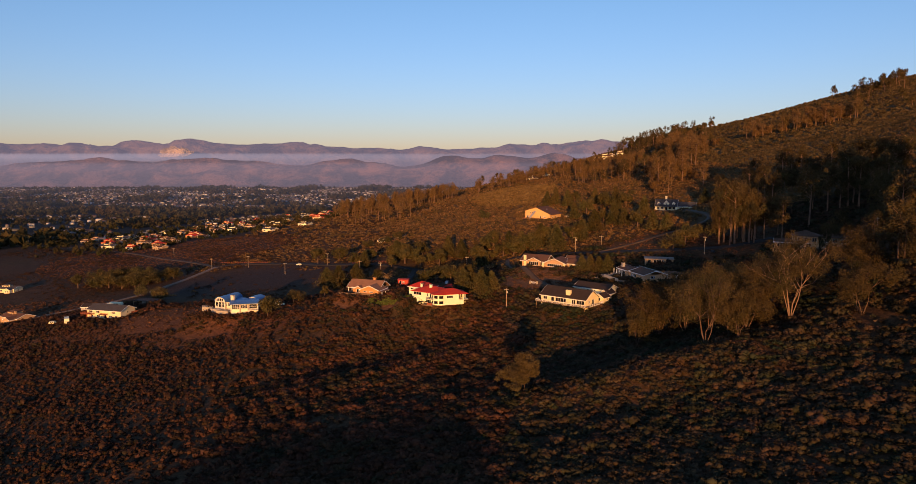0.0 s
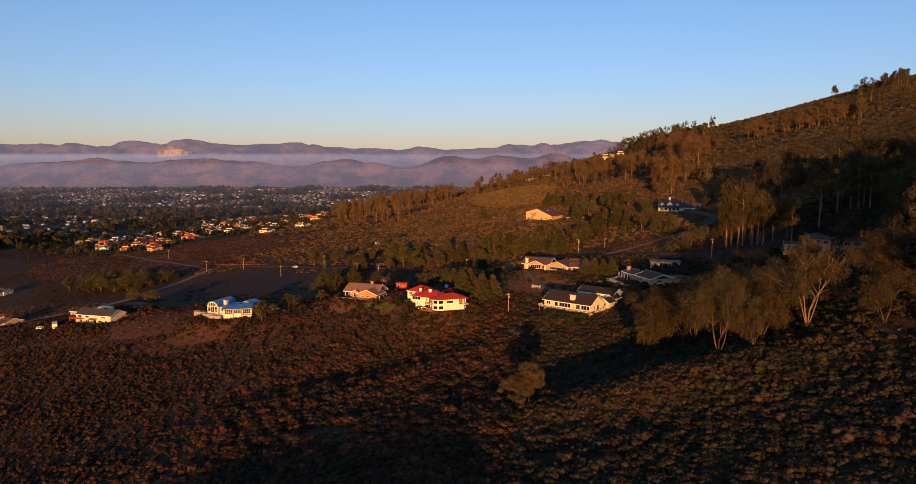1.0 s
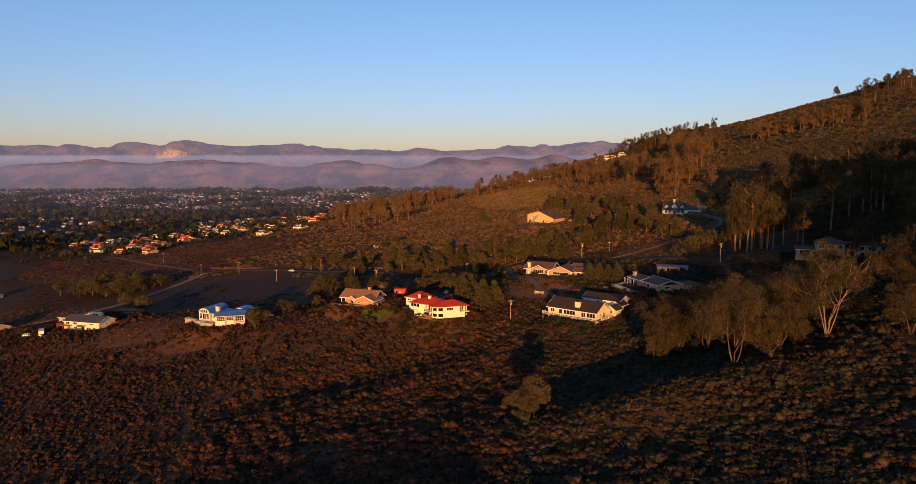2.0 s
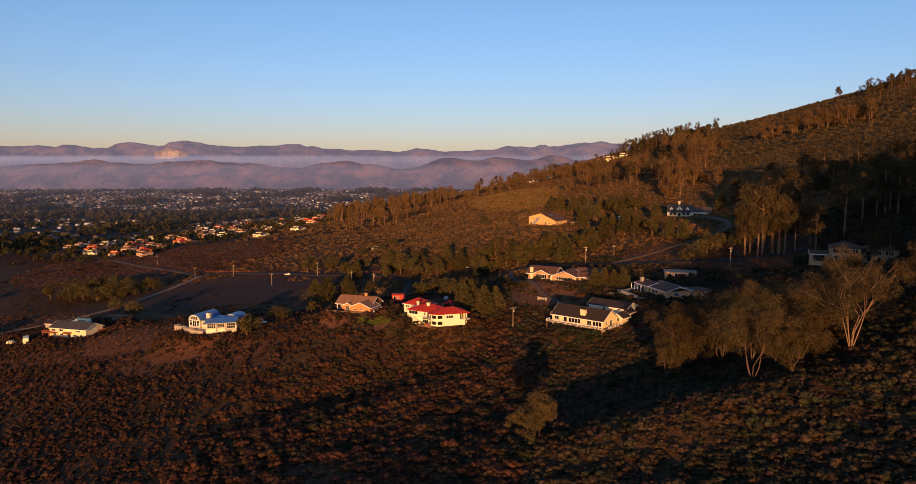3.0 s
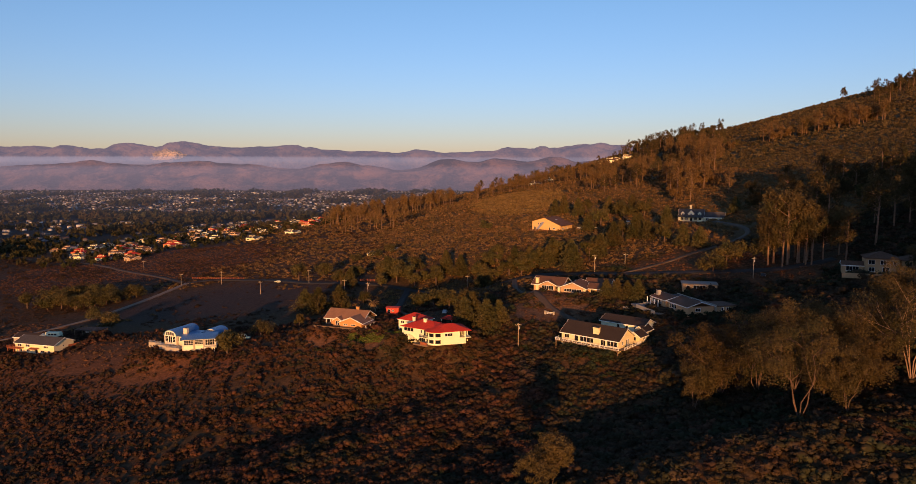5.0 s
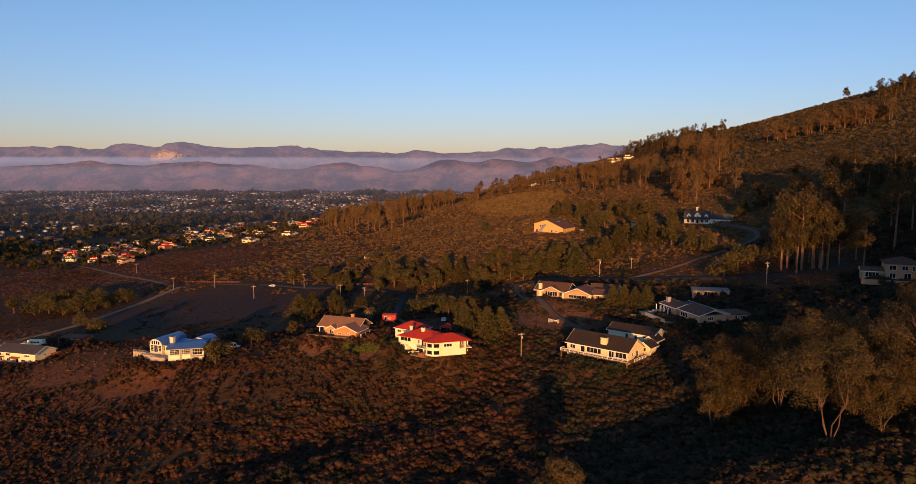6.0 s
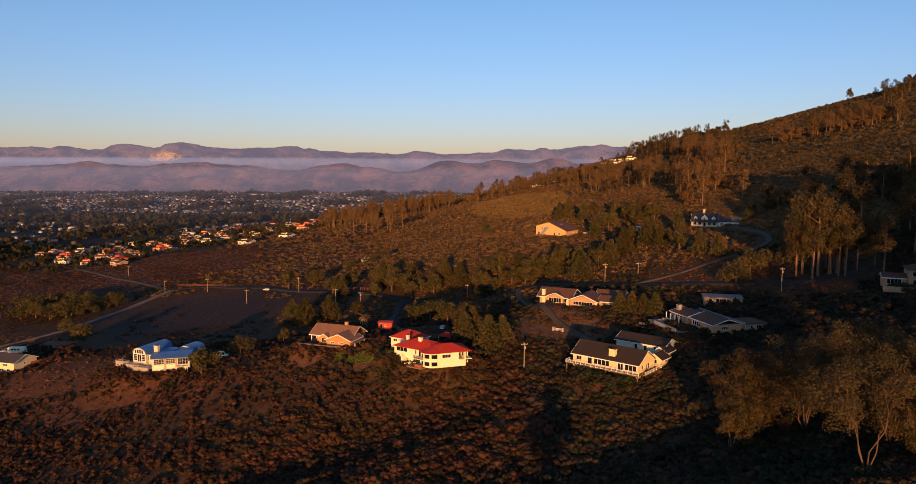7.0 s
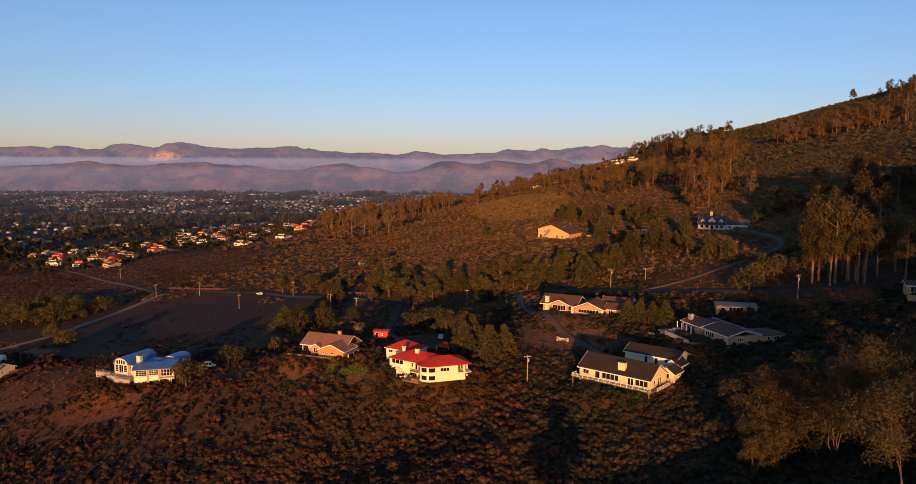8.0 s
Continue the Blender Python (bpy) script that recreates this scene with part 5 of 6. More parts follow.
    wall(h, 8.58, -2.4, 2.4, m @ pose(9.49, 1.17, 0, 0, 0, 90), WHITE, ((1.04, 2.86, 0.1, 2.2, 1, 1, "d"), (4.42, 6.76, 0.6, 2.1, 2, 1)))
    wall(h, 2.21, -2.4, 0.0, m @ pose(7.02, -0.26, 0), WHITE)
    for x, y in ((9.23, 0.0), (11.18, 3.4), (11.3, 8.45)):
        part("porch_post", a_box(x - 0.18, x + 0.18, y - 0.18, y + 0.18, -2.4, 2.4, m), WHITE, h)
    part("porch_floor", a_box(7.02, 11.57, -0.26, 9.88, -0.3, -0.1, m), WHITE, h)
    r = hip_roof(h, -2.08, 11.18, 0.13, 10.4, 2.4, 1.8, RED_TILE, 0.5)
    r.data.transform(m)
    chimney(h, 8.06, 4.68, 3.4, 5.5, 1.15, 0.8, WHITE)
    chimney(h, 1.17, 6.5, 3.2, 5.0, 0.9, 0.7, WHITE)
    # lower terrace with a wooden screen and steps
    part("terrace", a_box(8.4, 14.8, -3.5, 0.4, -2.9, -2.45), WOOD, h)
    part("screen", a_box(11.7, 14.56, -3.38, -3.19, -2.4, -1.4), REDWOOD, h)
    for i in range(9):
        part("step", a_box(4.16 + i * 0.39, 4.55 + i * 0.39, -1.17, 0.49, -2.9, -0.2 - i * 0.25), WHITE, h)
    window(h, 8.32, 11.18, -2.3, -0.35, pose(0, 0.42, 0), 3, 1, door=True)


def garage():
    h = thing("garage", pose(-24.18, 342.55, 55.38, 0, 0, -34.5), "white garage with red tile roof behind the villa", "garage")
    shell(h, 0.52, 11.18, 0.52, 9.36, -2.2, 2.2, WHITE, front=((1.04, 2.86, 0.7, 1.7, 2, 1),), right=((1.3, 4.16, 0.0, 2.0, 2, 1),), left=((2.6, 4.42, 0.7, 1.7, 2, 1),), peak=0.0)
    hip_roof(h, 0.52, 11.18, 0.52, 9.36, 2.2, 2.34, RED_TILE, 0.5, TRIM)
    g = thing("garden_shelter", pose(-6.5, 351, land_at(-6.5, 351), 0, 0, -34), "small open shelter with red tile roof", "shelter")
    for x in (0, 5.2):
        for y in (0, 3.9):
            part("post", a_box(x - 0.12, x + 0.12, y - 0.12, y + 0.12, -0.6, 2.4), WHITE, g)
    hip_roof(g, 0, 5.2, 0, 3.9, 2.4, 1.17, RED_TILE, 0.4)
    s = thing("shed", pose(-31.98, 378.3, land_at(-29.9, 379.6) + 1.6, 0, 0, -8), "small red shed with a white front opening", "shed")
    shell(s, 0, 5.72, 0, 3.9, -2.2, 2.4, RED_PAINT, front=((0.7, 1.9, 0.0, 1.9, 1, 1, "d"), (2.6, 3.6, 0.7, 1.6, 2, 1)))
    gable_roof(s, 0, 5.72, 0, 3.9, 2.4, 0.35, RED_PAINT, 0.2, fascia=RED_PAINT)


def bungalow():
    h = thing("bungalow", pose(-57.59, 356.46, 51.9, 0, 0, -20), "ochre bungalow with tan shingle roof and white trim", "house")
    shell(h, 2.86, 17.94, 4.16, 15.08, -1.6, 2.6, OCHRE, front=((3.38, 5.07, 0.1, 2.1, 2, 1, "d"), (6.76, 8.32, 0.8, 1.9, 2, 1)), left=((1.95, 3.9, 0.7, 2.0, 2, 1), (6.5, 8.32, 0.1, 2.1, 2, 1, "d")))
    r = gable_roof(h, 0.26, 17.94, 3.9, 15.34, 2.6, 2.99, TAN_SHINGLE, 0.6)
    for p in ((0.39, 4.16), (0.39, 7.8), (0.39, 11.44), (0.39, 14.82)):
        part("porch_post", a_box(p[0] - 0.12, p[0] + 0.12, p[1] - 0.12, p[1] + 0.12, -1.6, 2.55), TRIM, h)
    part("porch_floor", a_box(0.0, 2.86, 3.9, 15.34, -0.5, -0.1), WOOD, h)
    shell(h, 9.88, 19.76, -0.78, 6.5, -1.8, 2.4, OCHRE, front=((1.56, 3.38, 1.0, 1.6, 2, 1), (4.94, 7.02, 1.0, 1.6, 2, 1)), peak=1.95, peak_on="front")
    gable_roof(h, 9.88, 20.02, -0.78, 7.8, 2.4, 2.08, TAN_SHINGLE, 0.6, "y")
    shell(h, 5.2, 9.1, 1.82, 4.68, -1.6, 2.3, OCHRE, front=((1.04, 2.86, 0.2, 2.0, 2, 1, "d"),), peak=1.04, peak_on="front")
    gable_roof(h, 5.2, 9.1, 1.82, 7.8, 2.3, 1.17, TAN_SHINGLE, 0.4, "y")
    for p in ((21.97, -1.04), (21.97, 2.86), (21.97, 6.24)):
        part("porch_post", a_box(p[0] - 0.12, p[0] + 0.12, p[1] - 0.12, p[1] + 0.12, -1.6, 1.9), TRIM, h)
    bm = bmesh.new()
    slab(bm, [(20.02, -1.56, 2.2), (22.49, -1.56, 1.95), (22.49, 7.28, 1.95), (20.02, 7.28, 2.2)], 0.14)
    part("porch_roof", bm, TAN_SHINGLE, h)
    chimney(h, 12.48, 10.14, 4.0, 6.96, 1.17, 1.04, OCHRE)
    f = thing("garden_fence", pose(-59.8, 352.95, land_at(-52, 352.95) + 0.26, 0, 0, -20), "low weathered board fence before the bungalow", "fence")
    for i in range(16):
        part("board", a_box(i * 1.3, i * 1.3 + 1.22, 0, 0.08, -1.4, 0.75), WOOD, f)


def vault(parent, x0, x1, y0, y1, z, rise, mat, over=0.3, thick=0.12):
    """A barrel-vaulted metal roof whose axis runs along y."""
    bm = bmesh.new()
    n = 12
    c, half = (x0 + x1) / 2, (x1 - x0) / 2 + over
    pts = [(c + half * math.cos(math.pi * (1 - i / n)), z + rise * math.sin(math.pi * i / n)) for i in range(n + 1)]
    inner = [(c + (half - thick) * math.cos(math.pi * (1 - i / n)), z - 0.02 + (rise - thick) * math.sin(math.pi * i / n)) for i in range(n + 1)]
    for i in range(n):
        for q, flip in (((pts[i], pts[i + 1]), False), ((inner[i], inner[i + 1]), True)):
            f = [bm.verts.new((p[0], y, p[1])) for p, y in ((q[0], y0 - over), (q[1], y0 - over), (q[1], y1 + over), (q[0], y1 + over))]
            bm.faces.new(f[::-1] if flip else f)
        for y in (y0 - over, y1 + over):
            bm.faces.new([bm.verts.new((p[0], y, p[1])) for p in (pts[i], pts[i + 1], inner[i + 1], inner[i])])
    roof = part("roof", bm, mat, parent)
    # glazed lunettes under the ends
    for y, s in ((y0, 1), (y1, -1)):
        bm = bmesh.new()
        prism(bm, [(c + (half - 0.35) * math.cos(math.pi * (1 - i / n)), z + (rise - 0.15) * math.sin(math.pi * i / n)) for i in range(n + 1)], y, y + 0.2 * s)
        part("gable_wall", bm, PALE, parent)
    for i in range(4):
        a = c - half * 0.62 + i * half * 0.31
        zt = z + rise * 0.72 * math.sqrt(max(0.05, 1 - ((a + half * 0.155 - c) / half) ** 2))
        window(parent, a + 0.03, a + half * 0.31 - 0.03, z + 0.12, zt, pose(0, y0 - 0.17, 0))
    return roof


def curved_roof(parent, x0, x1, y0, y1, z, rise, mat, thick=0.15, n=8):
    """A metal roof that curls down to its front eave."""
    bm = bmesh.new()
    arc = [(y0 + (y1 - y0) * i / n, z + rise * math.sin(math.pi / 2 * i / n)) for i in range(n + 1)]
    loop = arc + [(y, h - thick) for y, h in reversed(arc)]
    a = [bm.verts.new((x0, y, h)) for y, h in loop]
    b = [bm.verts.new((x1, y, h)) for y, h in loop]
    for i in range(len(loop)):
        j = (i + 1) % len(loop)
        bm.faces.new((a[i], b[i], b[j], a[j]))
    bm.faces.new(a[::-1])
    bm.faces.new(b)
    bmesh.ops.recalc_face_normals(bm, faces=bm.faces[:])
    return part("roof", bm, mat, parent)


def vaulted_house():
    """Pale modern house: a barrel-vaulted pavilion, a chimney, a curved-eave main block and a terraced deck."""
    h = thing("vaulted_house", pose(-124.8, 358.28, 43.0, 0, 0, -19), "pale modern house with curved blue metal roofs", "house")
    # pavilion
    shell(h, 0.39, 6.5, 0.26, 14.3, -0.6, 4.0, PALE, front=((0.35, 1.95, 1.3, 3.85, 1, 4), (2.08, 4.03, 1.0, 3.85, 2, 1, "d"), (4.16, 5.76, 1.3, 3.85, 1, 4)), right=((1.04, 3.38, 1.5, 3.4, 2, 3),))
    vault(h, 0.39, 6.5, 0.26, 14.3, 4.0, 2.47, BLUE_METAL)
    # link
    shell(h, 6.5, 11.96, 1.82, 11.7, -0.6, 3.6, PALE, front=((0.39, 2.73, 1.6, 3.2, 3, 3), (3.77, 5.2, 1.1, 3.3, 2, 1, "d")))
    bm = bmesh.new()
    slab(bm, [(6.37, 1.17, 3.9), (12.48, 1.17, 3.9), (12.48, 12.09, 4.35), (6.37, 12.09, 4.35)], 0.2)
    part("roof", bm, BLUE_METAL, h)
    chimney(h, 9.1, 3.38, 3.6, 7.08, 1.69, 1.3, PALE)
    # main block, standing forward and turned, with a curved eave
    before = set(h.children_recursive)
    shell(h, 0, 13.4, 0, 8.5, -2.0, 3.5, PALE,
          front=((0.6, 4.3, 1.05, 3.2, 4, 3), (5.0, 8.2, 1.2, 3.2, 4, 3), (9.0, 12.8, 0.75, 3.2, 4, 2)), right=((1.3, 3.9, 1.2, 2.8, 3, 2),))
    curved_roof(h, -0.5, 13.9, -0.9, 5.8, 3.6, 1.0, BLUE_METAL)
    part("roof", a_box(-0.3, 13.7, 5.84, 8.8, 3.55, 4.1), BLUE_METAL, h)
    for x in (4.33, 8.23):
        part("pillar", a_box(x, x + 0.65, -0.22, -0.004, -2.0, 3.45), STONE, h)
    for x in (0.6, 5.2):
        part("garage_panel", a_box(x, x + 3.7, -0.1, 0.0, -1.8, 0.7), WHITE, h)
    part("balcony", a_box(8.6, 13.0, -2.4, -0.02, 0.3, 0.5), PALE, h)
    railing(h, 8.6, 13.0, pose(0, -2.3, 0.5), 0.9, METAL, 3, False)
    for x in (8.8, 12.8):
        part("post", a_box(x - 0.15, x + 0.15, -2.3, -2.0, -3.5, 0.3), PALE, h)
    for ob in set(h.children_recursive) - before:
        ob.data.transform(pose(12.6, -3.4, 0.3, 0, 0, 33))
    # rear vault
    shell(h, 9.6, 16.0, 14.8, 22.0, -0.4, 2.6, PALE, right=((1.3, 3.12, 1.2, 2.5, 2, 2),))
    vault(h, 9.6, 16.0, 14.8, 22.0, 2.6, 1.95, BLUE_METAL)
    shell(h, 11.96, 17.5, 7.8, 14.2, -0.4, 3.6, PALE)
    part("flat_roof", a_box(11.7, 17.8, 8.35, 14.4, 3.6, 3.85), BLUE_METAL, h)
    # terraces with parapets, glass rails and posts
    for x0, x1, y0, z in ((-5.98, 0.52, -2.08, 0.8), (-1.3, 6.5, -3.64, 0.4), (4.68, 11.83, -4.68, 0.1)):
        bm = a_box(x0, x1, y0, y0 + 0.33, -1.6, z + 0.35)
        box(bm, x0, x0 + 0.33, y0 + 0.34, 1.3, -1.6, z + 0.35)
        box(bm, x0 + 0.34, x1, y0 + 0.34, 0.23, z - 0.35, z - 0.15)
        part("terrace", bm, STONE, h)
        railing(h, x0 + 0.13, x1, pose(0, y0 + 0.16, z + 0.35), 0.65, METAL, 3, False)
    for x in (5.2, 11.4):
        part("post", a_box(x - 0.14, x + 0.14, -4.5, -4.2, -3.5, 0.4), PALE, h)


def split_house():
    h = thing("two_storey_house", pose(-203.58, 382.98, 33.28, 0, 0, -15.8), "cream two-storey house with dark roof and redwood balcony", "house")
    shell(h, 0, 22.1, 0, 11.18, -1.0, 4.4, CREAM,
          front=((1.3, 3.64, 2.8, 4.0, 2, 1), (5.98, 8.32, 2.8, 4.0, 2, 1), (16.12, 18.72, 2.9, 3.8, 3, 1), (2.08, 3.9, 0.5, 1.7, 2, 1), (6.24, 8.32, 0.7, 1.7, 2, 1), (11.18, 12.87, 0.0, 2.0, 1, 1, "d"), (14.3, 16.38, 0.7, 1.7, 2, 1), (18.2, 19.76, 0.7, 1.7, 2, 1)),
          right=((4.68, 5.72, 2.8, 3.6, 1, 1),), peak=2.27)
    gable_roof(h, 0, 22.1, 0, 11.18, 4.4, 2.34, GREY_SHINGLE, 0.5)
    part("balcony", a_box(-2.34, 5.2, -2.47, -0.03, 2.2, 2.4), REDWOOD, h)
    railing(h, -2.34, 5.2, pose(0, -2.41, 2.4), 0.95, REDWOOD, 0.22, False)
    railing(h, 0, 5.2, pose(-2.27, 2.73, 2.4, 0, 0, -90), 0.95, REDWOOD, 0.22, False)
    for x in (-2.1, 1.5, 4.9):
        part("balcony_post", a_box(x - 0.12, x + 0.12, -2.34, -2.11, -1.2, 2.2), REDWOOD, h)
    bm = bmesh.new()
    slab(bm, [(8.97, -1.82, 2.3), (13.78, -1.82, 2.3), (13.78, -0.01, 2.75), (8.97, -0.01, 2.75)], 0.12)
    part("porch_roof", bm, REDWOOD, h)
    part("roof_unit", a_box(7.8, 10.4, 5.98, 7.8, 6.0, 6.9), WHITE, h)
    f = thing("board_fence", pose(-180.5, 384.0, land_at(-178, 387), 0, 0, 62), "redwood board fence beside the cream house", "fence")
    for i in range(12):
        part("board", a_box(i * 0.72, i * 0.72 + 0.65, 0, 0.08, -0.6, 1.7), REDWOOD, f)
    c = thing("carport", pose(-189.5, 407, land_at(-183, 409), 0, 0, -12), "low dark flat-roofed carport behind the cream house", "carport")
    part("roof", a_box(0, 13.2, 0, 8.0, 2.1, 2.35), DARK_SHINGLE, c)
    for x in (0.26, 4.5, 8.7, 12.94):
        part("post", a_box(x - 0.13, x + 0.13, 0.13, 0.39, -1.0, 2.1), WOOD, c)
        part("post", a_box(x - 0.13, x + 0.13, 7.6, 7.86, -1.0, 2.1), WOOD, c)
    part("wall", a_box(0.52, 12.7, 7.3, 7.56, -0.8, 2.08), GREYW, c)
    b = thing("outbuilding", pose(-223.6, 413.4, land_at(-218.4, 417.3), 0, 0, -10), "dark low outbuilding behind the cream house", "shed")
    shell(b, 0, 13, 0, 7.8, -1.0, 2.4, GREYW, front=((2.6, 4.16, 0.8, 1.8, 2, 1),), peak=1.3)
    gable_roof(b, 0, 13, 0, 7.8, 2.4, 1.43, DARK_SHINGLE, 0.4)


def terrace_house():
    """Long low ranch house with three brown gables, a white chimney and stone-edged terraces."""
    h = thing("long_ranch_house", pose(36.4, 396.24, 60.84, 0, 0, -27), "long tan ranch house with brown shingle gables", "house")
    shell(h, 0, 13.65, 0.65, 11.05, -1.0, 2.5, TAN, front=((3.9, 10.14, 0.1, 2.2, 5, 1), (10.92, 12.48, 0.1, 2.1, 1, 1, "d")), left=((2.6, 5.2, 0.6, 1.9, 3, 1),), peak=2.21, peak_on="sides")
    gable_roof(h, -0.26, 14.3, 0.0, 13.0, 2.5, 2.86, BROWN_SHINGLE, 0.7)
    shell(h, 3.9, 11.18, -0.78, 2.6, -1.0, 2.5, TAN, front=((0.65, 6.37, 0.1, 2.2, 5, 1),), peak=1.43, peak_on="front")
    gable_roof(h, 3.38, 11.7, -0.78, 6.5, 2.5, 1.82, BROWN_SHINGLE, 0.6, "y")
    shell(h, 14.82, 26.0, -3.38, 8.45, -1.0, 2.4, TAN, front=((1.56, 9.88, 0.5, 1.9, 7, 1),), peak=1.95, peak_on="front")
    gable_roof(h, 14.3, 26.52, -3.38, 9.1, 2.4, 2.47, BROWN_SHINGLE, 0.6, "y")
    shell(h, 26.52, 38.48, 0.26, 8.32, -1.0, 2.3, TAN, front=((1.3, 2.86, 0.1, 2.0, 2, 1), (5.72, 7.28, 0.8, 1.8, 2, 1), (9.1, 10.92, 0.1, 2.0, 2, 1)), peak=1.43)
    gable_roof(h, 26.52, 38.48, 0.0, 8.58, 2.3, 1.82, BROWN_SHINGLE, 0.6)
    shell(h, 22.1, 33.8, 11.7, 19.5, -0.6, 2.6, TAN, peak=1.82)
    gable_roof(h, 22.1, 33.8, 11.7, 19.5, 2.6, 2.08, BROWN_SHINGLE, 0.6)
    chimney(h, 1.82, 0.78, -0.5, 5.43, 1.43, 1.17, CREAM)
    part("skylight", a_box(18.2, 21.32, 11.7, 13.0, 3.2, 3.5), METAL, h)
    for x0, x1, y, z in ((2.6, 15.6, -4.16, -0.4), (10.4, 27.3, -7.02, -1.0), (26, 40.3, -3.12, -0.8)):
        bm = bmesh.new()
        for i in range(int(x1 - x0)):
            box(bm, x0 + i, x0 + i + 1.26, y + 0.05 * (i % 3.9), y + 0.45, z - 1.2, z + 0.1 * ((i * 7) % 3))
        part("terrace_wall", bm, STONE, h)
    for x in (14.17, 26.26):
        part("pier", a_box(x - 0.52, x + 0.52, -4.42, -3.38, -1.0, 2.2), CREAM, h)


def courtyard_house():
    """Low house in the shade with flat and shallow brown roofs, white parapets and an outbuilding."""
    h = thing("courtyard_house", pose(80.08, 352.3, 62.92, 0, 0, -76), "low grey house with shallow brown roofs in shade", "house")
    shell(h, 0, 11.18, 0.52, 9.88, -1.2, 2.5, TAN, front=((0.78, 8.06, 0.4, 2.0, 6, 1),))
    gable_roof(h, 0, 11.18, 0.52, 9.88, 2.5, 1.3, BROWN_SHINGLE, 0.5)
    shell(h, 12.48, 26.0, 1.04, 12.48, -1.6, 2.5, TAN, front=((1.04, 5.72, 0.3, 1.9, 4, 1),), right=((3.38, 5.72, 0.6, 1.9, 3, 1),))
    gable_roof(h, 12.48, 26.0, 1.04, 12.48, 2.5, 1.69, BROWN_SHINGLE, 0.5)
    part("parapet", a_box(-0.65, 26.78, 12.87, 13.16, -1.2, 2.98), STONE, h)
    part("flat_roof", a_box(0, 15.6, 10.27, 12.87, 2.5, 2.75), GREY_SHINGLE, h)
    shell(h, 16.9, 26.0, 13.52, 22.1, -1.2, 2.2, TAN, right=((2.08, 3.12, 0.6, 1.8, 1, 1), (4.42, 6.24, 0.6, 1.8, 2, 1)))
    part("flat_roof", a_box(16.64, 26.39, 13.39, 22.49, 2.2, 2.45), BROWN_SHINGLE, h)
    chimney(h, 2.08, 2.6, 2.5, 5.19, 1.56, 1.17, GREYW)
    for x in (0.39, 3.25, 6.11, 8.97):
        part("post", a_box(x - 0.13, x + 0.13, -1.69, -1.43, -1.0, 2.3), TRIM, h)
    part("patio", a_box(-2.6, 18.2, -7.28, 0.39, -1.5, -0.9), CONCRETE, h)
    part("patio_wall", a_box(2.6, 16.9, -7.8, -7.41, -1.6, -0.2), STONE, h)
    o = thing("garage", pose(98.15, 367.25, 65.26, 0, 0, -14), "flat-roofed pale garage with parapet in shade", "garage")
    shell(o, 0, 14.3, 0, 7.8, -1.4, 2.6, TAN, front=((1.56, 3.12, 0.0, 2.1, 1, 1), (4.42, 9.62, 0.0, 2.3, 4, 1)))
    part("parapet", a_box(-0.39, 14.69, -0.39, 8.19, 2.6, 2.95), CONCRETE, o)


def shaded_house():
    h = thing("stucco_house", pose(163.0, 343.0, 76.6, 0, 0, -24), "two-storey tan stucco house under trees in shade", "house")
    shell(h, 0, 11.7, 0, 11.7, -1.4, 5.8, TAN, front=((1.04, 3.38, 3.4, 5.2, 2, 1), (5.2, 7.28, 3.4, 5.2, 2, 1), (8.58, 10.66, 3.2, 5.2, 2, 1), (1.3, 3.38, 0.4, 2.3, 2, 1), (5.98, 8.32, 0.0, 2.4, 2, 1)), right=((2.6, 5.2, 3.4, 5.0, 2, 1),))
    hip_roof(h, 0, 11.7, 0, 11.7, 5.8, 2.34, BROWN_SHINGLE, 0.6)
    shell(h, 12.74, 26.0, 1.3, 11.7, -1.4, 5.4, TAN, front=((1.3, 3.38, 3.0, 4.8, 2, 1), (4.68, 6.76, 3.0, 4.8, 2, 1), (8.32, 11.44, 3.0, 4.8, 3, 1), (1.3, 3.12, 0.2, 2.2, 1, 1), (5.2, 7.02, 0.2, 2.2, 1, 1), (9.1, 11.18, 0.2, 2.2, 2, 1)), peak=0.0)
    hip_roof(h, 12.74, 26.0, 1.3, 11.7, 5.4, 2.08, BROWN_SHINGLE, 0.6)
    part("garden_wall", a_box(-8.45, 14.3, -5.46, -5.07, -1.8, 0.2), TAN, h)
    part("garden_wall", a_box(14.82, 26.0, -8.32, -7.93, -2.6, -0.2), TAN, h)
    part("terrace", a_box(-8.19, 14.04, -5.07, -0.03, -1.6, -0.5), REDWOOD, h)
    shell(h, -7.8, -0.26, 2.6, 9.1, -1.4, 2.4, TAN, front=((1.3, 5.98, 0.0, 2.0, 4, 1),))
    gable_roof(h, -7.8, -0.26, 2.6, 9.1, 2.4, 1.3, BROWN_SHINGLE, 0.5)


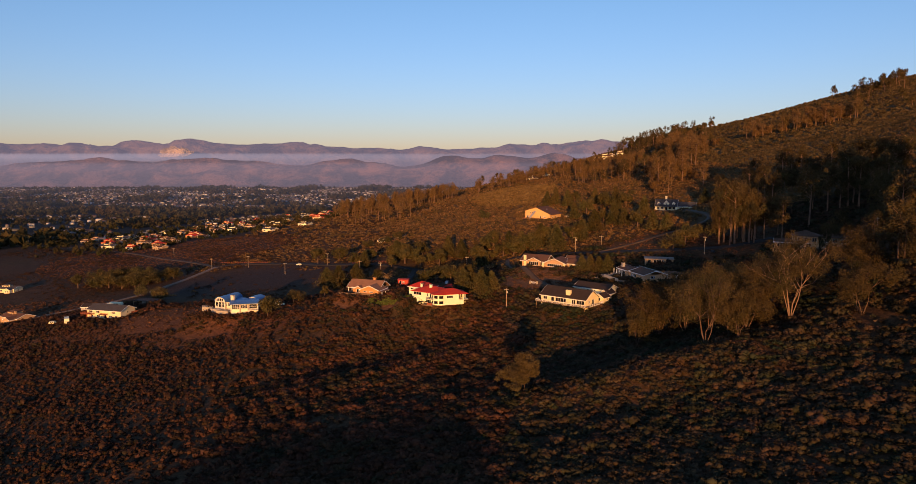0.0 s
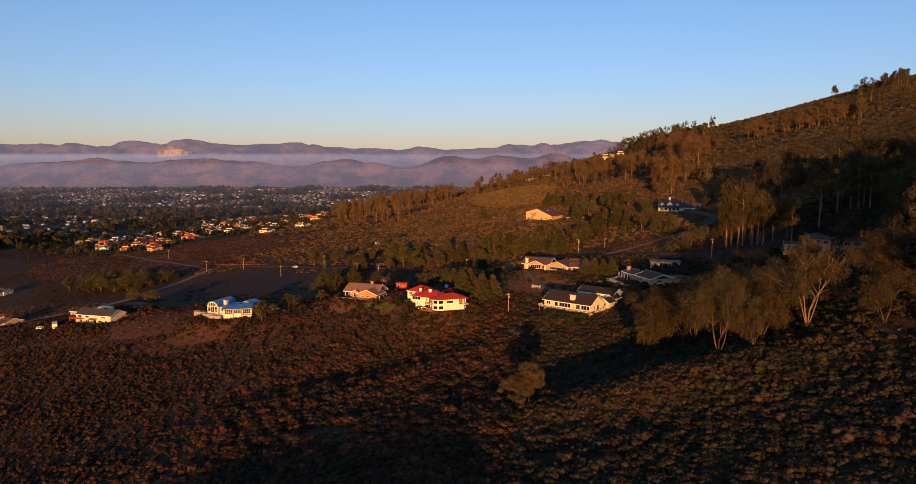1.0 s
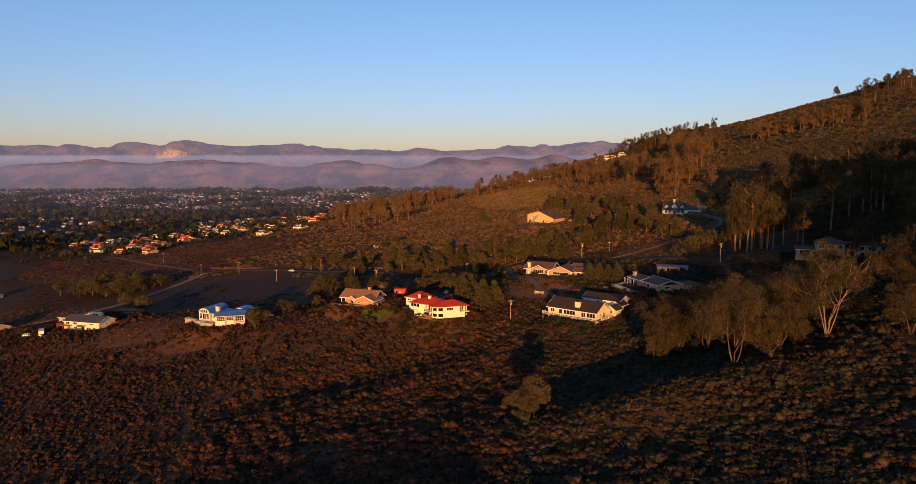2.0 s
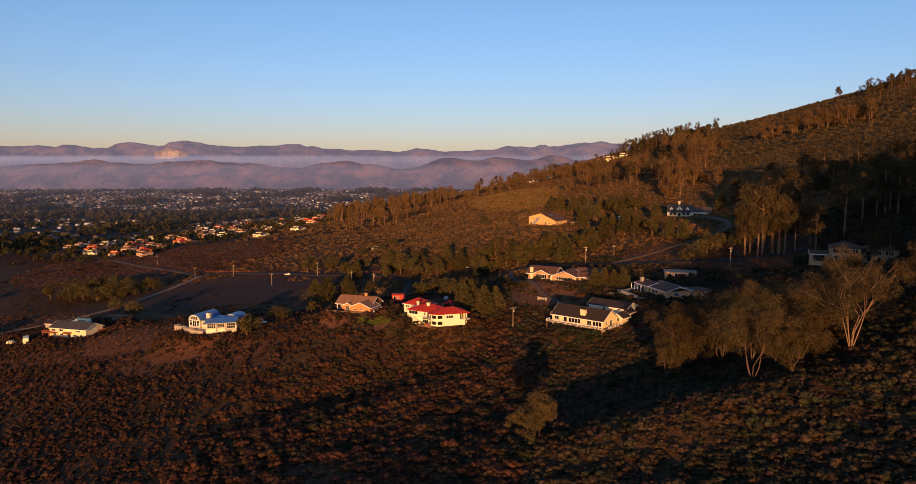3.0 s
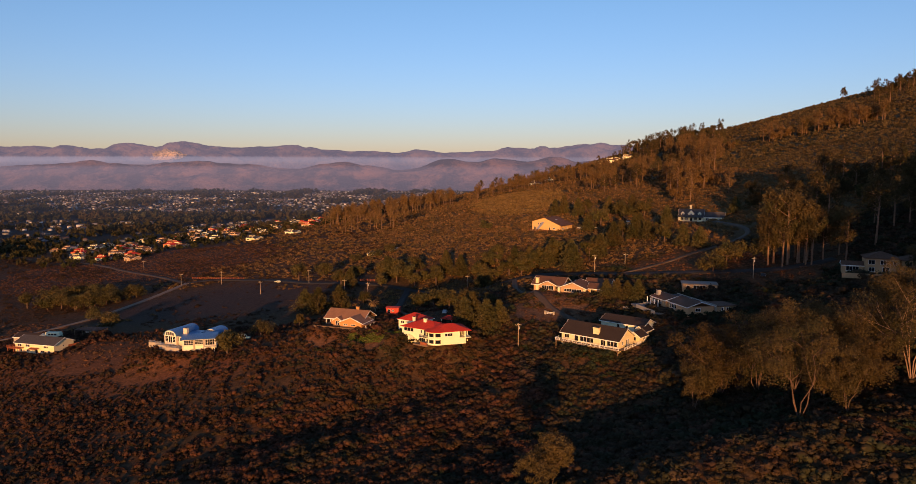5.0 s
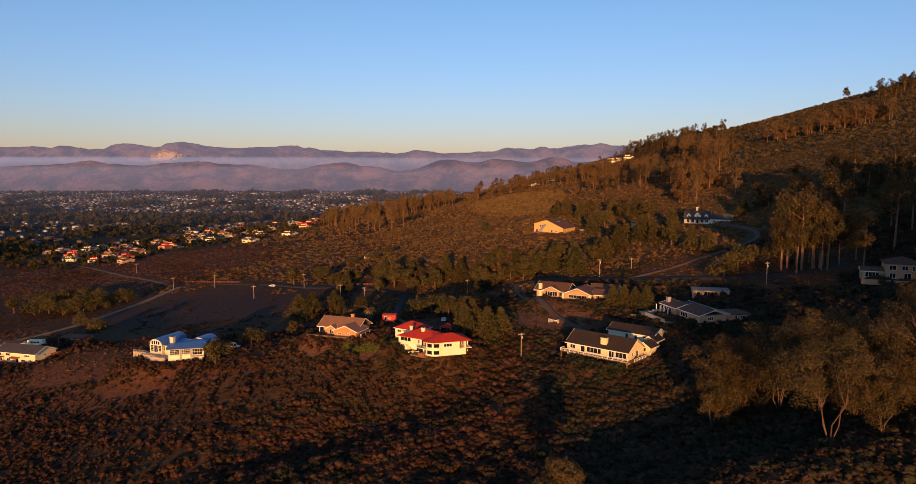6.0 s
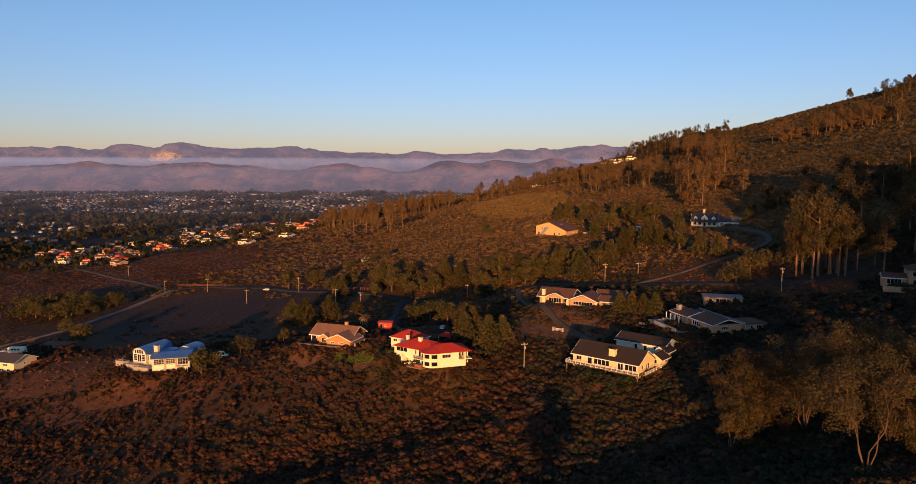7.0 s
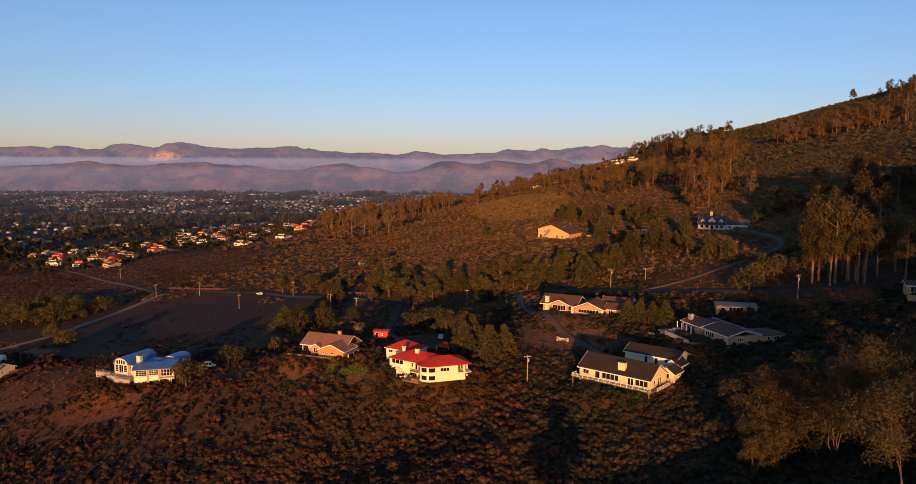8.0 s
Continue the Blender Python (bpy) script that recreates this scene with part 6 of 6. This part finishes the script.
def gabled_house():
    """White house with dormers over a porch, a chimney and a long lower wing."""
    h = thing("gabled_house", pose(155.35, 557.05, 81.7, 0, 0, -24), "white gabled house with dark roof and dormers", "house")
    shell(h, 0, 16.25, 0, 11.7, -1.2, 3.6, WHITE, front=((1.3, 3.12, 0.8, 2.6, 2, 2), (4.42, 6.24, 0.8, 2.6, 2, 2), (7.54, 9.1, 0.0, 2.5, 1, 1, "d"), (10.4, 12.22, 0.8, 2.6, 2, 2), (13.26, 15.08, 0.8, 2.6, 2, 2)), left=((2.6, 4.42, 0.8, 2.6, 2, 2),), peak=4.16)
    gable_roof(h, 0, 16.25, 0, 11.7, 3.6, 4.42, GREY_SHINGLE, 0.5)
    for x, s in ((2.6, 1.04), (8.19, 1.95), (13.78, 1.04)):
        shell(h, x - s, x + s, 0.78, 4.42, 3.8, 5.3, WHITE, front=((s - 0.59, s + 0.59, 4.2, 5.2, 2, 2),), peak=1.04 * s + 0.13, peak_on="front")
        gable_roof(h, x - s, x + s, 0.78, 5.2, 5.3, 1.1 * s, GREY_SHINGLE, 0.25, "y")
    chimney(h, 7.28, 7.02, 6.2, 10.62, 1.43, 1.17, CREAM)
    for i in range(6):
        part("porch_post", a_box(0.13 + i * 3.2, 0.39 + i * 3.2, -2.86, -2.6, -1.2, 2.9), TRIM, h)
    bm = bmesh.new()
    slab(bm, [(-0.39, -3.25, 3.0), (16.64, -3.25, 3.0), (16.64, -0.01, 3.5), (-0.39, -0.01, 3.5)], 0.15)
    part("porch_roof", bm, GREY_SHINGLE, h)
    part("porch_floor", a_box(-0.26, 16.51, -3.12, -0.03, -0.5, -0.1), WOOD, h)
    shell(h, 16.38, 29.9, 1.95, 10.4, -1.4, 3.0, WHITE, front=((1.56, 3.38, 0.8, 2.2, 2, 2), (5.72, 7.54, 0.8, 2.2, 2, 2), (9.62, 11.44, 0.8, 2.2, 2, 2)), right=((1.95, 3.51, 0.8, 2.2, 2, 2), (5.2, 6.76, 0.8, 2.2, 2, 2)), peak=3.12)
    gable_roof(h, 16.38, 29.9, 1.95, 10.4, 3.0, 3.25, GREY_SHINGLE, 0.4)


def hill_house():
    """Tan house with one broad gable towards the valley and a sloping glass front."""
    h = thing("hillside_house", pose(54.6, 573.95, 74.1, 0, 0, -33), "tan hillside house with a broad brown gable", "house")
    W, D, C, top = 22.5, 20.0, 9.9, 9.0
    wall(h, C, -2.0, 5.9, pose(0, 0, 0), SAND, ((1.3, 3.12, 0.2, 2.2, 2, 1, "d"), (4.6, 5.5, 3.6, 5.2, 1, 1), (6.1, 7.0, 3.6, 5.2, 1, 1)))
    wall(h, W - C - 0.01, -2.0, 3.5, pose(C + 0.01, 0, 0), SAND, ((3.4, 4.6, 0.0, 2.1, 1, 1, "d"), (6.6, 8.3, 0.6, 1.8, 2, 1)))
    wall(h, D, -2.0, 3.4, pose(W, 0.0, 0, 0, 0, 90), SAND, ((2.6, 5.2, 0.6, 1.8, 2, 1), (9.0, 11.2, 0.6, 1.8, 2, 1)))
    wall(h, D, -2.0, 5.9, pose(0, D, 0, 0, 0, -90), SAND, ((3.9, 6.5, 0.8, 2.0, 2, 1),))
    wall(h, W, -2.0, 3.4, pose(W, D, 0, 0, 0, 180), SAND)
    bm = bmesh.new()
    prism(bm, [(0, 5.9), (C, 5.9), (C, top - 0.25)], 0.0, 0.3)
    prism(bm, [(C + 0.01, 3.5), (W - 0.1, 3.5), (C + 0.01, top - 0.25)], 0.0, 0.3)
    part("gable_wall", bm, SAND, h)
    bm = bmesh.new()
    slab(bm, [(-1.0, -0.9, 5.95), (C, -0.9, top), (C, D + 0.8, top), (-1.0, D + 0.8, 5.95)], 0.22)
    slab(bm, [(C, -0.9, top), (W + 1.0, -0.9, 3.3), (W + 1.0, D + 0.8, 3.3), (C, D + 0.8, top)], 0.22)
    part("roof", bm, BROWN_SHINGLE, h)
    part("skylight", a_box(C + 4.2, C + 5.4, 8.0, 10.0, 6.95, 7.25), METAL, h)
    bm = bmesh.new()
    slab(bm, [(4.4, -3.9, 0.0), (6.6, -3.9, 0.0), (10.2, -0.5, 5.8), (8.0, -0.5, 5.8)], 0.12)
    part("glass_roof", bm, METAL, h, "sloping blue-grey metal awning over the stair")
    part("deck", a_box(-0.6, 18.0, -4.4, -0.03, -0.5, -0.25), WOOD, h)
    railing(h, -0.6, 18.0, pose(0, -4.3, -0.25), 0.95, REDWOOD, 0.8, False)
    part("flue", a_box(C + 0.3, C + 0.7, 3.9, 4.29, 8.6, 10.2), DARK_METAL, h)
    w = thing("garden_wall", pose(85.8, 566.8, land_at(93.6, 564.2), 0, 0, -8), "low pale garden wall beside the hillside house", "wall")
    part("wall", a_box(0, 16.9, 0, 0.39, -0.8, 0.9), STONE, w)
    o = thing("outbuilding", pose(119.6, 559, land_at(120.9, 560.3), 0, 0, -20), "small ochre outbuilding in the brush", "shed")
    shell(o, 0, 4.16, 0, 5.2, -0.8, 3.0, OCHRE, front=((1.04, 2.6, 0.4, 1.8, 1, 1),))
    gable_roof(o, 0, 4.16, 0, 5.2, 3.0, 0.8, BROWN_SHINGLE, 0.3)


for build in (ranch_house, villa, garage, bungalow, vaulted_house, split_house, terrace_house, courtyard_house, shaded_house, gabled_house, hill_house):
    build()


# ---- poles, vehicles, walls ----
def utility_pole(x, y, h, turn, transformer=False):
    p = thing("utility_pole", pose(x, y, land_at(x, y) - 0.39, 0, 0, turn), "weathered timber utility pole with crossarm" + (" and transformer" if transformer else ""), "utility pole", "utility poles")
    bm = bmesh.new()
    rod(bm, (0, 0, -1), (0, 0, h), 0.17, 0.11, 8)
    part("pole", bm, POLE_WOOD, p)
    arm = part("crossarm", a_box(-1.2, 1.2, -0.06, 0.06, h - 0.75, h - 0.6), POLE_WOOD, p)
    for i in (-1.1, -0.4, 0.4, 1.1):
        bm = bmesh.new()
        rod(bm, (i, 0, h - 0.6), (i, 0, h - 0.35), 0.06, 0.05, 6)
        part("insulator", bm, WHITE, arm)
    if transformer:
        bm = bmesh.new()
        rod(bm, (0.38, 0, h - 2.3), (0.38, 0, h - 1.3), 0.26, 0.26, 10)
        part("transformer", bm, METAL, p)


for x, y, h, a, t in ((23.4, 328.25, 10, 15, True), (6.24, 483.6, 9.5, 10, False), (72.15, 430.3, 9.5, -20, True), (130.65, 371.8, 10, 25, True), (-172.9, 577.2, 10, 20, False), (-206.7, 587.6, 9.5, 20, False),
                      (-98.8, 530.4, 10, 15, False), (-127.4, 516.1, 9, 10, False), (-52, 470.6, 9, 15, True), (-279.5, 689, 9.5, 15, False), (167.7, 282.1, 10, 30, False), (87.1, 426.4, 7.5, -20, False), (-67.6, 483.6, 8.5, 10, False),
                      (-331.5, 767, 9.5, 15, False), (-377, 832, 9.5, 15, False), (-422.5, 858, 9.5, 15, False)):
    utility_pole(x, y, h, a, t)


def vehicle(name, x, y, turn, length, width, height, kind, mat, label, z=None):
    v = thing(name, pose(x, y, (land_at(x, y) if z is None else z) + 0.16, 0, 0, turn), label, "vehicle")
    L, W, H = length / 2, width / 2, height
    bm = bmesh.new()
    if kind == "camper":
        prism(bm, [(-L, 0.45), (L, 0.45), (L, H * 0.55), (L * 0.93, H * 0.78), (L * 0.9, H), (-L * 0.96, H), (-L, H * 0.92)], -W, W)
    else:
        prism(bm, [(-L, 0.35), (L, 0.35), (L, 0.75), (L * 0.5, 0.88), (L * 0.2, H), (-L * 0.7, H), (-L * 0.95, 0.9)], -W, W)
    bmesh.ops.bevel(bm, geom=bm.edges[:], offset=0.06, segments=2, affect="EDGES")
    part("body", bm, mat, v)
    z0, z1 = (H * 0.55, H * 0.78) if kind == "camper" else (0.92, H * 0.94)
    for s in (-1, 1):
        for k in range(3):
            a = -L * 0.6 + k * L * 0.38
            part("window", a_box(a, a + L * 0.28, s * W - 0.02, s * W + 0.02, z0, z1), GLASS, v)
    bm = a_box(L * 0.93, L + 0.03, -W * 0.8, W * 0.8, H * 0.42 if kind == "camper" else 0.8, H * 0.52 if kind == "camper" else 0.86)
    part("windscreen", bm, GLASS, v)
    for x0 in (-L * 0.62, L * 0.62):
        for s in (-1, 1):
            bm = bmesh.new()
            rod(bm, (x0, s * (W - 0.2), 0.32), (x0, s * (W + 0.02), 0.32), 0.34, 0.34, 14)
            wheel = part("wheel", bm, RUBBER, v)
            bm = bmesh.new()
            rod(bm, (x0, s * (W + 0.021), 0.32), (x0, s * (W + 0.04), 0.32), 0.2, 0.18, 10)
            part("rim", bm, METAL, wheel)


vehicle("motorhome", -209.95, 373.75, -60, 7.0, 2.4, 3.1, "camper", WHITE, "white motorhome parked on the slope below the house")
vehicle("pickup", -219.7, 378.3, 10, 5.0, 1.9, 1.6, "car", WHITE, "white pickup parked beside the motorhome")
vehicle("camper_trailer", -198.5, 405.5, 0, 7.5, 2.4, 2.9, "camper", WHITE, "white camper trailer parked behind the cream house")
vehicle("van", -94.25, 370.5, 5, 5.2, 2.0, 2.0, "car", WHITE, "pale van parked behind the vaulted house")
vehicle("car", -5.2, 370.5, 80, 4.5, 1.8, 1.45, "car", METAL, "silver car on the drive behind the villa")
vehicle("car", -126.1, 555.1, 150, 4.5, 1.8, 1.5, "car", WHITE, "pale car on the road behind the field")
vehicle("car", 135.2, 371.8, 60, 4.4, 1.8, 1.45, "car", DARK_METAL, "dark car parked on the shaded road")

def rail_fence(x0, y0, x1, y1, label):
    """Posts and two rails that follow the ground."""
    f = thing("rail_fence", pose(x0, y0, land_at(x0, y0)), label, "fence", "rail fences")
    n = max(2, round(math.hypot(x1 - x0, y1 - y0) / 2.6))
    at = [Vector(((x1 - x0) * i / n, (y1 - y0) * i / n, land_at(x0 + (x1 - x0) * i / n, y0 + (y1 - y0) * i / n) - land_at(x0, y0))) for i in range(n + 1)]
    for p in at:
        part("post", a_box(p.x - 0.1, p.x + 0.1, p.y - 0.1, p.y + 0.1, p.z - 0.5, p.z + 1.5), REDWOOD, f)
    for p, q in zip(at, at[1:]):
        for z in (0.6, 1.25):
            bm = bmesh.new()
            rod(bm, p + Vector((0, 0, z)), q + Vector((0, 0, z)), 0.09, 0.09, 4)
            part("rail", bm, REDWOOD, f)


rail_fence(-208, 614, -160, 588, "brown timber rail fence along the field road")
rail_fence(-78, 520, -48, 506, "brown timber rail fence beside the road")

w = thing("drive_gate", pose(37.7, 360.1, land_at(39, 358.8), 0, 0, -35), "white gate with stone piers on the drive", "gate")
for i in range(9):
    part("bar", a_box(0.6 + i * 0.36, 0.72 + i * 0.36, 0, 0.06, 0.1, 1.1), TRIM, w)
part("rail", a_box(0.4, 3.9, 0.07, 0.12, 0.9, 1.05), TRIM, w)
for x in (0, 4):
    part("pier", a_box(x - 0.35, x + 0.35, -0.35, 0.35, -0.5, 1.5, bevel=0.04), STONE, w)
w = thing("retaining_wall", pose(65, 360.1, land_at(74.1, 352.3), 0, 0, -38), "long pale retaining wall above the drive", "wall")
for i in range(17):
    z = land_at(65 + i * 1.53, 360.1 - i * 1.2) - land_at(74.1, 352.3)
    part("block", a_box(i * 1.5, i * 1.5 + 1.47, 0, 0.3, z - 0.6, z + 0.75), CONCRETE, w)


PALM_LEAF = foliage("palm_fronds", [(0.12, 0.085, 0.036), (0.16, 0.11, 0.045)])


def palm(x, y, h):
    t = thing("palm_tree", stand(x, y), "short shaggy palm beside the bungalow", "tree")
    bm = bmesh.new()
    rod(bm, (0, 0, -0.4), (0, 0, h), 0.3, 0.22, 8)
    part("trunk", bm, DARK_BARK, t)
    rng = np.random.default_rng(77)
    for i in range(44):
        bm = bmesh.new()
        a, up = rng.uniform(0, 6.28), rng.uniform(-0.4, 1.5)
        p0, w0 = Vector((0, 0, h)), 0.12
        prev = None
        for k in range(6):
            s = k / 5
            c = Vector((math.cos(a) * 3.3 * s, math.sin(a) * 3.3 * s, h + up * 2.6 * s - 2.2 * s * s))
            side = Vector((-math.sin(a), math.cos(a), 0)) * (0.32 * math.sin(math.pi * min(1, s * 0.8 + 0.15)) + 0.02)
            pair = (bm.verts.new(c - side), bm.verts.new(c + Vector((0, 0, 0.06))), bm.verts.new(c + side))
            if prev:
                bm.faces.new((prev[0], prev[1], pair[1], pair[0]))
                bm.faces.new((prev[1], prev[2], pair[2], pair[1]))
            prev = pair
        part("frond", bm, PALM_LEAF, t)


palm(-38.0, 377.0, 7.4)


# ---- houses farther off ----
def far_house(mat_wall, mat_roof, label, group, hip=False):
    h = thing("house", Matrix.Identity(4), label, "house", group)
    L, D, H = 18.0, 11.7, 3.6
    shell(h, 0, L, 0, D, -3.0, H, mat_wall, front=((1.95, 5.2, 0.9, 2.4, 2, 1), (7.8, 9.36, 0.0, 2.3, 1, 1, "d"), (11.7, 15.6, 0.9, 2.4, 3, 1)), right=((3.25, 6.5, 0.9, 2.4, 2, 1),), peak=0 if hip else 1.9)
    if hip:
        hip_roof(h, 0, L, 0, D, H, 1.9, mat_roof, 0.6)
    else:
        gable_roof(h, 0, L, 0, D, H, 2.0, mat_roof, 0.5, boards=False)
    # wing towards the valley, upper room and chimney
    shell(h, 10.6, 16.9, -4.2, -0.01, -3.0, H - 0.3, mat_wall, front=((1.2, 2.8, 0.9, 2.2, 2, 1), (3.6, 5.1, 0.9, 2.2, 2, 1)), peak=1.3, peak_on="front")
    gable_roof(h, 10.6, 16.9, -4.2, 3.0, H - 0.3, 1.4, mat_roof, 0.4, "y", boards=False)
    shell(h, 2.2, 8.4, 3.6, 10.0, H, H + 2.5, mat_wall, front=((0.8, 2.5, H + 0.6, H + 1.9, 2, 1), (3.6, 5.3, H + 0.6, H + 1.9, 2, 1)))
    hip_roof(h, 2.2, 8.4, 3.6, 10.0, H + 2.5, 1.3, mat_roof, 0.4)
    chimney(h, 9.6, 4.4, H, H + 3.2, 0.9, 0.8, mat_wall)
    return h


STYLES = [far_house(CREAM, RED_TILE, "cream house with red tile roof at the town's edge", "houses at the town's edge", True),
          far_house(WHITE, GREY_SHINGLE, "white house with grey roof at the town's edge", "houses at the town's edge"),
          far_house(TAN, BROWN_SHINGLE, "tan house with brown roof at the town's edge", "houses at the town's edge"),
          far_house(OCHRE, RED_TILE, "ochre house with red roof at the town's edge", "houses at the town's edge", True),
          far_house(CREAM, GREY_SHINGLE, "pale two-winged house at the town's edge", "houses at the town's edge")]
EDGE = (  # x, y, style, size
    (-208, 1209, 0, 1.5), (-230.1, 1146.6, 0, 1.3), (-288.6, 1280.5, 1, 1.2), (-195, 1176.5, 4, 1.3), (-221, 1066, 0, 1.2), (-214.5, 941.2, 1, 0.9), (-366.6, 1250.6, 3, 1.2), (-252.2, 903.5, 4, 1.2), (-364, 1168.7, 1, 1.2), (-393.9, 1171.3, 0, 1.1), (-400.4, 1110.2, 2, 1.1), (-319.8, 972.4, 1, 1.0), (-399.1, 995.8, 2, 1.1), (-354.9, 912.6, 3, 1.0), (-404.3, 893.1, 0, 0.9), (-387.4, 843.7, 2, 0.9), (-343.2, 786.5, 2, 0.8), (-440.7, 864.5, 3, 1.1), (-453.7, 925.6, 1, 1.0), (-494, 1352, 4, 1.2), (-325, 1313, 0, 1.2), (-260, 1326, 4, 1.3), (-360, 545, 4, 0.8), (-283, 430, 2, 1.0), (-70.2, 612, 4, 0.5), (-57, 622, 2, 0.55))
rng_h = random.Random(4)
# more houses in a band between the fields and the town
band = list(EDGE)
while len(band) < 78:
    t, o = rng_h.uniform(0, 1), rng_h.uniform(-95, 80)
    x, y = -455 + 265 * t - 0.75 * o, 850 + 420 * t + 0.65 * o
    if all(math.hypot(x - q[0], y - q[1]) > 21 for q in band) and road_gap(x, y) > 6:
        band.append((x, y, rng_h.choice((0, 1, 2, 2, 3, 4)), rng_h.uniform(0.55, 0.85)))
used = set()
for i, (x, y, k, s) in enumerate(band):
    s = min(s, 0.95)
    m = pose(x, y, land_at(x, y) + 0.3, 0, 0, rng_h.uniform(-35, 15))
    if k not in used:
        used.add(k)
        ob = STYLES[k]
        ob.matrix_world = m
    else:
        ob = copy_thing(STYLES[k], m)
    ob.scale = (s, s, s * 1.05)
RIDGE = far_house(WHITE, BROWN_SHINGLE, "white house on the ridge among trees", "houses on the ridge", True)
for i, (x, y) in enumerate(((225, 1262), (240, 1275), (254, 1266), (268, 1278), (281, 1266), (236, 1240), (140, 1190), (112, 1180), (403, 1440))):
    m = pose(x, y, land_at(x, y) + 1.2, 0, 0, rng_h.uniform(-30, 10))
    s = 0.75 + 0.2 * (i % 3)
    if i == 0:
        RIDGE.matrix_world = m
        RIDGE.scale = (s, s, s * 1.3)
    else:
        copy_thing(RIDGE, m).scale = (s, s, s * 1.3)


def town():
    """The town on the plain: many small houses, and the trees among them."""
    rng = np.random.default_rng(21)

    def hut(seed):
        r = np.random.default_rng(seed)
        L, D, H, R = r.uniform(5.5, 9), r.uniform(4, 6), r.uniform(2.6, 4.2), r.uniform(1.2, 2.0)
        V = np.array([(-L, -D, -1), (L, -D, -1), (L, D, -1), (-L, D, -1), (-L, -D, H), (L, -D, H), (L, D, H), (-L, D, H)], float)
        T = np.array([(0, 1, 5), (0, 5, 4), (1, 2, 6), (1, 6, 5), (2, 3, 7), (2, 7, 6), (3, 0, 4), (3, 4, 7)])
        o = 0.6
        RV = np.array([(-L - o, -D - o, H), (L + o, -D - o, H), (L + o, D + o, H), (-L - o, D + o, H), (-L * 0.8, 0, H + R), (L * 0.8, 0, H + R)], float)
        RT = np.array([(0, 1, 5), (0, 5, 4), (1, 2, 5), (2, 3, 4), (2, 4, 5), (3, 0, 4)])
        return (V, T), (RV, RT)

    huts = [hut(i) for i in range(8)]
    n = 10500
    y = 800 + 2950 * rng.uniform(size=n) ** 0.8
    x = rng.uniform(-0.75, 0.12, n) * y
    dens = np.array([noise.noise(Vector((a * 0.006, b * 0.0032, 8))) for a, b in zip(x, y)])
    keep = (land(x, y) < 22) & (dens < np.where(y > 2300, 0.35, 0.12)) & (rng.uniform(size=n) < np.clip((y - 900) / 1900, 0.12, 1)) & (x < 100 - 0.02 * y) & (np.abs(x + 0.33 * y) > 0)
    rows = np.stack([x, y, land(x, y), rng.uniform(0.42, 0.78, n), rng.uniform(0.65, 1.05, n), rng.uniform(-0.9, 0.7, n), rng.integers(0, 8, n)], -1)[keep]
    m, nn, ll, b = material("shade_toned_town_walls", 0.9)
    g = nn.new("ShaderNodeNewGeometry")
    # most wall tones are dimmed and cooled to imitate shade over the town
    ll.new(ramp(nn, ll, g.outputs["Random Per Island"], [(0.0, (0.06, 0.06, 0.064)), (0.45, (0.16, 0.16, 0.165)), (0.78, (0.40, 0.39, 0.38)), (1.0, (0.80, 0.78, 0.75))]), b.inputs["Base Color"])
    scatter("town_houses", [h[0] for h in huts], rows, m, "pale house walls of the town on the plain", "houses")
    m, nn, ll, b = material("town_roofs", 0.9)
    g = nn.new("ShaderNodeNewGeometry")
    ll.new(ramp(nn, ll, g.outputs["Random Per Island"], [(0.0, (0.06, 0.055, 0.055)), (0.45, (0.13, 0.10, 0.085)), (0.7, (0.22, 0.10, 0.07)), (1.0, (0.30, 0.28, 0.27))]), b.inputs["Base Color"])
    scatter("town_roofs", [h[1] for h in huts], rows, m, "grey, brown and red roofs of the town", "roofs")
    trees = [leaf_cloud(np.random.default_rng(90 + i), [(0, 0, 0.9), (0.4, 0.2, 0.6), (-0.4, -0.1, 0.65)], [0.6, 0.5, 0.5], 6, 0.42, 1.0, False) for i in range(5)]
    n = 15000
    y = 730 + 3000 * rng.uniform(size=n) ** 0.75
    x = rng.uniform(-0.78, 0.13, n) * y
    dens = np.array([noise.noise(Vector((a * 0.006, b * 0.0032, 8))) for a, b in zip(x, y)])
    keep = (land(x, y) < 22) & (rng.uniform(size=n) < np.clip(0.55 + 1.8 * dens, 0.25, 1) * np.where(y > 2300, 0.6, 1)) & (x < 120 - 0.02 * y)
    r = rng.uniform(2.4, 5.0, n) * (1 + 1.1 * smooth_step((dens - 0.05) / 0.25)) * (1 + 0.12 * y / 1000)
    rows = np.stack([x, y, land(x, y), r, r * rng.uniform(0.8, 1.2, n), rng.uniform(0, 6.28, n), rng.integers(0, 5, n)], -1)[keep]
    t, o = rng.uniform(size=900), rng.uniform(-130, 130, 900)
    x, y = -480 + 310 * t - 0.75 * o, 820 + 480 * t + 0.65 * o
    near = np.min([np.hypot(x - q[0], y - q[1] + 3) for q in band], 0) > 9
    r = rng.uniform(1.8, 4.6, 900)
    rows = np.concatenate([rows, np.stack([x, y, land(x, y) - 0.3, r, r * rng.uniform(0.8, 1.3, 900), rng.uniform(0, 6.28, 900), rng.integers(0, 5, 900)], -1)[near]])
    scatter("town_trees", trees, rows, SHADE_TONED_TOWN_LEAF, "dark trees among the houses of the town", "trees")


town()
